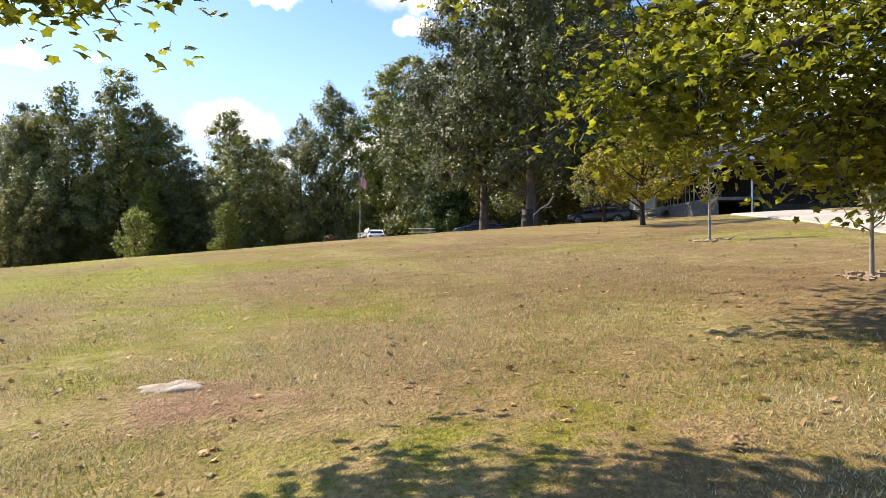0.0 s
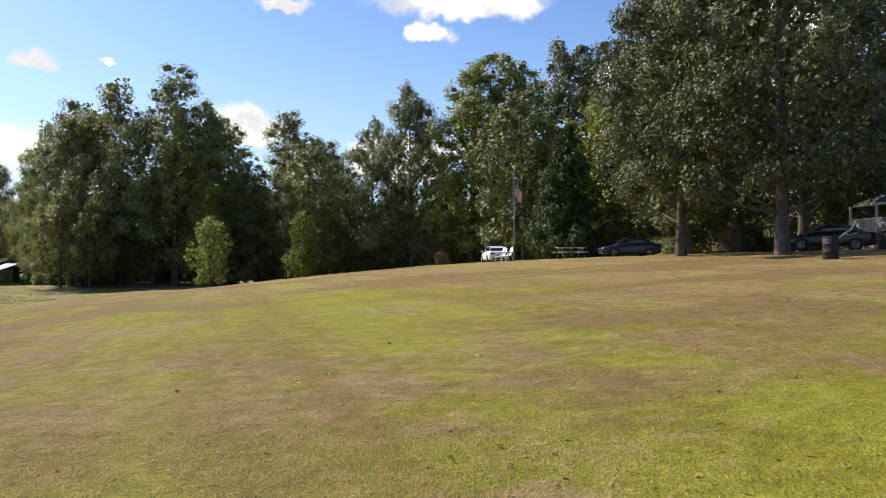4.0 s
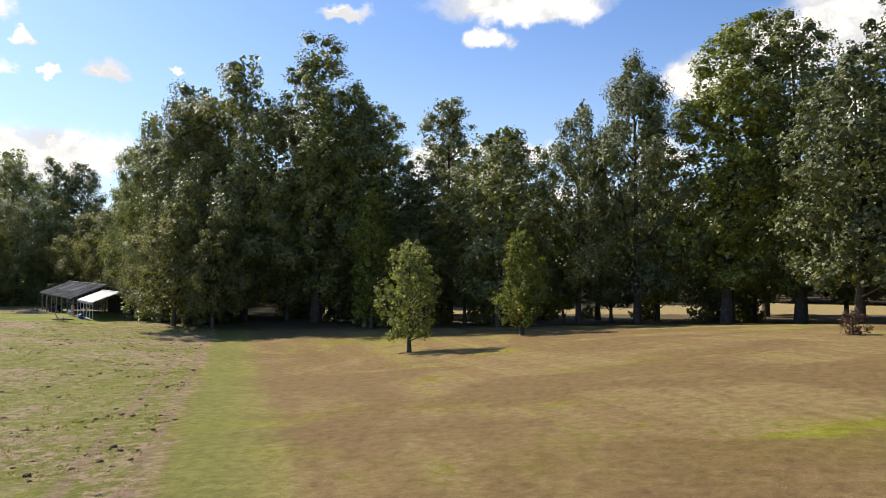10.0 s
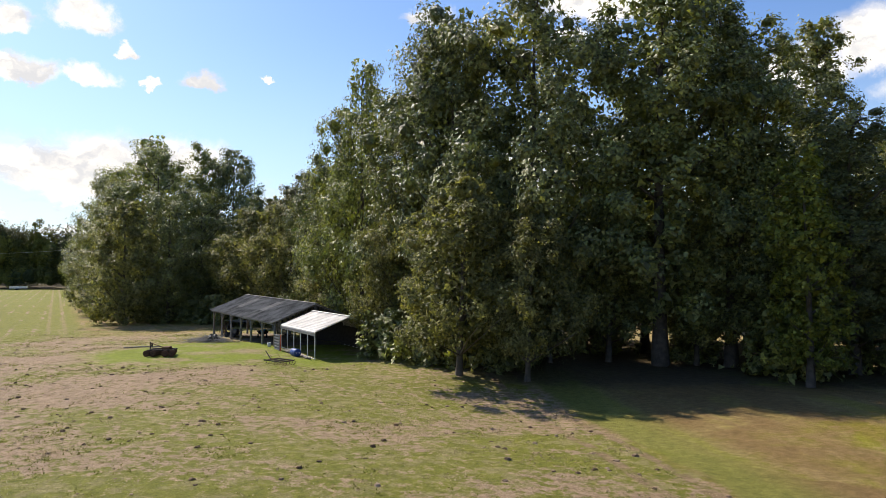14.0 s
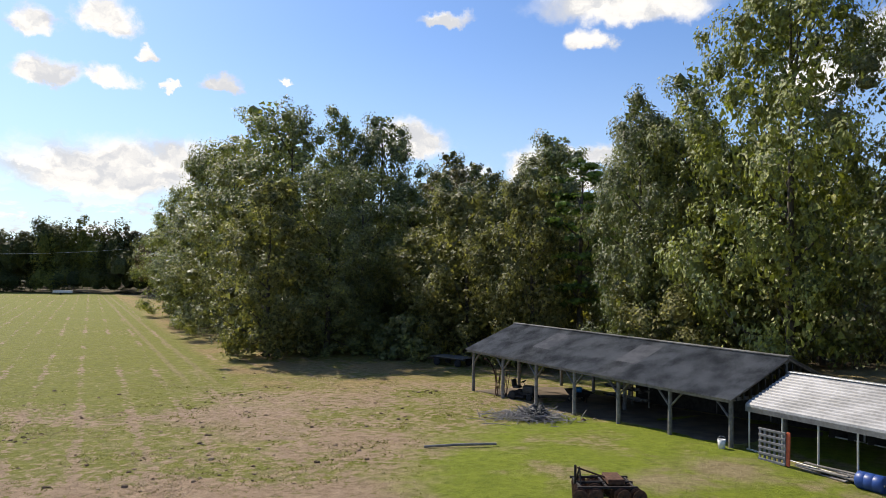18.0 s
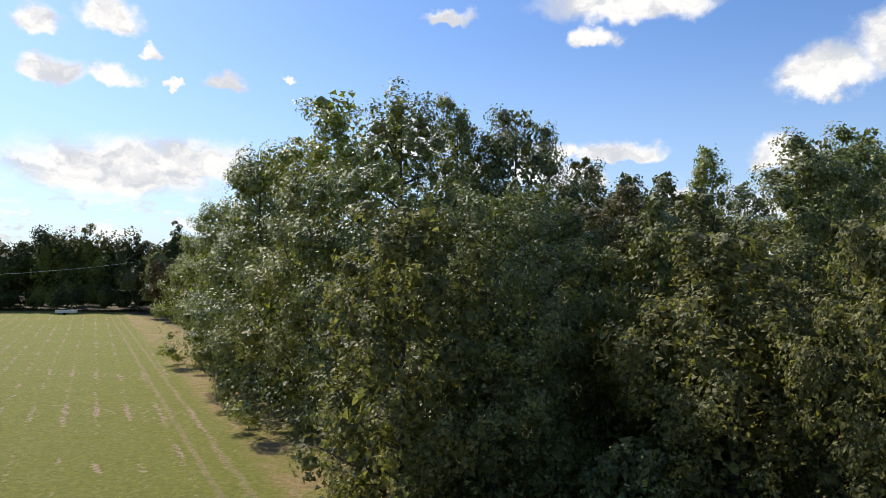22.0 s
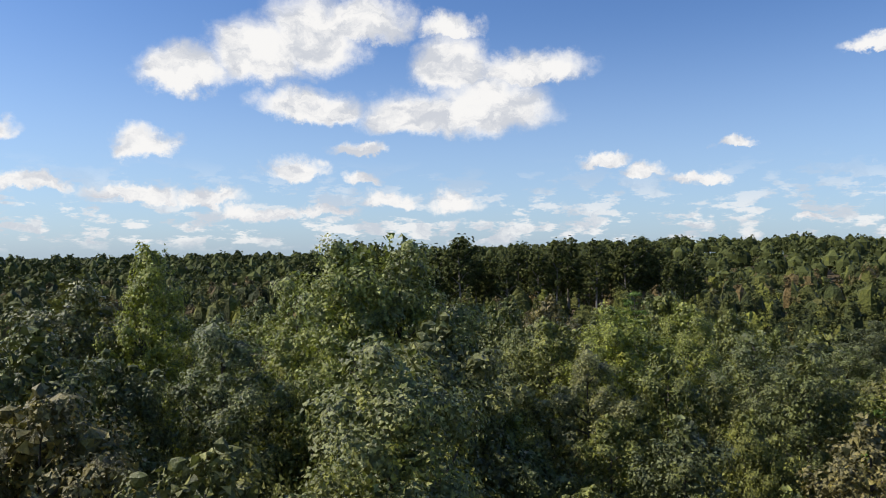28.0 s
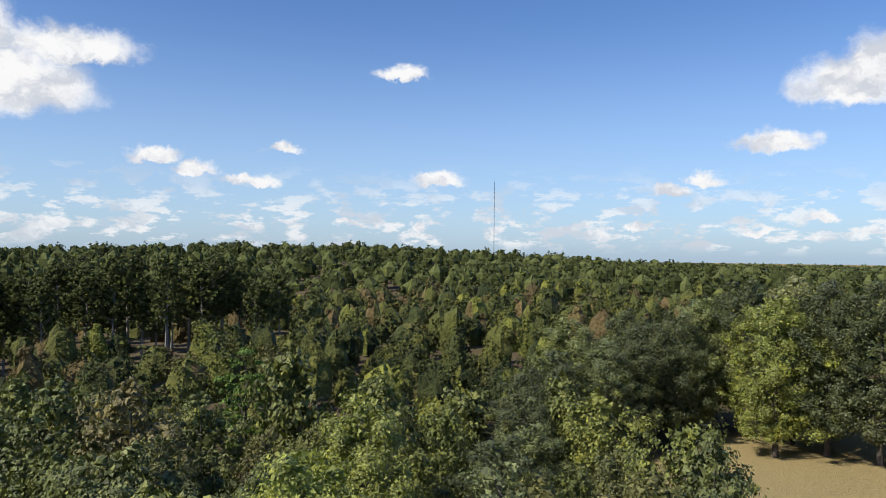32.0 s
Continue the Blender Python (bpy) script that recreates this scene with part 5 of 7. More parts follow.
def sedan(paint, label, x, y, turn, group="parked cars", rack=False):
    """A four-door car whose nose points along its own +x."""
    root = thing("car", label, "car", on_ground(x, y, 0.0), turn, group)
    body = [(-2.30, 0.70, 0.42, 0.82), (-2.24, 0.82, 0.30, 0.98), (-1.9, 0.88, 0.24, 1.04), (-1.3, 0.90, 0.22, 1.02), (-0.4, 0.90, 0.22, 0.98), (0.5, 0.90, 0.22, 0.96), (1.1, 0.89, 0.22, 0.92), (1.7, 0.87, 0.24, 0.84), (2.1, 0.80, 0.28, 0.74), (2.27, 0.66, 0.34, 0.64)]
    part("body", loft([section(*s, 0.16) for s in body]), paint, root)
    cabin = [(-1.75, 0.60, 0.96, 1.06), (-1.35, 0.68, 0.94, 1.27), (-0.85, 0.70, 0.92, 1.40), (-0.2, 0.71, 0.9, 1.44), (0.3, 0.69, 0.9, 1.38), (0.75, 0.66, 0.9, 1.17), (1.08, 0.62, 0.88, 0.95)]
    part("cabin_glass", loft([section(*s, 0.15) for s in cabin]), glass_dark, root, "dark tinted windows")
    roof = bmesh.new()
    xs = [-1.25, -0.9, -0.4, 0.0, 0.35]
    top_ = [1.33, 1.425, 1.462, 1.462, 1.405]
    for k, (a, b) in enumerate(zip(xs, xs[1:])):
        m = Matrix.Translation(((a + b) / 2, 0, (top_[k] + top_[k + 1]) / 2 - 0.02)) @ Matrix.Rotation(-math.atan2(top_[k + 1] - top_[k], b - a), 4, "Y")
        box_into(roof, (math.hypot(b - a, top_[k + 1] - top_[k]) + 0.01, 1.22, 0.05), m, 0.015)
    part("roof", roof, paint, root)
    for s in (-1, 1):
        for nm, a, b in (("a_pillar", (1.06, 0.66, 0.94), (0.38, 0.585, 1.40)), ("b_pillar", (-0.30, 0.735, 0.93), (-0.26, 0.61, 1.43)), ("c_pillar", (-1.62, 0.68, 1.0), (-1.18, 0.595, 1.36))):
            part(nm, beam((a[0], s * a[1], a[2]), (b[0], s * b[1], b[2]), 0.13 if nm == "c_pillar" else 0.07, 0.05), paint, root)
        mirror = box((0.14, 0.18, 0.12), pose(0.78, s * 0.98, 1.0), 0.03)
        part("mirror", mirror, paint, root)
        for x0 in (0.45, -0.55):
            part("door_handle", box((0.18, 0.03, 0.03), pose(x0 - 0.35, s * 0.915, 0.86), 0.008), paint, root)
        part("tail_light", box((0.16, 0.36, 0.15), pose(-2.235, s * 0.585, 0.80), 0.03), red_lens, root, "red tail light")
        part("headlight", box((0.22, 0.28, 0.13), pose(2.08, s * 0.58, 0.66), 0.04), clear_lens, root)
        for wx in (-1.32, 1.36):
            w = part("wheel", lathe([(0.19, -0.10), (0.30, -0.105), (0.325, -0.06), (0.325, 0.06), (0.30, 0.105), (0.19, 0.10)], pose(wx, s * 0.82, 0.325, 90), 22), rubber, root)
            rim = part("rim", lathe([(0.0, 0.075), (0.05, 0.085), (0.06, 0.07), (0.19, 0.10), (0.205, 0.108), (0.205, -0.09), (0.0, -0.09)], pose(wx, s * 0.82, 0.325, 90 if s < 0 else -90), 22), alloy, w)
            rim.parent = w
            for q in range(5):
                a = 2 * math.pi * q / 5
                c = Vector((wx, s * 0.922, 0.325))
                part("spoke", beam(c + 0.04 * Vector((math.cos(a), 0, math.sin(a))), c + 0.19 * Vector((math.cos(a), 0, math.sin(a))), 0.035, 0.02), alloy, w)
            part("wheel_arch", lathe([(0.37, -0.06), (0.385, 0.0), (0.37, 0.06), (0.33, 0.06), (0.33, -0.06)], pose(wx, s * 0.86, 0.335, 90), 22), rubber, root)
    part("number_plate", box((0.02, 0.50, 0.13), pose(-2.322, 0, 0.62), 0.004), grey_plastic, root)
    part("rear_bumper_trim", box((0.10, 1.30, 0.12), pose(-2.27, 0, 0.42), 0.03), rubber, root)
    part("boot_badge", box((0.02, 0.10, 0.08), pose(-2.315, 0, 0.78), 0.01), alloy, root)
    part("windscreen_wiper", rod((1.1, -0.3, 0.965), (0.98, 0.35, 1.02), 0.012, 5), rubber, root)
    if rack:
        for s in (-1, 1):
            part("roof_rail", beam((-1.1, s * 0.56, 1.47), (0.25, s * 0.56, 1.47), 0.04, 0.05), rubber, root)
        for x0 in (-0.9, -0.05):
            part("roof_crossbar", beam((x0, -0.6, 1.52), (x0, 0.6, 1.52), 0.05, 0.03), rubber, root)
    return root


sedan(car_white, "white four-door saloon with a roof rack parked on the grass", -4.75, 72.8, 94, rack=True)
sedan(car_blue, "dark blue four-door saloon parked in the shade of trees", 4.7, 64.6, 178)
sedan(car_black, "black car parked in shade beside the porch", 11.6, 49.5, 150)


def garden_chair(x, y, turn):
    root = thing("garden_chair", "white moulded garden chair with a tall back on the lawn", "chair", on_ground(x, y), turn, "chairs on the lawn")
    for s in (-1, 1):
        part("front_leg", beam((0.26 * 1, s * 0.29, 0), (0.22, s * 0.27, 0.60), 0.05, 0.035), white_paint, root)
        part("back_leg", beam((-0.34, s * 0.29, 0), (-0.16, s * 0.27, 0.60), 0.05, 0.035), white_paint, root)
        part("armrest", beam((0.30, s * 0.30, 0.61), (-0.26, s * 0.30, 0.63), 0.07, 0.03, 0.012), white_paint, root)
    part("seat", box((0.50, 0.50, 0.035), pose(0.02, 0, 0.40, 0, 6, 0), 0.012), white_paint, root)
    for k in range(5):
        part("back_slat", beam((-0.22, -0.2 + 0.1 * k, 0.42), (-0.45, -0.2 + 0.1 * k, 0.98 + 0.03 * (2 - abs(k - 2))), 0.025, 0.085), white_paint, root)
    part("back_rail", beam((-0.42, -0.26, 0.90), (-0.42, 0.26, 0.90), 0.03, 0.05), white_paint, root)
    return root


chair = garden_chair(-5.5, 62.1, 215)
copy_thing(chair, pose(*on_ground(-5.3, 60.2), 0, 0, 200))


def picnic_table(x, y, turn):
    root = thing("picnic_table", "weathered wooden picnic table with two fixed benches", "table", on_ground(x, y), turn)
    for k in range(5):
        part("top_plank", box((2.1, 0.14, 0.035), pose(0, -0.30 + 0.15 * k, 0.75), 0.006), white_paint, root)
    for s in (-1, 1):
        for k in range(2):
            part("bench_plank", box((2.1, 0.13, 0.035), pose(0, s * (0.66 + 0.14 * k), 0.45), 0.006), white_paint, root)
        part("cross_beam", beam((s * 0.75, -0.8, 0.41), (s * 0.75, 0.8, 0.41), 0.04, 0.09), grey_wood, root)
        part("top_beam", beam((s * 0.75, -0.36, 0.70), (s * 0.75, 0.36, 0.70), 0.04, 0.08), grey_wood, root)
        for q in (-1, 1):
            part("leg", beam((s * 0.79, q * 0.72, 0), (s * 0.79, q * 0.25, 0.72), 0.04, 0.09), grey_wood, root)
    return root


picnic_table(-0.45, 61.7, 8)


def gate():
    base = [(-31.83, 38.04), (-32.49, 40.07), (-33.13, 41.97)]
    root = thing("gate_posts", "three dark timber posts with one top rail beside the track", "gate", on_ground(*base[1]))
    o = Vector(root.matrix_basis.translation)
    tops = []
    for k, (x, y) in enumerate(base):
        f = Vector(on_ground(x, y)) - o
        tall = (1.42, 1.22, 1.46)[k]
        lean = Vector(((0.03, 0.02, 0.02)[k], 0.02, 0))
        part("post", beam(f - Vector((0, 0, 0.3)), f + lean + Vector((0, 0, tall)), 0.13, 0.12, 0.015), dark_wood, root)
        tops.append(f + lean + Vector((0, 0, min(tall, 1.22))))
    part("rail", beam(tops[0] - Vector((0, 0, 0.12)), tops[2] - Vector((0, 0, 0.02)), 0.08, 0.09), dark_wood, root)
    stake = Vector((-0.45, 1.35, 0))
    part("stake", beam(stake - Vector((0, 0, 0.3)), stake + Vector((0, 0, 1.25)), 0.05, 0.05), dark_wood, root)
    board = thing("sign_board", "dark board hung on its post seen from behind", "sign", tuple(o + Vector((-0.12, 0.25, 0))))
    part("panel", box((0.03, 0.62, 0.62), pose(0, 0.1, 1.28, 0, 0, 12), 0.008), dark_wood, board)
    part("support", beam((0.0, -0.18, -0.2), (0, -0.18, 1.6), 0.05, 0.05), dark_wood, board)


gate()


def oil_drum(x, y):
    root = thing("steel_drum", "dark grey steel drum standing on the lawn", "drum", on_ground(x, y))
    part("shell", lathe([(0.285, 0), (0.29, 0.02), (0.285, 0.28), (0.30, 0.30), (0.285, 0.32), (0.285, 0.58), (0.30, 0.60), (0.285, 0.62), (0.29, 0.87), (0.27, 0.88), (0.265, 0.80), (0.0, 0.78)], sides=22), dark_iron, root)
    part("rim", lathe([(0.27, 0.86), (0.30, 0.865), (0.30, 0.895), (0.27, 0.90)], sides=22), dark_iron, root)
    stick = thing("dead_branch", "forked grey dead branch sticking out behind the drum", "branch", on_ground(x + 0.35, y + 0.5))
    part("stem", bent([(0, 0, -0.1), (0.05, 0, 0.6), (0.45, 0, 0.95), (0.85, 0.1, 1.15), (1.1, 0.1, 1.55)], 0.035), grey_wood, stick)
    part("fork", bent([(0.45, 0, 0.95), (0.7, -0.1, 0.95), (0.95, -0.1, 1.0)], 0.022), grey_wood, stick)


oil_drum(4.35, 36.9)


def stump():
    x, y = -3.55, 4.95
    root = thing("tree_stump", "low flat weathered tree stump level with the grass", "stump", on_ground(x, y))
    bm = bmesh.new()
    rings = []
    for r, z in ((0.21, -0.1), (0.19, 0.005), (0.16, 0.024), (0.08, 0.03), (0.0, 0.018)):
        rings.append([Vector((r * (1 + 0.45 * noise.noise((3 * math.cos(a), 2 * math.sin(a), 1.0))) * math.cos(a) * 1.15, r * (1 + 0.45 * noise.noise((3 * math.cos(a), 2 * math.sin(a), 1.0))) * math.sin(a) * 0.85, z + 0.035 * noise.noise((9 * r * math.cos(a), 5 * r * math.sin(a), 3)))) for a in [2 * math.pi * k / 28 for k in range(28)]])
    part("wood", loft(rings, True, False), stump_wood, root)


stump()

# ---- the house on the knoll ----
def house():
    x0, x1, y0, y1 = 16.8, 21.8, 37.0, 51.0
    z = ground_z(16, 42) + 0.35
    root = thing("house", "dark single-storey house with grey shingle roof and porch", "house", (0, 0, z))
    def wall(name, a, b, t=0.2, low=-0.6, high=3.2):
        return part(name, box((abs(b[0] - a[0]) + t, abs(b[1] - a[1]) + t, high - low), pose((a[0] + b[0]) / 2, (a[1] + b[1]) / 2, (high + low) / 2), 0.0), siding, root)
    wall("wall", (x0, y0 + 0.21), (x0, y1 - 0.21)), wall("wall", (x1, y0 + 0.21), (x1, y1 - 0.21)), wall("wall", (x0, y0), (x1, y0)), wall("wall", (x0, y1), (x1, y1))
    part("foundation", box((x1 - x0 + 0.3, y1 - y0 + 0.3, 0.9), pose((x0 + x1) / 2, (y0 + y1) / 2, -0.35)), dark_wood, root)
    mid, rise, over = 19.3, 2.35, 0.5
    # roof planes: the west one runs on over the porch
    for nm, a, b in (("roof_slope", (14.4, 2.2), (mid, 2.2 + rise)), ("roof_slope", (24.2, 2.2), (mid, 2.2 + rise))):
        deck, run = along((a[0], (y0 + y1) / 2, a[1] - 0.05), (b[0], (y0 + y1) / 2, b[1] - 0.05))
        wide_x = abs((deck.to_3x3() @ Vector((1, 0, 0))).y) > 0.5
        slope = part(nm, box((y1 - y0 + 1.2, 0.05, run) if wide_x else (0.05, y1 - y0 + 1.2, run), deck), dark_wood, root)
        steps = 14
        for k in range(steps):
            u, v = k / steps, (k + 1) / steps
            p = Vector((a[0] + (b[0] - a[0]) * u, (y0 + y1) / 2, a[1] + (b[1] - a[1]) * u + 0.035))
            q = Vector((a[0] + (b[0] - a[0]) * v, (y0 + y1) / 2, a[1] + (b[1] - a[1]) * v + 0.005))
            m, length = along(p, q)
            part("shingle_course", box((y1 - y0 + 1.2, 0.05, length + 0.05) if wide_x else (0.05, y1 - y0 + 1.2, length + 0.05), m), shingle, slope)
    for gy_ in (y0, y1):
        bm = bmesh.new()
        f = [bm.verts.new(p) for p in ((x0 - 1.2, gy_ - 0.11, 2.62), (x1 + 1.2, gy_ - 0.11, 2.62), (mid, gy_ - 0.11, 4.42), (x0 - 1.2, gy_ + 0.11, 2.62), (x1 + 1.2, gy_ + 0.11, 2.62), (mid, gy_ + 0.11, 4.42))]
        for q in ((0, 1, 2), (5, 4, 3), (0, 3, 4, 1), (1, 4, 5, 2), (2, 5, 3, 0)):
            bm.faces.new([f[i] for i in q])
        part("gable", bm, siding, root)
    part("gutter", beam((14.35, y0 - 0.5, 2.15), (14.35, y1 + 0.55, 2.15), 0.12, 0.10), white_paint, root, "white gutter along the porch eave")
    part("stove_pipe", lathe([(0.11, 0), (0.11, 1.1), (0.17, 1.12), (0.17, 1.22), (0.0, 1.3)], pose(17.4, 43.5, 3.55), 14), galvanised, root, "shiny metal stove pipe")
    # pent roof over the south end of the porch
    bm = bmesh.new()
    beam_into(bm, (14.9, 35.75, 2.28), (27.0, 35.75, 2.28), 0.07, 2.4, 0.0)
    pent = part("pent_roof", bm, shingle, root)
    part("pent_fascia", beam((14.85, 34.52, 2.22), (27.0, 34.52, 2.22), 0.16, 0.05), white_paint, root)
    for px_ in (15.05, 19.0, 23.0, 26.9):
        part("porch_post", beam((px_, 34.75, -0.9), (px_, 34.75, 2.22), 0.13, 0.13, 0.012), dark_wood, root)
    # porch
    part("porch_floor", box((2.4, y1 - y0 + 1.6, 0.16), pose(15.35, (y0 + y1) / 2 + 0.6, 0.42), 0.01), grey_wood, root)
    part("porch_skirt", box((0.06, y1 - y0 + 1.6, 0.9), pose(14.22, (y0 + y1) / 2 + 0.6, -0.1)), grey_wood, root)
    for k in range(7):
        yy = y0 + 0.1 + k * (y1 - y0 + 1.0) / 6
        # the first four posts carry the porch's shade as a dark colour
        post = part("porch_post", beam((14.5, yy, 0.5), (14.5, yy, 2.16), 0.13, 0.13, 0.012), white_paint if k > 3 else dark_wood, root)
        if k >= 4 and k < 6:
            nxt = yy + (y1 - y0 + 1.0) / 6
            part("porch_rail", beam((14.5, yy, 1.38), (14.5, nxt, 1.38), 0.05, 0.09), white_paint, root)
            part("porch_rail", beam((14.5, yy, 0.62), (14.5, nxt, 0.62), 0.05, 0.07), white_paint, root)
            for q in range(1, 24):
                part("baluster", beam((14.5, yy + (nxt - yy) * q / 24, 0.62), (14.5, yy + (nxt - yy) * q / 24, 1.38), 0.035, 0.035, 0.0), white_paint, root)
    part("end_rail", beam((14.5, y1 + 1.1, 1.38), (16.5, y1 + 1.1, 1.38), 0.05, 0.09), white_paint, root)
    for q in range(1, 20):
        part("baluster", beam((14.3 + 0.11 * q, y1 + 1.1, 0.5), (14.3 + 0.11 * q, y1 + 1.1, 1.38), 0.035, 0.035, 0.0), white_paint, root)
    for k in range(3):
        part("porch_step", box((0.32, 1.4, 0.17), pose(14.0 - 0.3 * k, 44.2, 0.30 - 0.17 * k), 0.01), grey_wood, root)
    for yy in (46.6, 49.4):
        win = part("window", box((0.08, 1.3, 1.25), pose(x0 - 0.1, yy, 1.35)), glass_dark, root)
        for dy, dz, sy, sz in ((0, 0.66, 1.5, 0.09), (0, -0.66, 1.5, 0.09), (0.70, 0, 0.09, 1.24), (-0.70, 0, 0.09, 1.24), (0, 0, 0.05, 1.22)):
            part("frame", box((0.06, sy, sz), pose(x0 - 0.15, yy + dy, 1.35 + dz), 0.006), white_paint, win)
    attic = part("window", box((0.5, 0.06, 0.6), pose(mid - 0.1, y0 - 0.13, 3.75)), glass_dark, root)
    for dx, dz, sx, sz in ((0, 0.33, 0.62, 0.06), (0, -0.33, 0.62, 0.06), (0.28, 0, 0.06, 0.6), (-0.28, 0, 0.06, 0.6)):
        part("frame", box((sx, 0.05, sz), pose(mid - 0.1 + dx, y0 - 0.17, 3.75 + dz), 0.004), white_paint, attic)
    part("downspout", bent([(15.0, 34.55, 2.1), (15.0, 34.6, 1.9), (15.0, 34.68, 1.75), (15.0, 34.68, -0.7)], 0.04, 8), white_paint, root, "white downspout at the porch corner")
    door = part("door", box((0.07, 0.95, 2.05), pose(x0 - 0.12, 44.0, 1.53), 0.008), dark_wood, root)
    part("door_knob", lathe([(0.0, -0.03), (0.03, -0.02), (0.03, 0.02), (0.0, 0.03)], pose(x0 - 0.18, 43.65, 1.5), 10), alloy, door)


house()


drive_gravel = surface("pale_gravel", (0.30, 0.265, 0.215), (0.44, 0.40, 0.34), 0.8, 0.95, 0, 0.4, 18.0)


def driveway():
    n, rows = 40, []
    bm = bmesh.new()
    for k in range(n + 1):
        y = 4 + 42 * k / n
        xc = 6.2 + 0.23 * (y - 10) + 1.35 + (0.015 * max(0, y - 22) ** 2)
        rows.append([bm.verts.new((xc + w, y, ground_z(xc + w, y) + 0.035 - (0.1 if abs(w) > 1.35 else 0))) for w in (-1.4, -1.3, -0.6, 0.6, 1.3, 1.4)])
    for a, b in zip(rows, rows[1:]):
        for i in range(5):
            bm.faces.new((a[i], a[i + 1], b[i + 1], b[i]))
    ob = part("driveway", bm, drive_gravel, None)
    tagged(ob, "pale concrete driveway leading up to the house", "driveway", kind="structure")


driveway()

# ---- the pole barn and the carport at its end ----
EAVE = Vector((-87.5, 133.7, 0))
RUN, ACROSS = Vector((0.650, -0.760, 0)), Vector((0.760, 0.650, 0))


def barn_place(u, v, z):
    return EAVE + RUN * u + ACROSS * v + Vector((0, 0, z))


def barn_ground(u, v):
    p = barn_place(u, v, 0)
    return ground_z(p.x, p.y)


def corrugated(name, u0, u1, v0, z0, v1, z1, mat_, parent, pitch=0.16, depth=0.034, thick=0.012, label="", roll=0.0):
    """A roof sheet with waves that run up the slope, with thickness; roll: a rounded lip at the eave."""
    n = max(4, int((u1 - u0) / pitch) * 4)
    verts, faces = [], []
    lines = [(v0, z0), (v0 + (v1 - v0) * 0.5, z0 + (z1 - z0) * 0.5), (v1, z1)]
    if roll:
        lines = [(v0, z0 - 0.30), (v0 - 0.0 * roll, z0 - 0.08), (v0 + 0.07 * (1 if v1 > v0 else -1), z0 + 0.015)] + lines[1:]
    for layer in (0, 1):
        for v, z in lines:
            for k in range(n + 1):
                u = u0 + (u1 - u0) * k / n
                w = depth * math.sin(k * math.pi / 2) if depth else 0
                verts.append(barn_place(u, v, z + w - layer * thick))
    m, r = n + 1, len(lines)
    for layer in (0, 1):
        for j in range(r - 1):
            for k in range(n):
                a = (layer * r + j) * m + k
                faces.append((a, a + 1, a + m + 1, a + m) if layer == 0 else (a, a + m, a + m + 1, a + 1))
    for j in (0, r - 1):
        for k in range(n):
            a, b = j * m + k, (r + j) * m + k
            faces.append((a, b, b + 1, a + 1))
    return part(name, raw_mesh(name, verts, faces), mat_, parent, label)


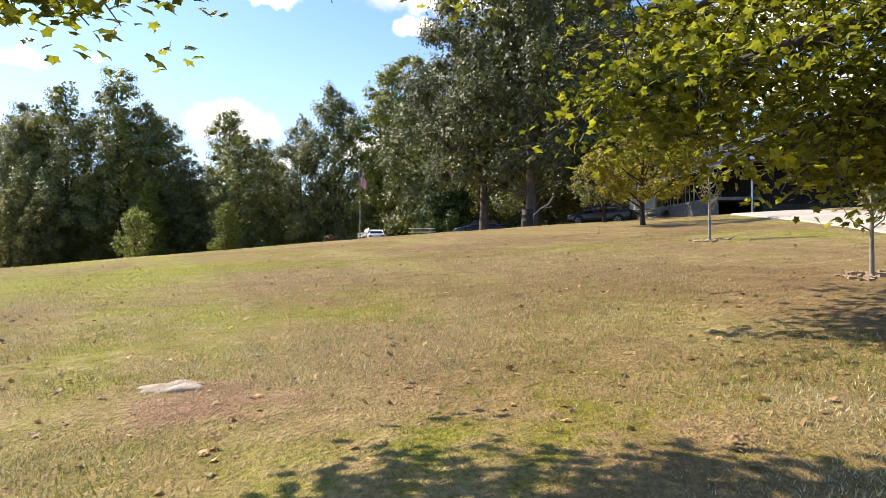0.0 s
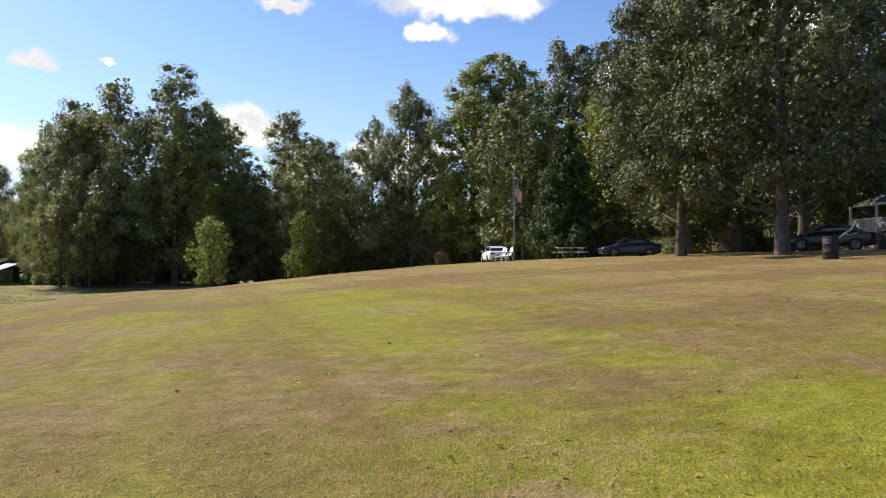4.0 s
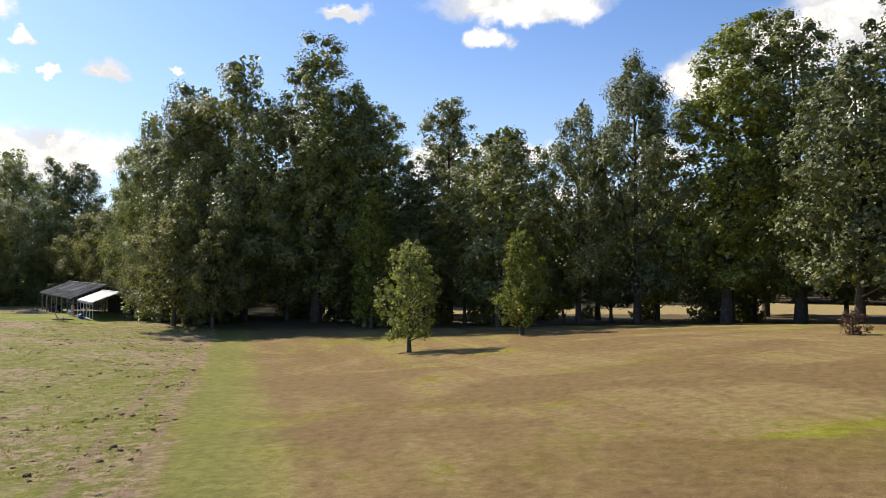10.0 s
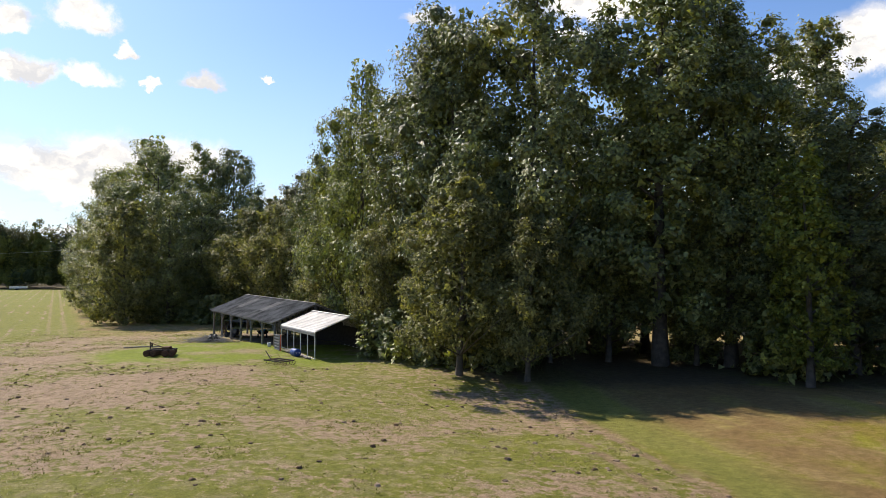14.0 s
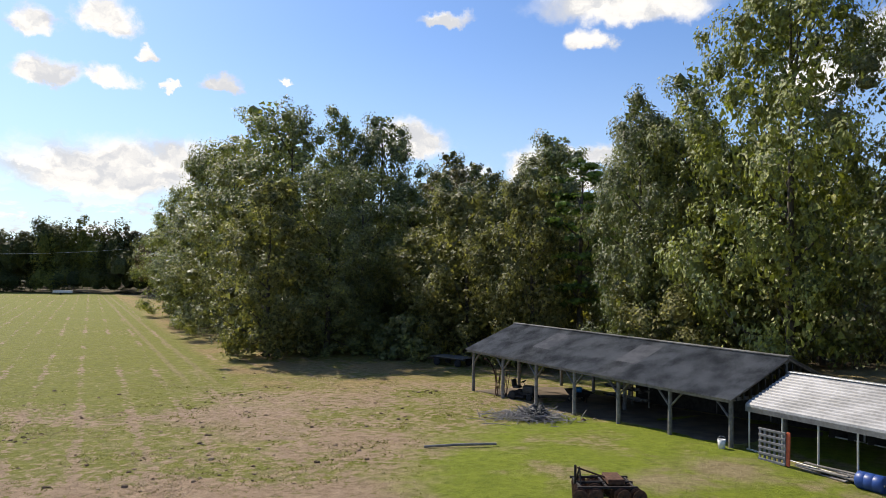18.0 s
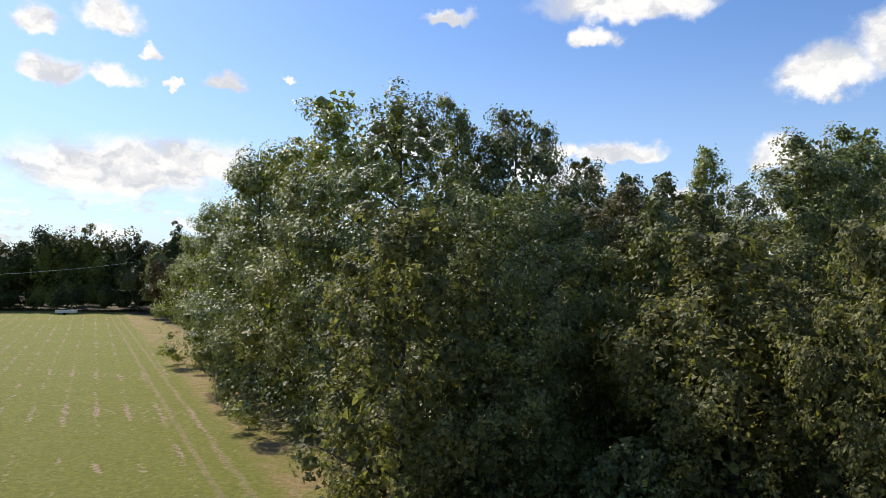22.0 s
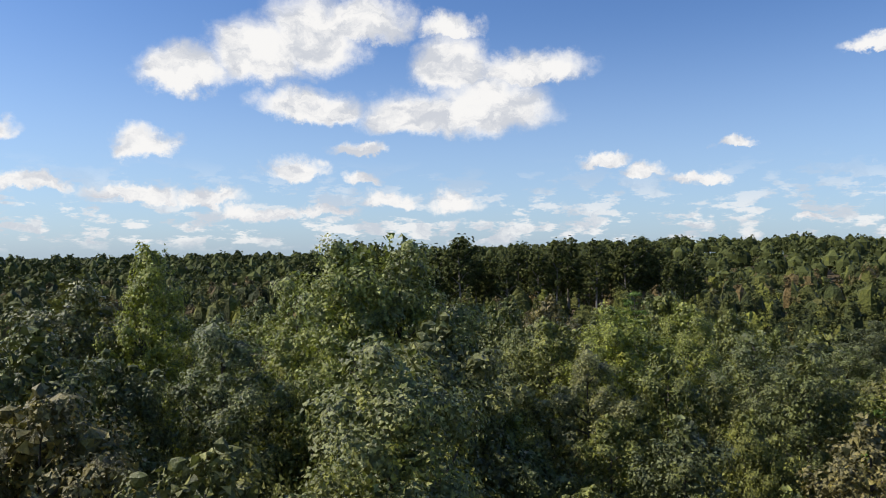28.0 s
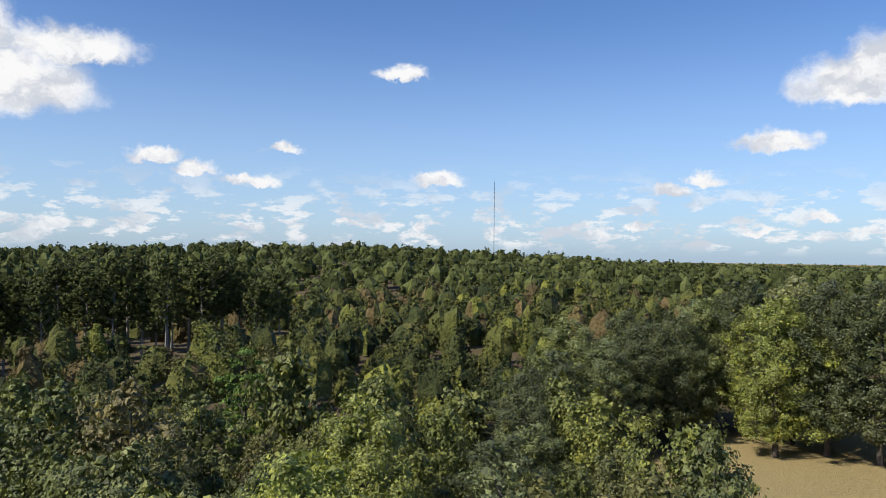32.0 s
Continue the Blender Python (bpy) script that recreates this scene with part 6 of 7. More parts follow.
def barn():
    L, W, EZ, RZ = 18.95, 7.1, 1.06, 2.42
    root = thing("pole_barn", "open-sided pole barn with lichened grey corrugated roof", "barn")
    half = W / 2
    for side_, (v0, v1) in (("front", (-0.25, half)), ("back", (W + 0.25, half))):
        z0 = EZ - 0.10
        cuts = [-0.35, 4.55, 5.95, 11.2, 12.6, L + 0.1] if side_ == "front" else [-0.35, 6.0, 12.5, L + 0.1]
        for k, (a, b) in enumerate(zip(cuts, cuts[1:])):
            pale = side_ == "front" and k in (1, 3)
            if pale:
                corrugated("roof_sheet", a, b, v0, z0, v0 + (v1 - v0) * 0.38, z0 + (RZ - z0) * 0.38, roof_grey, root)
                corrugated("light_panel", a, b, v0 + (v1 - v0) * 0.38 , z0 + (RZ - z0) * 0.38, v0 + (v1 - v0) * 0.86, z0 + (RZ - z0) * 0.86, panel_pale, root, label="paler translucent roof panel")
                corrugated("roof_sheet", a, b, v0 + (v1 - v0) * 0.86, z0 + (RZ - z0) * 0.86, v1, RZ, roof_grey, root)
            else:
                corrugated("roof_sheet", a, b, v0, z0, v1, RZ, roof_grey, root)
    part("ridge_cap", beam(barn_place(-0.35, half, RZ + 0.03), barn_place(L + 0.1, half, RZ + 0.03), 0.06, 0.28, 0.01), roof_grey, root)
    for v in (0.0, W):
        part("fascia", beam(barn_place(-0.3, v - 0.12 * (1 if v == 0 else -1), EZ - 0.17), barn_place(L + 0.05, v - 0.12 * (1 if v == 0 else -1), EZ - 0.17), 0.16, 0.05), grey_wood, root)
    part("ridge_beam", beam(barn_place(-0.2, half, RZ - 0.16), barn_place(L, half, RZ - 0.16), 0.2, 0.06), grey_wood, root)
    for k in range(14):
        u = 0.05 + (L - 0.1) * k / 13
        for v0 in (0.0, W):
            part("rafter", beam(barn_place(u, v0, EZ - 0.12), barn_place(u, half, RZ - 0.09), 0.05, 0.13, 0.0), grey_wood, root)
    for k in range(7):
        u = 0.15 + (L - 0.3) * k / 6
        for v in (0.08, half, W - 0.08):
            if v == half and k in (1, 2, 4, 5):
                continue
            low = barn_ground(u, v)
            high = EZ - 0.2 if v != half else RZ - 0.2
            part("post", rod(barn_place(u, v, low - 0.3), barn_place(u, v, high), 0.105, 9, 0.09), grey_wood, root)
            if v != half:
                for s in (-1, 1):
                    if 0 <= u + s * 0.75 <= L:
                        part("brace", beam(barn_place(u, v, high - 0.75), barn_place(u + s * 0.72, v, high - 0.02), 0.05, 0.10), grey_wood, root)
        part("tie_beam", beam(barn_place(u, 0, EZ - 0.15), barn_place(u, W, EZ - 0.15), 0.14, 0.05), grey_wood, root)
    # boarded gable end over the carport
    for k in range(16):
        bm = bmesh.new()
        v = W * (k + 0.5) / 16
        top_ = EZ - 0.1 + (RZ - EZ) * (1 - abs(v - half) / half) - 0.08
        beam_into(bm, barn_place(L - 0.05, v, EZ - 0.15), barn_place(L - 0.05, v, max(top_, EZ - 0.05)), 0.03, W / 16 - 0.01, 0.0)
        part("gable_board", bm, dark_wood, root)
    # rear wall of boards along part of the back
    for k in range(46):
        u = 7.0 + 11.9 * (k + 0.5) / 46
        part("back_board", beam(barn_place(u, W - 0.2, barn_ground(u, W)), barn_place(u, W - 0.2, EZ - 0.2), 0.245, 0.025, 0.0), dark_wood, root)


barn()


def ribbed(name, u0, u1, v0, z0, v1, z1, mat_, parent):
    """A carport roof half: ribs run along its length, and the eave rolls down."""
    way = 1 if v1 > v0 else -1
    line = [(v0 + 0.0, z0 - 0.30), (v0 + 0.0, z0 - 0.12), (v0 + 0.02 * way, z0 - 0.03), (v0 + 0.08 * way, z0 + 0.02)]
    n = 13
    for k in range(n):
        for f, lift in ((0.08, 0.0), (0.55, 0.0), (0.68, 0.028), (0.88, 0.028)):
            w = (k + f) / n
            line.append((v0 + 0.08 * way + (v1 - v0 - 0.08 * way) * w, z0 + 0.02 + (z1 - z0 - 0.02) * w + lift))
    line.append((v1, z1))
    cuts = np.linspace(u0, u1, 9)
    verts = [barn_place(u, v, z - low) for low in (0.0, 0.01) for u in cuts for v, z in line]
    m, half_ = len(line), len(line) * len(cuts)
    faces = []
    for j in range(len(cuts) - 1):
        for i in range(m - 1):
            a = j * m + i
            faces += [(a, a + 1, a + m + 1, a + m), (half_ + a, half_ + a + m, half_ + a + m + 1, half_ + a + 1)]
    for j in (0, len(cuts) - 1):
        faces += [(j * m + i, half_ + j * m + i, half_ + j * m + i + 1, j * m + i + 1) for i in range(m - 1)]
    return part(name, raw_mesh(name, verts, faces), mat_, parent)


def carport():
    u0, u1, v0, W, EZ, RZ = 19.25, 26.6, 0.35, 5.6, 0.84, 1.86
    root = thing("carport", "white galvanised steel carport with rolled eaves beside the barn", "carport")
    half = v0 + W / 2
    for a, b in ((v0, half), (v0 + W, half)):
        ribbed("roof_sheet", u0, u1, a, EZ, b, RZ, carport_steel, root)
    part("ridge_cap", beam(barn_place(u0, half, RZ + 0.02), barn_place(u1, half, RZ + 0.02), 0.04, 0.3, 0.01), galvanised, root)
    for k in range(6):
        u = u0 + 0.12 + (u1 - u0 - 0.24) * k / 5
        for v in (v0 + 0.08, v0 + W - 0.08):
            part("post", beam(barn_place(u, v, barn_ground(u, v) - 0.05), barn_place(u, v, EZ - 0.05), 0.06, 0.06, 0.006), galvanised, root)
        for a in (v0 + 0.08, v0 + W - 0.08):
            part("roof_bow", beam(barn_place(u, a, EZ - 0.05), barn_place(u, half, RZ - 0.06), 0.05, 0.05, 0.0), galvanised, root)
    for v in (v0 + 0.08, v0 + W - 0.08):
        part("base_rail", beam(barn_place(u0, v, barn_ground(u0, v) + 0.04), barn_place(u1, v, barn_ground(u1, v) + 0.04), 0.06, 0.06, 0.006), galvanised, root)
    part("gable_trim", beam(barn_place(u1 - 0.03, v0, EZ - 0.06), barn_place(u1 - 0.03, half, RZ - 0.04), 0.04, 0.12, 0.0), galvanised, root)
    part("gable_trim", beam(barn_place(u1 - 0.03, v0 + W, EZ - 0.06), barn_place(u1 - 0.03, half, RZ - 0.04), 0.04, 0.12, 0.0), galvanised, root)
    # sheets added across the back only to block light and keep the inside dark
    for k in range(9):
        u = u0 + (u1 - u0) * (k + 0.5) / 9
        part("back_sheet", beam(barn_place(u, v0 + W + 0.02, barn_ground(u, v0 + W)), barn_place(u, v0 + W + 0.02, EZ - 0.28), (u1 - u0) / 9 - 0.004, 0.02, 0.0), dark_wood, root)


carport()


def disc_plough(x, y, turn, name, label, kind_):
    """A drawn farm implement: frame, gangs of discs or tines, and a hitch."""
    root = thing(name, label, "farm implement", on_ground(x, y), turn, "rusty farm implements on the grass")
    low = 0.46 if kind_ == "disc" else 0.30
    for s in (-0.55, 0.0, 0.55):
        part("frame_bar", beam((-0.9, s, low), (0.9, s, low), 0.07, 0.07), dark_iron, root)
    for q in (-0.8, 0.0, 0.8):
        part("cross_bar", beam((q, -0.6, low - 0.02), (q, 0.6, low - 0.02), 0.07, 0.07), dark_iron, root)
    if kind_ == "disc":
        for q in (-0.72, -0.26, 0.26, 0.72):
            lean = 0.16 if q < 0 else -0.16
            part("axle", rod((q - lean, -0.82, 0.24), (q + lean, 0.82, 0.24), 0.03, 8), dark_iron, root)
            for k in range(8):
                w = -0.80 + 0.228 * k
                part("disc", lathe([(0.0, -0.045), (0.12, -0.03), (0.23, 0.02), (0.225, 0.03), (0.0, -0.03)], pose(q + lean * w / 0.82, w, 0.24, 90, 0, -11 if q < 0 else 11), 18), rust, root)
            for e in (-0.55, 0.55):
                part("hanger", beam((q, e, 0.24), (q, e, low), 0.05, 0.05), dark_iron, root)
        for e in (-0.3, 0.3):
            part("mast_bar", beam((-0.75, e, low), (-0.72, 0.0, 0.92), 0.06, 0.04), dark_iron, root)
        part("mast", beam((-0.85, 0, low), (-0.85, 0, 0.98), 0.07, 0.07), dark_iron, root)
        part("stay", beam((-0.8, 0, 0.9), (0.4, 0, low + 0.03), 0.05, 0.04), rust, root)
        part("weight_box", box((0.5, 0.8, 0.16), pose(0.3, 0, low + 0.11), 0.02), rust, root)
    else:
        for k in range(15):
            w = -0.56 + 0.08 * k
            q = (-0.8, 0.0, 0.8)[k % 3]
            part("tine", bent([(q, w, low), (q + 0.16, w, low + 0.06), (q + 0.24, w, 0.2), (q + 0.14, w, 0.06), (q + 0.02, w, 0.0)], 0.022), rust, root)
        part("tongue", beam((-0.85, 0, low), (-1.55, 0.1, 0.80), 0.06, 0.06), dark_iron, root)
        for e in (-0.35, 0.3):
            part("lever", beam((-0.1, e, low), (-0.45, e, 0.62), 0.035, 0.03), rust, root)


disc_plough(-80.5, 111.6, 12, "disc_harrow", "rusty black disc harrow resting on the grass", "disc")
disc_plough(-71.3, 110.3, -30, "spring_harrow", "rusty spring-tine harrow with a raised drawbar on grass", "tine")


def drum_lying(x, y, turn):
    root = thing("plastic_drum", "blue plastic drum lying on its side by the carport", "drum", on_ground(x, y, 0.29), turn)
    part("shell", lathe([(0.0, -0.45), (0.24, -0.45), (0.285, -0.41), (0.285, -0.16), (0.279, -0.15), (0.279, -0.13), (0.285, -0.12), (0.285, 0.12), (0.279, 0.13), (0.279, 0.15), (0.285, 0.16), (0.285, 0.41), (0.24, 0.45), (0.0, 0.45)], pose(0, 0, 0, 90), 24), blue_plastic, root)
    part("bung", lathe([(0.0, 0.44), (0.05, 0.45), (0.05, 0.475), (0.0, 0.475)], pose(0.12, 0, 0.0, 90), 10), white_paint, root)
    part("bung", lathe([(0.0, 0.44), (0.03, 0.45), (0.03, 0.47), (0.0, 0.47)], pose(-0.12, 0, 0.0, 90), 10), white_paint, root)


drum_lying(-71.8, 114.9, 42)


def lattice_pallet():
    p = barn_place(21.0, -0.5, 0)
    root = thing("plastic_pallet", "grey lattice pallet with an orange edge leaning on a post", "pallet", (p.x, p.y, ground_z(p.x, p.y)), -49)
    for k in range(6):
        part("slat", beam((-0.55, 0.02 * k / 5, 0.06 + 0.22 * k), (0.55, 0.02 * k / 5, 0.06 + 0.22 * k), 0.09, 0.05), grey_plastic, root)
    for k in range(6):
        part("rib", beam((-0.5 + 0.2 * k, 0.03, 0.03), (-0.5 + 0.2 * k, 0.05, 1.20), 0.05, 0.09), grey_plastic, root)
    part("orange_edge", beam((0.62, 0.05, 0.02), (0.62, 0.08, 1.22), 0.06, 0.14), orange_paint, root, "faded orange edge board")
    q = barn_place(18.7, -0.35, 0)
    pail = thing("bucket", "white plastic bucket standing by the barn post", "bucket", (q.x, q.y, ground_z(q.x, q.y)))
    part("pail", lathe([(0.13, 0), (0.155, 0.36), (0.145, 0.36), (0.12, 0.02), (0.0, 0.02)], sides=18), white_paint, pail)
    part("bail", bent([(0.15 * math.cos(a), 0.02, 0.36 + 0.13 * math.sin(a)) for a in [math.pi * k / 8 for k in range(9)]], 0.006, 5), alloy, pail)


lattice_pallet()


def planks(u, v, n, length, label, turn=0.0):
    p = barn_place(u, v, 0)
    root = thing("plank_pile", label, "planks", (p.x, p.y, ground_z(p.x, p.y)), math.degrees(math.atan2(RUN.y, RUN.x)) + turn)
    for k in range(n):
        part("plank", box((length * random.uniform(0.75, 1.1), 0.16, 0.04), pose(random.uniform(-0.2, 0.2), random.uniform(-0.25, 0.25), 0.03 + 0.045 * k, 0, 0, random.uniform(-9, 9)), 0.004), grey_wood if k % 3 else bark_pale, root)


random.seed(4)
planks(22.9, -0.1, 6, 2.2, "grey boards piled along the carport's open side")
planks(25.3, 0.1, 3, 1.9, "pale boards lying at the carport's edge")
planks(9.6, -1.6, 3, 2.2, "pale boards beside the heap in front of the barn")


def heap():
    p = barn_place(9.6, -2.7, 0)
    root = thing("scrap_heap", "heap of grey brush with a crumpled black tarpaulin on top", "heap", (p.x, p.y, ground_z(p.x, p.y)))
    rng = np.random.default_rng(8)
    bm = bmesh.new()
    bmesh.ops.create_icosphere(bm, subdivisions=4, radius=1.0)
    for v in bm.verts:
        n = noise.noise(v.co * 2.1) * 0.3 + noise.noise(v.co * 6) * 0.12
        v.co = Vector((v.co.x * 0.62, v.co.y * 0.5, max(-0.1, v.co.z * 0.42))) * (1 + n) + Vector((0.15, 0.1, 0.28))
    part("tarpaulin", bm, black_sheet, root)
    v_, f_ = [], []
    tubes_ = []
    for k in range(420):
        a, r = rng.uniform(0, 2 * math.pi), abs(rng.normal(0, 0.70))
        c = np.array([r * math.cos(a) * 1.6, r * math.sin(a) * 0.9, rng.uniform(0.02, max(0.08, 0.55 - 0.3 * r))])
        d = np.array([rng.normal(), rng.normal(), rng.normal() * 0.3])
        d *= rng.uniform(0.3, 0.8) / np.linalg.norm(d)
        tubes_.append(tube([c - d, c + (0, 0, 0.05), c + d], [0.017, 0.015, 0.008], 4))
    part("brush", limbs(tubes_, "brush"), grey_heap, root)


heap()


def hoops():
    p = barn_place(1.2, 0.5, 0)
    root = thing("bent_hoops", "curved steel hoops leaning under the barn's corner", "hoops", (p.x, p.y, ground_z(p.x, p.y)), -49)
    for k in range(4):
        path = [(-0.9 + 1.7 * (1 - math.cos(a)) * 0.8 + 0.14 * k, 0.1 * k, 1.95 * math.sin(a)) for a in [math.pi / 2 * q / 10 for q in range(11)]]
        part("hoop", bent([(-x_, y_, z_) for x_, y_, z_ in path], 0.022), rust, root)
    for k in range(4):
        part("rung", beam((0.75 - 0.35 * k, -0.02, 0.35 + 0.38 * k), (0.75 - 0.35 * k, 0.42, 0.35 + 0.38 * k), 0.025, 0.025), rust, root)
    q = barn_place(2.7, 0.3, 0)
    rods = thing("steel_rods", "bundle of rusty rods and pipes leaning on the barn post", "rods", (q.x, q.y, ground_z(q.x, q.y)))
    rng = random.Random(3)
    for k in range(12):
        a = Vector((rng.uniform(-0.35, 0.35), rng.uniform(-0.3, 0.3), 0))
        part("rod", rod(a, a + Vector((rng.uniform(-0.3, 0.3), rng.uniform(-0.3, 0.3), rng.uniform(0.9, 1.7))), 0.02, 6), rust, rods)


hoops()


def cart():
    p = barn_place(6.2, 3.2, 0)
    root = thing("garden_cart", "dark steel garden cart holding a bright blue tub", "cart", (p.x, p.y, ground_z(p.x, p.y)), -60)
    tray = loft([[Vector((x_, y_, z)) for x_, y_ in ((-w, -d), (w, -d), (w, d), (-w, d))] for z, w, d in ((0.38, 0.55, 0.32), (0.68, 0.75, 0.48), (0.69, 0.72, 0.45), (0.42, 0.52, 0.30))], False)
    part("tray", tray, dark_iron, root)
    for s in (-1, 1):
        w = part("wheel", lathe([(0.10, -0.05), (0.19, -0.05), (0.21, 0), (0.19, 0.05), (0.10, 0.05)], pose(-0.2, s * 0.42, 0.21, 90), 16), rubber, root)
        part("hub", lathe([(0.0, -0.06), (0.10, -0.04), (0.10, 0.04), (0.0, 0.06)], pose(-0.2, s * 0.42, 0.21, 90), 12), alloy, w)
        part("handle", rod((0.6, s * 0.25, 0.55), (1.4, s * 0.22, 0.75), 0.022, 7), dark_iron, root)
        part("leg", beam((0.45, s * 0.28, 0), (0.45, s * 0.28, 0.42), 0.04, 0.04), dark_iron, root)
    tub = thing("tub", "bright blue plastic tub resting in the garden cart", "tub", (p.x, p.y, ground_z(p.x, p.y) + 0.43))
    part("shell", lathe([(0.19, 0), (0.24, 0.40), (0.225, 0.40), (0.18, 0.02), (0.0, 0.02)], sides=18), bright_blue, tub)


cart()


def mower():
    p = barn_place(4.1, 0.9, 0)
    root = thing("riding_mower", "old black riding mower parked under the barn", "mower", (p.x, p.y, ground_z(p.x, p.y)), -30)
    part("hood", box((0.75, 0.48, 0.42), pose(0.45, 0, 0.62), 0.07), black_sheet, root)
    part("chassis", box((1.4, 0.5, 0.16), pose(0.05, 0, 0.36), 0.03), dark_iron, root)
    part("deck", box((0.7, 0.95, 0.14), pose(-0.05, 0, 0.2), 0.05), dark_iron, root)
    part("seat", box((0.42, 0.46, 0.12), pose(-0.4, 0, 0.68), 0.04), black_sheet, root)
    part("seat_back", box((0.12, 0.46, 0.42), pose(-0.62, 0, 0.9, 0, -10), 0.05), black_sheet, root)
    part("steering_wheel", lathe([(0.17, -0.015), (0.19, 0), (0.17, 0.015), (0.16, 0)], pose(0.02, 0, 1.02, 0, -30), 18), rubber, root)
    part("steering_column", rod((0.15, 0, 0.75), (0.03, 0, 1.0), 0.02, 7), dark_iron, root)
    for s in (-1, 1):
        part("rear_wheel", lathe([(0.12, -0.1), (0.24, -0.1), (0.26, 0), (0.24, 0.1), (0.12, 0.1)], pose(-0.45, s * 0.4, 0.26, 90), 18), rubber, root)
        part("front_wheel", lathe([(0.08, -0.07), (0.16, -0.07), (0.18, 0), (0.16, 0.07), (0.08, 0.07)], pose(0.65, s * 0.38, 0.18, 90), 16), rubber, root)


mower()


def lumber_rack():
    p = barn_place(8.3, 4.8, 0)
    root = thing("lumber_rack", "dark rack stacked with old timber inside the barn", "rack", (p.x, p.y, ground_z(p.x, p.y)), -49)
    for q in (-1.2, 0, 1.2):
        part("upright", beam((q, 0.5, 0), (q, 0.5, 1.7), 0.08, 0.08), grey_wood, root)
        for z in (0.4, 0.9, 1.4):
            part("arm", beam((q, 0.5, z), (q, -0.3, z), 0.06, 0.06), grey_wood, root)
    rng = random.Random(6)
    for z in (0.45, 0.95, 1.45):
        for k in range(7):
            part("board", box((rng.uniform(2.2, 3.4), 0.10, 0.05), pose(rng.uniform(-0.2, 0.2), -0.25 + 0.11 * k, z + 0.02 + 0.03 * (k % 2)), 0.0), grey_wood if k % 2 else dark_wood, root)


lumber_rack()


def hay_wagon():
    x, y = -91.0, 148.4
    root = thing("farm_wagon", "low grey flatbed wagon standing in the trees' shade", "wagon", on_ground(x, y), 150)
    for k in range(8):
        part("bed_plank", box((3.4, 0.20, 0.05), pose(0, -0.74 + 0.21 * k, 0.72), 0.004), grey_wood, root)
    for s in (-1, 1):
        part("sill", beam((-1.7, s * 0.5, 0.62), (1.7, s * 0.5, 0.62), 0.14, 0.08), dark_wood, root)
        for q in (-1.1, 1.1):
            part("wheel", lathe([(0.12, -0.09), (0.30, -0.09), (0.33, 0), (0.30, 0.09), (0.12, 0.09)], pose(q, s * 0.72, 0.33, 90), 18), rubber, root)
    part("drawbar", beam((1.7, 0, 0.5), (2.9, 0.1, 0.35), 0.09, 0.07), rust, root)


hay_wagon()


def fallen_log():
    a, b = Vector(on_ground(-87.2, 117.5, 0.08)), Vector(on_ground(-84.4, 118.3, 0.07))
    root = thing("log", "thin bleached log lying on the grass", "log", tuple(a))
    part("stem", bent([(0, 0, 0), tuple((b - a) * 0.5 + Vector((0, 0, 0.03))), tuple(b - a)], 0.055, 8), bark_pale, root)


fallen_log()


def yard_floor():
    n, rows = 24, []
    bm = bmesh.new()
    for i in range(n + 1):
        u = -0.2 + 19.3 * i / n
        row = []
        for j in range(9):
            v = 0.15 + 0.35 * noise.noise((u * 0.7, 5.0, 1.0)) * (j == 0) + 6.9 * j / 8
            p = barn_place(u, v, 0)
            row.append(bm.verts.new((p.x, p.y, ground_z(p.x, p.y) - 0.03 + 0.055 * (0 < i < n and 0 < j < 8))))
        rows.append(row)
    for a, b in zip(rows, rows[1:]):
        for j in range(8):
            bm.faces.new((a[j], a[j + 1], b[j + 1], b[j]))
    bmesh.ops.recalc_face_normals(bm, faces=bm.faces)
    ob = part("barn_floor", bm, trodden, None)
    tagged(ob, "bare trodden earth floor under the pole barn", "floor", kind="structure")


yard_floor()

# ---- the near end of the lawn: maple, saplings, fallen leaves, grass ----
def lobed(rng, size):
    """Outline of a maple or oak leaf, flat."""
    pts = []
    for k in range(10):
        a = 2 * math.pi * k / 10
        r = size * (0.52 if k % 2 == 0 else 0.33) * rng.uniform(0.85, 1.15)
        pts.append((r * math.cos(a), r * math.sin(a) * 0.9, 0))
    return np.array(pts)


def leaf_fan(places, ups, size, seed, name, mat_):
    """Lobed leaves, each a fan of triangles about its middle with drooping tips."""
    rng = np.random.default_rng(seed)
    verts, faces = [], []
    for p, n in zip(places, ups):
        n = n / np.linalg.norm(n)
        u = np.cross(n, rng.standard_normal(3))
        u /= np.linalg.norm(u)
        v = np.cross(n, u)
        s = size * rng.uniform(0.7, 1.3)
        out = lobed(rng, s)
        b = len(verts)
        verts.append(p)
        for q in out:
            verts.append(p + u * q[0] + v * q[1] - n * (0.25 * np.hypot(q[0], q[1])) * rng.uniform(0.2, 1.4))
        faces += [(b, b + 1 + k, b + 1 + (k + 1) % 10) for k in range(10)]
    return raw_mesh(name, verts, faces, mat_)


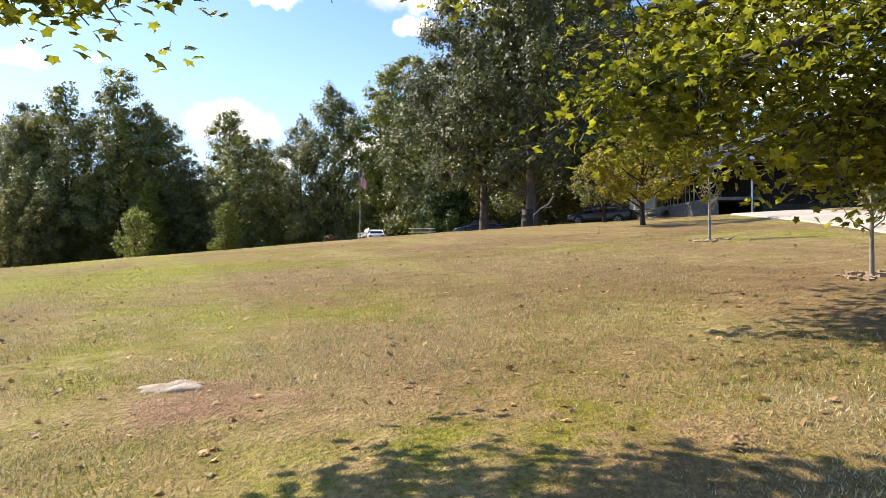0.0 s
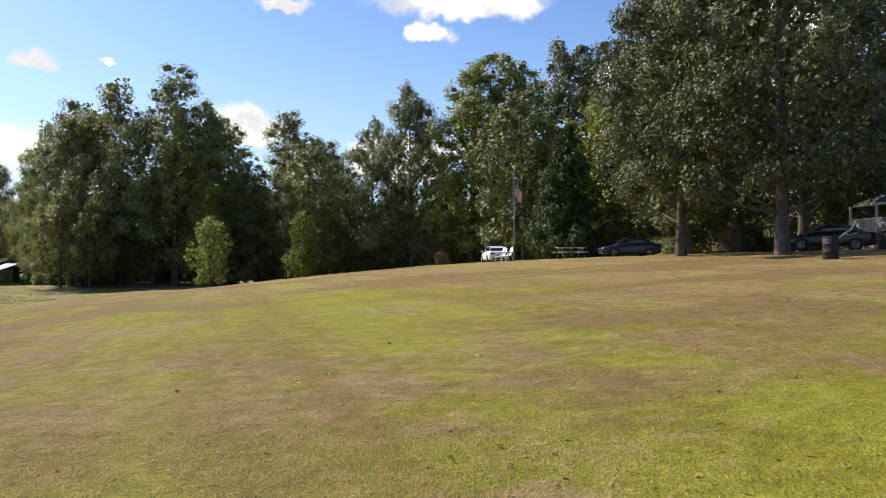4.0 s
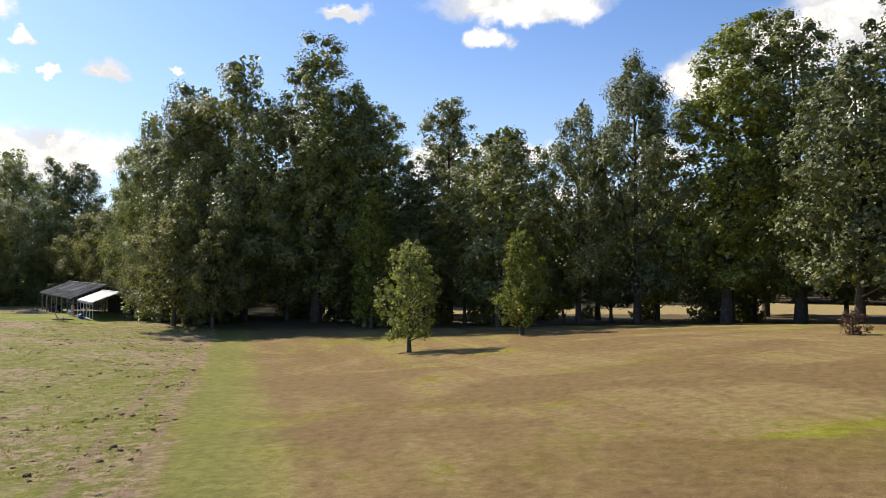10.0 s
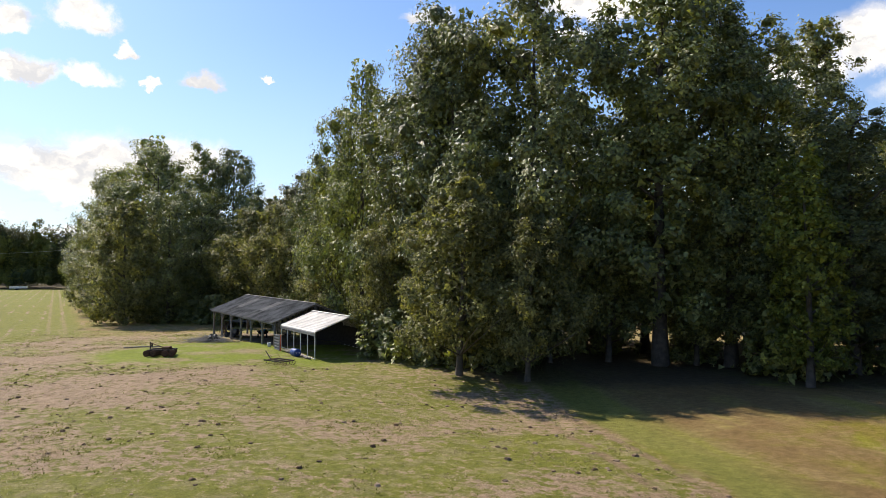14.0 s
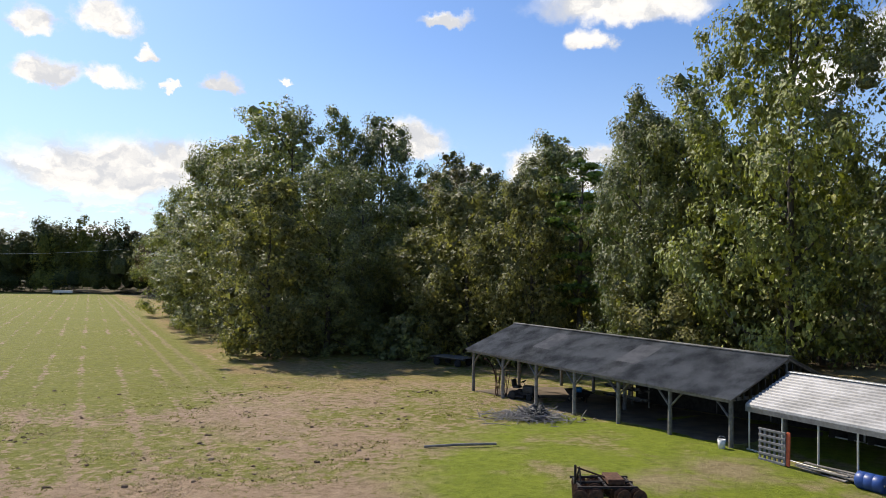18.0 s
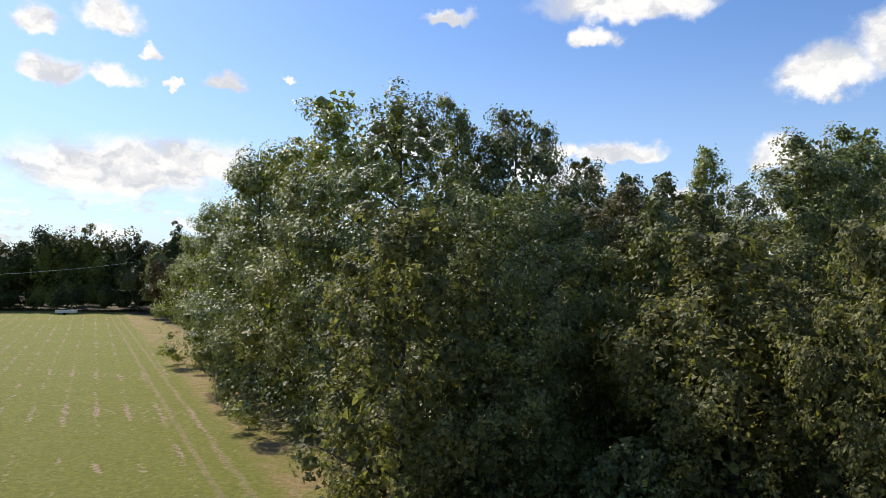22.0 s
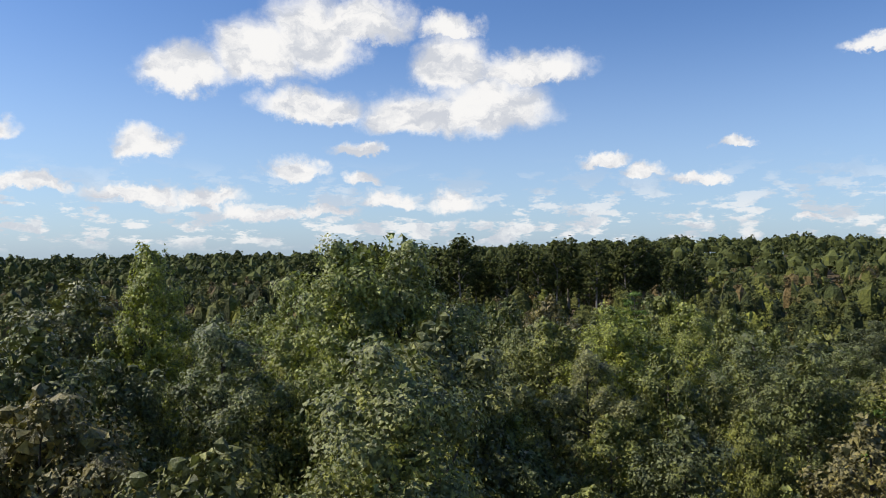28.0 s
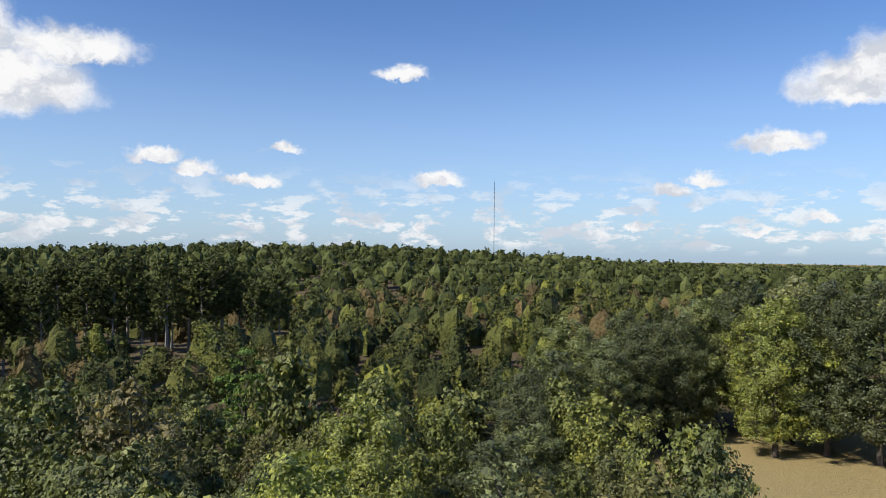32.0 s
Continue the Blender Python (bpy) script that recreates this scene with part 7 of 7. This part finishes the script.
def maple():
    """The tree whose boughs hang over the start of the way; its trunk stands outside the view."""
    rng = np.random.default_rng(77)
    tx, ty = 5.4, 3.2
    z = ground_z(tx, ty)
    root = thing("maple_tree", "maple with yellow-green leaves whose boughs hang over the lawn", "tree", (tx, ty, z))
    o = np.array([tx, ty, z])
    trunk = [(0, 0, -0.2), (0.05, 0, 1.2), (0.0, 0.1, 2.6), (-0.1, 0.1, 4.4), (0, 0, 6.2), (0.1, 0, 8.0)]
    tubes_ = [tube(trunk, [0.26, 0.20, 0.18, 0.14, 0.09, 0.04], 12)]
    sprays, ups = [], []
    def bough(path, r, dense, spread_, droop=0.25):
        dense = int(dense * (2.1 if path[-1][0] > 0 else 1.0))
        path = np.array(path, float) - o
        tubes_.append(tube(path, np.linspace(r, r * 0.25, len(path)), 7))
        for k in range(dense):
            w = rng.uniform(0.30, 1.0) * (len(path) - 1)
            i = min(int(w), len(path) - 2)
            c = path[i] + (path[i + 1] - path[i]) * (w - i)
            d = rng.standard_normal(3) * np.array([spread_, spread_, spread_ * 0.42]) - (0, 0, droop * abs(rng.normal()))
            tip = c + d
            if k % 2 == 0:
                tubes_.append(tube([c, c + d * 0.5 + (0, 0, 0.04), tip], [0.012, 0.008, 0.004], 4))
            for q in range(9):
                sprays.append(tip + rng.standard_normal(3) * np.array([0.17, 0.17, 0.10]))
                ups.append(np.array([0, 0, 1.0]) + 0.55 * rng.standard_normal(3))
    bough([(5.4, 3.3, 3.2), (4.0, 4.6, 3.6), (2.2, 5.6, 3.4), (0.9, 6.2, 3.0), (0.1, 6.5, 2.85)], 0.10, 130, 0.36)
    bough([(5.4, 3.3, 3.8), (3.8, 5.2, 4.4), (2.0, 6.8, 4.2), (0.3, 7.4, 3.6)], 0.09, 90, 0.5)
    bough([(5.4, 3.3, 2.9), (4.2, 5.5, 3.1), (3.0, 6.8, 2.8), (1.8, 7.2, 2.4)], 0.08, 70, 0.42)
    bough([(5.4, 3.2, 4.2), (3.0, 3.9, 4.9), (0.5, 4.5, 4.8), (-1.6, 4.9, 4.6)], 0.10, 110, 0.5, 0.12)
    bough([(5.4, 3.2, 4.0), (2.6, 3.4, 4.6), (-0.5, 3.6, 4.2), (-2.8, 3.9, 3.7), (-4.3, 4.15, 3.15)], 0.10, 46, 0.42, 0.16)
    bough([(5.4, 3.2, 4.6), (2.4, 2.6, 5.2), (-1.0, 2.2, 5.0), (-3.6, 2.0, 4.6)], 0.10, 80, 0.7, 0.1)
    bough([(-0.5, 3.6, 4.2), (-2.4, 3.9, 3.75), (-3.6, 4.2, 3.3), (-4.2, 4.3, 3.05)], 0.03, 70, 0.17, 0.14)
    bough([(-2.4, 3.9, 3.75), (-3.0, 4.2, 3.45), (-3.35, 4.3, 3.15)], 0.02, 26, 0.12, 0.10)
    bough([(0.5, 4.6, 4.7), (-2.0, 4.7, 5.2), (-4.0, 4.8, 5.2), (-5.6, 5.0, 5.0)], 0.06, 100, 0.34, 0.1)
    bough([(0.3, 7.4, 3.9), (-1.0, 7.5, 4.5), (-2.0, 7.6, 4.9)], 0.05, 70, 0.45, 0.1)
    bough([(5.4, 3.3, 3.0), (4.6, 4.6, 3.2), (3.6, 5.4, 3.1), (2.6, 5.8, 2.75), (1.6, 6.0, 2.5)], 0.07, 130, 0.40)
    bough([(5.4, 3.3, 3.3), (4.8, 5.4, 3.7), (3.9, 6.6, 3.6), (2.9, 7.0, 3.1)], 0.07, 130, 0.45)
    bough([(5.4, 3.3, 3.4), (4.6, 5.0, 3.5), (3.9, 6.2, 3.2), (3.4, 7.0, 2.75), (3.0, 7.4, 2.4)], 0.06, 110, 0.42)
    bough([(5.4, 3.3, 4.0), (4.4, 5.6, 4.4), (2.9, 7.2, 4.3), (1.6, 8.0, 3.9), (0.9, 8.3, 3.5)], 0.07, 130, 0.5)
    for k in range(7):
        a = 2 * math.pi * k / 7
        bough([(5.4, 3.2, 4.5 + 0.4 * k), (5.4 + 2 * math.cos(a), 3.2 + 2 * math.sin(a), 5.6 + 0.4 * k), (5.4 + 3.4 * math.cos(a), 3.2 + 3.4 * math.sin(a), 5.9 + 0.4 * k)], 0.07, 50, 0.6)
    part("trunk", limbs(tubes_, "trunk"), bark, root)
    part("crown", leaf_fan(sprays, ups, 0.110, 5, "crown", leaf_maple), None, root)


maple()


def sapling(x, y, tall, seed, label):
    """A nearly bare young tree with thin rising twigs and a ring of mulch."""
    rng = np.random.default_rng(seed)
    root = thing("sapling", label, "tree", on_ground(x, y), 0, "saplings on the lawn")
    tubes_ = [tube([(0, 0, -0.1), (0.01, 0, 0.5 * tall), (0.03, 0.02, tall)], [0.03, 0.022, 0.006], 7)]
    tips = []
    for k in range(22):
        h = tall * rng.uniform(0.32, 0.95)
        a = rng.uniform(0, 2 * math.pi)
        r = rng.uniform(0.25, 0.55) * (1.15 - h / tall)
        tip = np.array([r * math.cos(a), r * math.sin(a), h + rng.uniform(0.25, 0.6)])
        tubes_.append(tube([(0, 0, h), tip * (0.6, 0.6, 0) + (0, 0, h + 0.12), tip], [0.011, 0.008, 0.003], 5))
        for q in range(9):
            tips.append(np.array([0, 0, h]) * (1 - (q + 1) / 9) + tip * (q + 1) / 9 + rng.standard_normal(3) * 0.05)
    part("stem", limbs(tubes_, "stem"), bark_pale, root)
    part("crown", leaf_fan(tips, [np.array([0, 0, 1]) + 0.7 * rng.standard_normal(3) for _ in tips], 0.07, seed, "crown", leaf_olive), None, root)
    ring = bmesh.new()
    for k in range(46):
        a, r = rng.uniform(0, 2 * math.pi), 0.42 * math.sqrt(rng.uniform())
        mx, my = r * math.cos(a), r * math.sin(a)
        mz = ground_z(x + mx, y + my) - ground_z(x, y)
        box_into(ring, tuple(rng.uniform(0.03, 0.09, 3) * (1, 1, 0.5)), pose(mx, my, mz + 0.012, rng.uniform(-15, 15), rng.uniform(-15, 15), rng.uniform(0, 180)))
    tagged(part("mulch", ring, dirt, root), kind="stuff")


sapling(4.3, 14.6, 1.75, 41, "thin almost bare sapling in a mulch ring on the lawn")
sapling(3.55, 8.25, 1.55, 42, "thin leafless sapling beside the driveway")


def litter():
    """Fallen leaves and tufts, denser under the maple."""
    rng = np.random.default_rng(9)
    spots_, ups = [], []
    for k in range(9000):
        x, y = rng.uniform(-16, 9), rng.uniform(0.6, 26)
        if rng.uniform() > math.exp(-max(0, y - 3) / 8.0) * 0.75 + 0.02:
            continue
        spots_.append(np.array([x, y, ground_z(x, y) + rng.uniform(0.018, 0.035)]))
        ups.append(np.array([0, 0, 1.0]) + 0.32 * rng.standard_normal(3))
    ob = new("fallen_leaves", leaf_fan(spots_, ups, 0.06, 13, "fallen_leaves", dry_leaf))
    tagged(ob, "brown curled leaves scattered over the lawn", "leaves", kind="stuff")


litter()


def blades(name, spots_, tall, seed, mat_, label):
    rng = np.random.default_rng(seed)
    p = np.asarray(spots_)
    n = len(p)
    a = rng.uniform(0, 2 * math.pi, n)
    w = rng.uniform(0.003, 0.007, n)
    h = tall * rng.uniform(0.5, 1.3, n)
    lean = rng.uniform(-0.8, 0.8, (n, 2)) * h[:, None]
    base = np.c_[p, height(p[:, 0], p[:, 1]) - 0.004]
    d = np.c_[np.cos(a) * w, np.sin(a) * w, np.zeros(n)]
    tip = base + np.c_[lean, h]
    tri = np.stack([base - d, base + d, tip], 1)
    ob = new(name, raw_mesh(name, tri.reshape(-1, 3), np.arange(3 * n).reshape(-1, 3), mat_))
    return tagged(ob, label, "grass", kind="stuff")


def blade_material():
    m, nt, bsdf = material("grass_blades", 0.6, 0, 0.3)
    pos = nt.nodes.new("ShaderNodeNewGeometry").outputs["Position"]
    isle = nt.nodes.new("ShaderNodeNewGeometry").outputs["Random Per Island"]
    patch = noise_of(nt, pos, 0.45, 4.0)
    g = mix(nt, isle, (0.18, 0.19, 0.035), (0.36, 0.34, 0.07))
    d = mix(nt, isle, (0.27, 0.235, 0.115), (0.58, 0.52, 0.32))
    fac = maths(nt, "ADD", ramp(nt, patch, 0.40, 0.60), maths(nt, "MULTIPLY", maths(nt, "SUBTRACT", isle, 0.5), 0.7))
    nt.links.new(mix(nt, ramp(nt, fac, 0.25, 0.75), g, d), bsdf.inputs["Base Color"])
    thin = node(nt, "ShaderNodeBsdfTranslucent", Color=(0.42, 0.37, 0.14, 1))
    both = node(nt, "ShaderNodeMixShader", a0=0.25, a1=bsdf.outputs[0], a2=thin.outputs[0])
    nt.links.new(both.outputs[0], nt.nodes["Material Output"].inputs[0])
    return m


blade_mat = blade_material()
rng = np.random.default_rng(15)
n_ = 170000
yy = 0.8 + 16 * rng.uniform(0, 1, n_) ** 1.9
xx = -2.6 - 0.55 * np.maximum(yy - 3, 0) + rng.uniform(-1, 1, n_) * (1.6 + 0.72 * yy)
blades("grass_near", np.c_[xx, yy], 0.032, 16, blade_mat, "short dry lawn grass near the start")

# ---- the stubble field and the far things ----
def field_spot(rng):
    """A place on the stubble field, more often along the way than far from it."""
    u, off = rng.uniform(0, 1), rng.normal(0, 1)
    x = -34 - 72 * u + off * 15 - 4
    y = 40 + 92 * u + off * 14 + rng.uniform(-6, 6)
    s = (x + 34.1) + 0.32 * (y - 45)
    if s > -0.5 or (x > -93 and y > 108 + 0.9 * (x + 60) * -1.0 and x < -60) or (y > 118 and x + 92 > -(y - 150) * 0.9):
        return None
    if math.hypot(x + 77, y - 116) < 10 + 3 * noise.noise((x * 0.2, y * 0.2, 1)):
        return None
    return x, y


def tufts():
    """Straw tufts, green tufts and clods on the stubble field."""
    rng = np.random.default_rng(19)
    kinds = {"straw": [[], []], "clod": [[], []]}
    while len(kinds["straw"][1]) < 150000:
        spot = field_spot(rng)
        if spot is None:
            continue
        x, y = spot
        thick = noise.noise((x * 0.35, y * 0.35, 3)) + 0.6 * noise.noise((x * 0.09, y * 0.09, 7))
        if rng.uniform() > 0.25 + 0.9 * (thick > 0.05):
            continue
        z = ground_z(x, y) - 0.015
        r = rng.uniform(0.08, 0.22)
        verts, faces = kinds["straw"]
        for q in range(5):
            a, w, h = rng.uniform(0, 2 * math.pi), rng.uniform(0.012, 0.04), rng.uniform(0.025, 0.08)
            bx, by = x + rng.uniform(-r, r), y + rng.uniform(-r, r)
            b = len(verts)
            verts += [(bx - w * math.sin(a), by + w * math.cos(a), z), (bx + w * math.sin(a), by - w * math.cos(a), z), (bx + rng.uniform(-1.4, 1.4) * h, by + rng.uniform(-1.4, 1.4) * h, z + h)]
            faces.append((b, b + 1, b + 2))
        if rng.uniform() < 0.12:
            verts, faces = kinds["clod"]
            x, y, b, n, r = x + rng.uniform(-0.4, 0.4), y + rng.uniform(-0.4, 0.4), len(verts), 6, 0.03 + 0.11 * rng.uniform() ** 2
            for ring, lift in ((1.0, -0.02), (0.7, 0.55 * r)):
                for q in range(n):
                    a = 2 * math.pi * q / n + rng.uniform(-0.25, 0.25)
                    verts.append((x + ring * r * math.cos(a) * rng.uniform(0.7, 1.3), y + ring * r * math.sin(a) * rng.uniform(0.7, 1.3), z + lift * rng.uniform(0.7, 1.2)))
            verts.append((x, y, z + 0.7 * r))
            for q in range(n):
                k = (q + 1) % n
                faces += [(b + q, b + k, b + n + k), (b + q, b + n + k, b + n + q), (b + n + q, b + n + k, b + 2 * n)]
    def field_material(name, first, second, lets):
        m, nt, bsdf = material(name, 0.95, 0, 0.1)
        geo = nt.nodes.new("ShaderNodeNewGeometry")
        isle, place_ = geo.outputs["Random Per Island"], geo.outputs["Position"]
        fine_ = noise_of(nt, place_, 25.0, 3.0)
        which = maths(nt, "ADD", ramp(nt, noise_of(nt, place_, 0.28, 3.0), 0.40, 0.60), maths(nt, "MULTIPLY", maths(nt, "SUBTRACT", isle, 0.5), 0.9))
        c = mix(nt, ramp(nt, which, 0.3, 0.7), mix(nt, isle, *first), mix(nt, isle, *second))
        nt.links.new(mix(nt, ramp(nt, fine_, 0.3, 0.7), mix(nt, 1.0, c, (0.7, 0.7, 0.7), "MULTIPLY"), c), bsdf.inputs["Base Color"])
        bump(nt, bsdf, fine_, 0.8, 0.05)
        thin = node(nt, "ShaderNodeBsdfTranslucent", Color=c)
        both = node(nt, "ShaderNodeMixShader", a0=lets, a1=bsdf.outputs[0], a2=thin.outputs[0])
        nt.links.new(both.outputs[0], nt.nodes["Material Output"].inputs[0])
        return m
    straw_mat = field_material("straw_tufts", ((0.12, 0.135, 0.02), (0.30, 0.31, 0.06)), ((0.28, 0.21, 0.11), (0.62, 0.51, 0.32)), 0.4)
    clod_mat = field_material("soil_clods", ((0.11, 0.075, 0.05), (0.24, 0.17, 0.11)), ((0.20, 0.13, 0.085), (0.42, 0.31, 0.22)), 0.0)
    for key, mat_, name, label, cat in (("straw", straw_mat, "stubble_tufts", "dry straw and green grass tufts on the stubble field", "grass"), ("clod", clod_mat, "soil_clods", "brown clods of soil lying on the stubble field", "clods")):
        verts, faces = kinds[key]
        tagged(new(name, raw_mesh(name, verts, faces, mat_)), label, cat, kind="stuff")


tufts()


def far_trailer():
    x, y = -231.0, 285.0
    root = thing("farm_trailer", "white low farm trailer at the far edge of the field", "trailer", on_ground(x, y), 30)
    part("bed", box((5.2, 1.9, 0.12), pose(0, 0, 0.62), 0.02), white_paint, root)
    for e in (-0.92, 0.92):
        part("side_board", box((5.2, 0.05, 0.55), pose(0, e, 0.95), 0.01), white_paint, root)
        part("wheel", lathe([(0.12, -0.09), (0.28, -0.09), (0.31, 0), (0.28, 0.09), (0.12, 0.09)], pose(-0.5, e, 0.31, 90), 14), rubber, root)
    part("tailboard", box((0.05, 1.78, 0.55), pose(-2.57, 0, 0.95), 0.01), white_paint, root)
    part("headboard", box((0.05, 1.78, 0.70), pose(2.57, 0, 1.03), 0.01), white_paint, root)
    part("drawbar", beam((2.5, 0, 0.5), (3.7, 0, 0.35), 0.1, 0.08), dark_iron, root)


far_trailer()


def mast():
    x, y = 1650.0, 627.0
    z = ground_z(x, y)
    root = thing("radio_mast", "very thin tall radio mast beyond the wooded ridge", "mast", (x, y, z))
    tall = 207 - z
    for k in range(3):
        a = 2 * math.pi * k / 3
        part("leg", rod((0.6 * math.cos(a), 0.6 * math.sin(a), -1), (0.6 * math.cos(a), 0.6 * math.sin(a), tall), 0.16, 5), dark_iron, root)
    bm = bmesh.new()
    for k in range(int(tall / 3)):
        for q in range(3):
            a, b = 2 * math.pi * q / 3, 2 * math.pi * (q + 1) / 3
            rod_into(bm, (0.6 * math.cos(a), 0.6 * math.sin(a), 3 * k), (0.6 * math.cos(b), 0.6 * math.sin(b), 3 * k + 3), 0.07, 4)
    part("lattice", bm, rust, root)
    part("antenna", rod((0, 0, tall), (0, 0, tall + 5), 0.14, 5), dark_iron, root)


mast()


def wire(a, b, sag, label):
    p, q = np.array(a, float), np.array(b, float)
    path = [p + (q - p) * k / 16 - (0, 0, sag * 4 * (k / 16) * (1 - k / 16)) for k in range(17)]
    root = thing("overhead_wire", label, "wire", tuple(path[0]))
    part("strand", bent([tuple(v - path[0]) for v in path], 0.03, 5), galvanised, root)




wire((-208.9, 225.1, 7.6), (-222.7, 302.7, 10.4), 0.5, "thin overhead wire along the far side of the field")
wire((-102.1, 178.3, 7.1), (-87.7, 157.8, 7.9), 0.3, "overhead wire running through a gap in the woods")
wire((-102.1, 178.3, 6.4), (-87.7, 157.8, 7.1), 0.3, "lower overhead wire running through a gap in the woods")
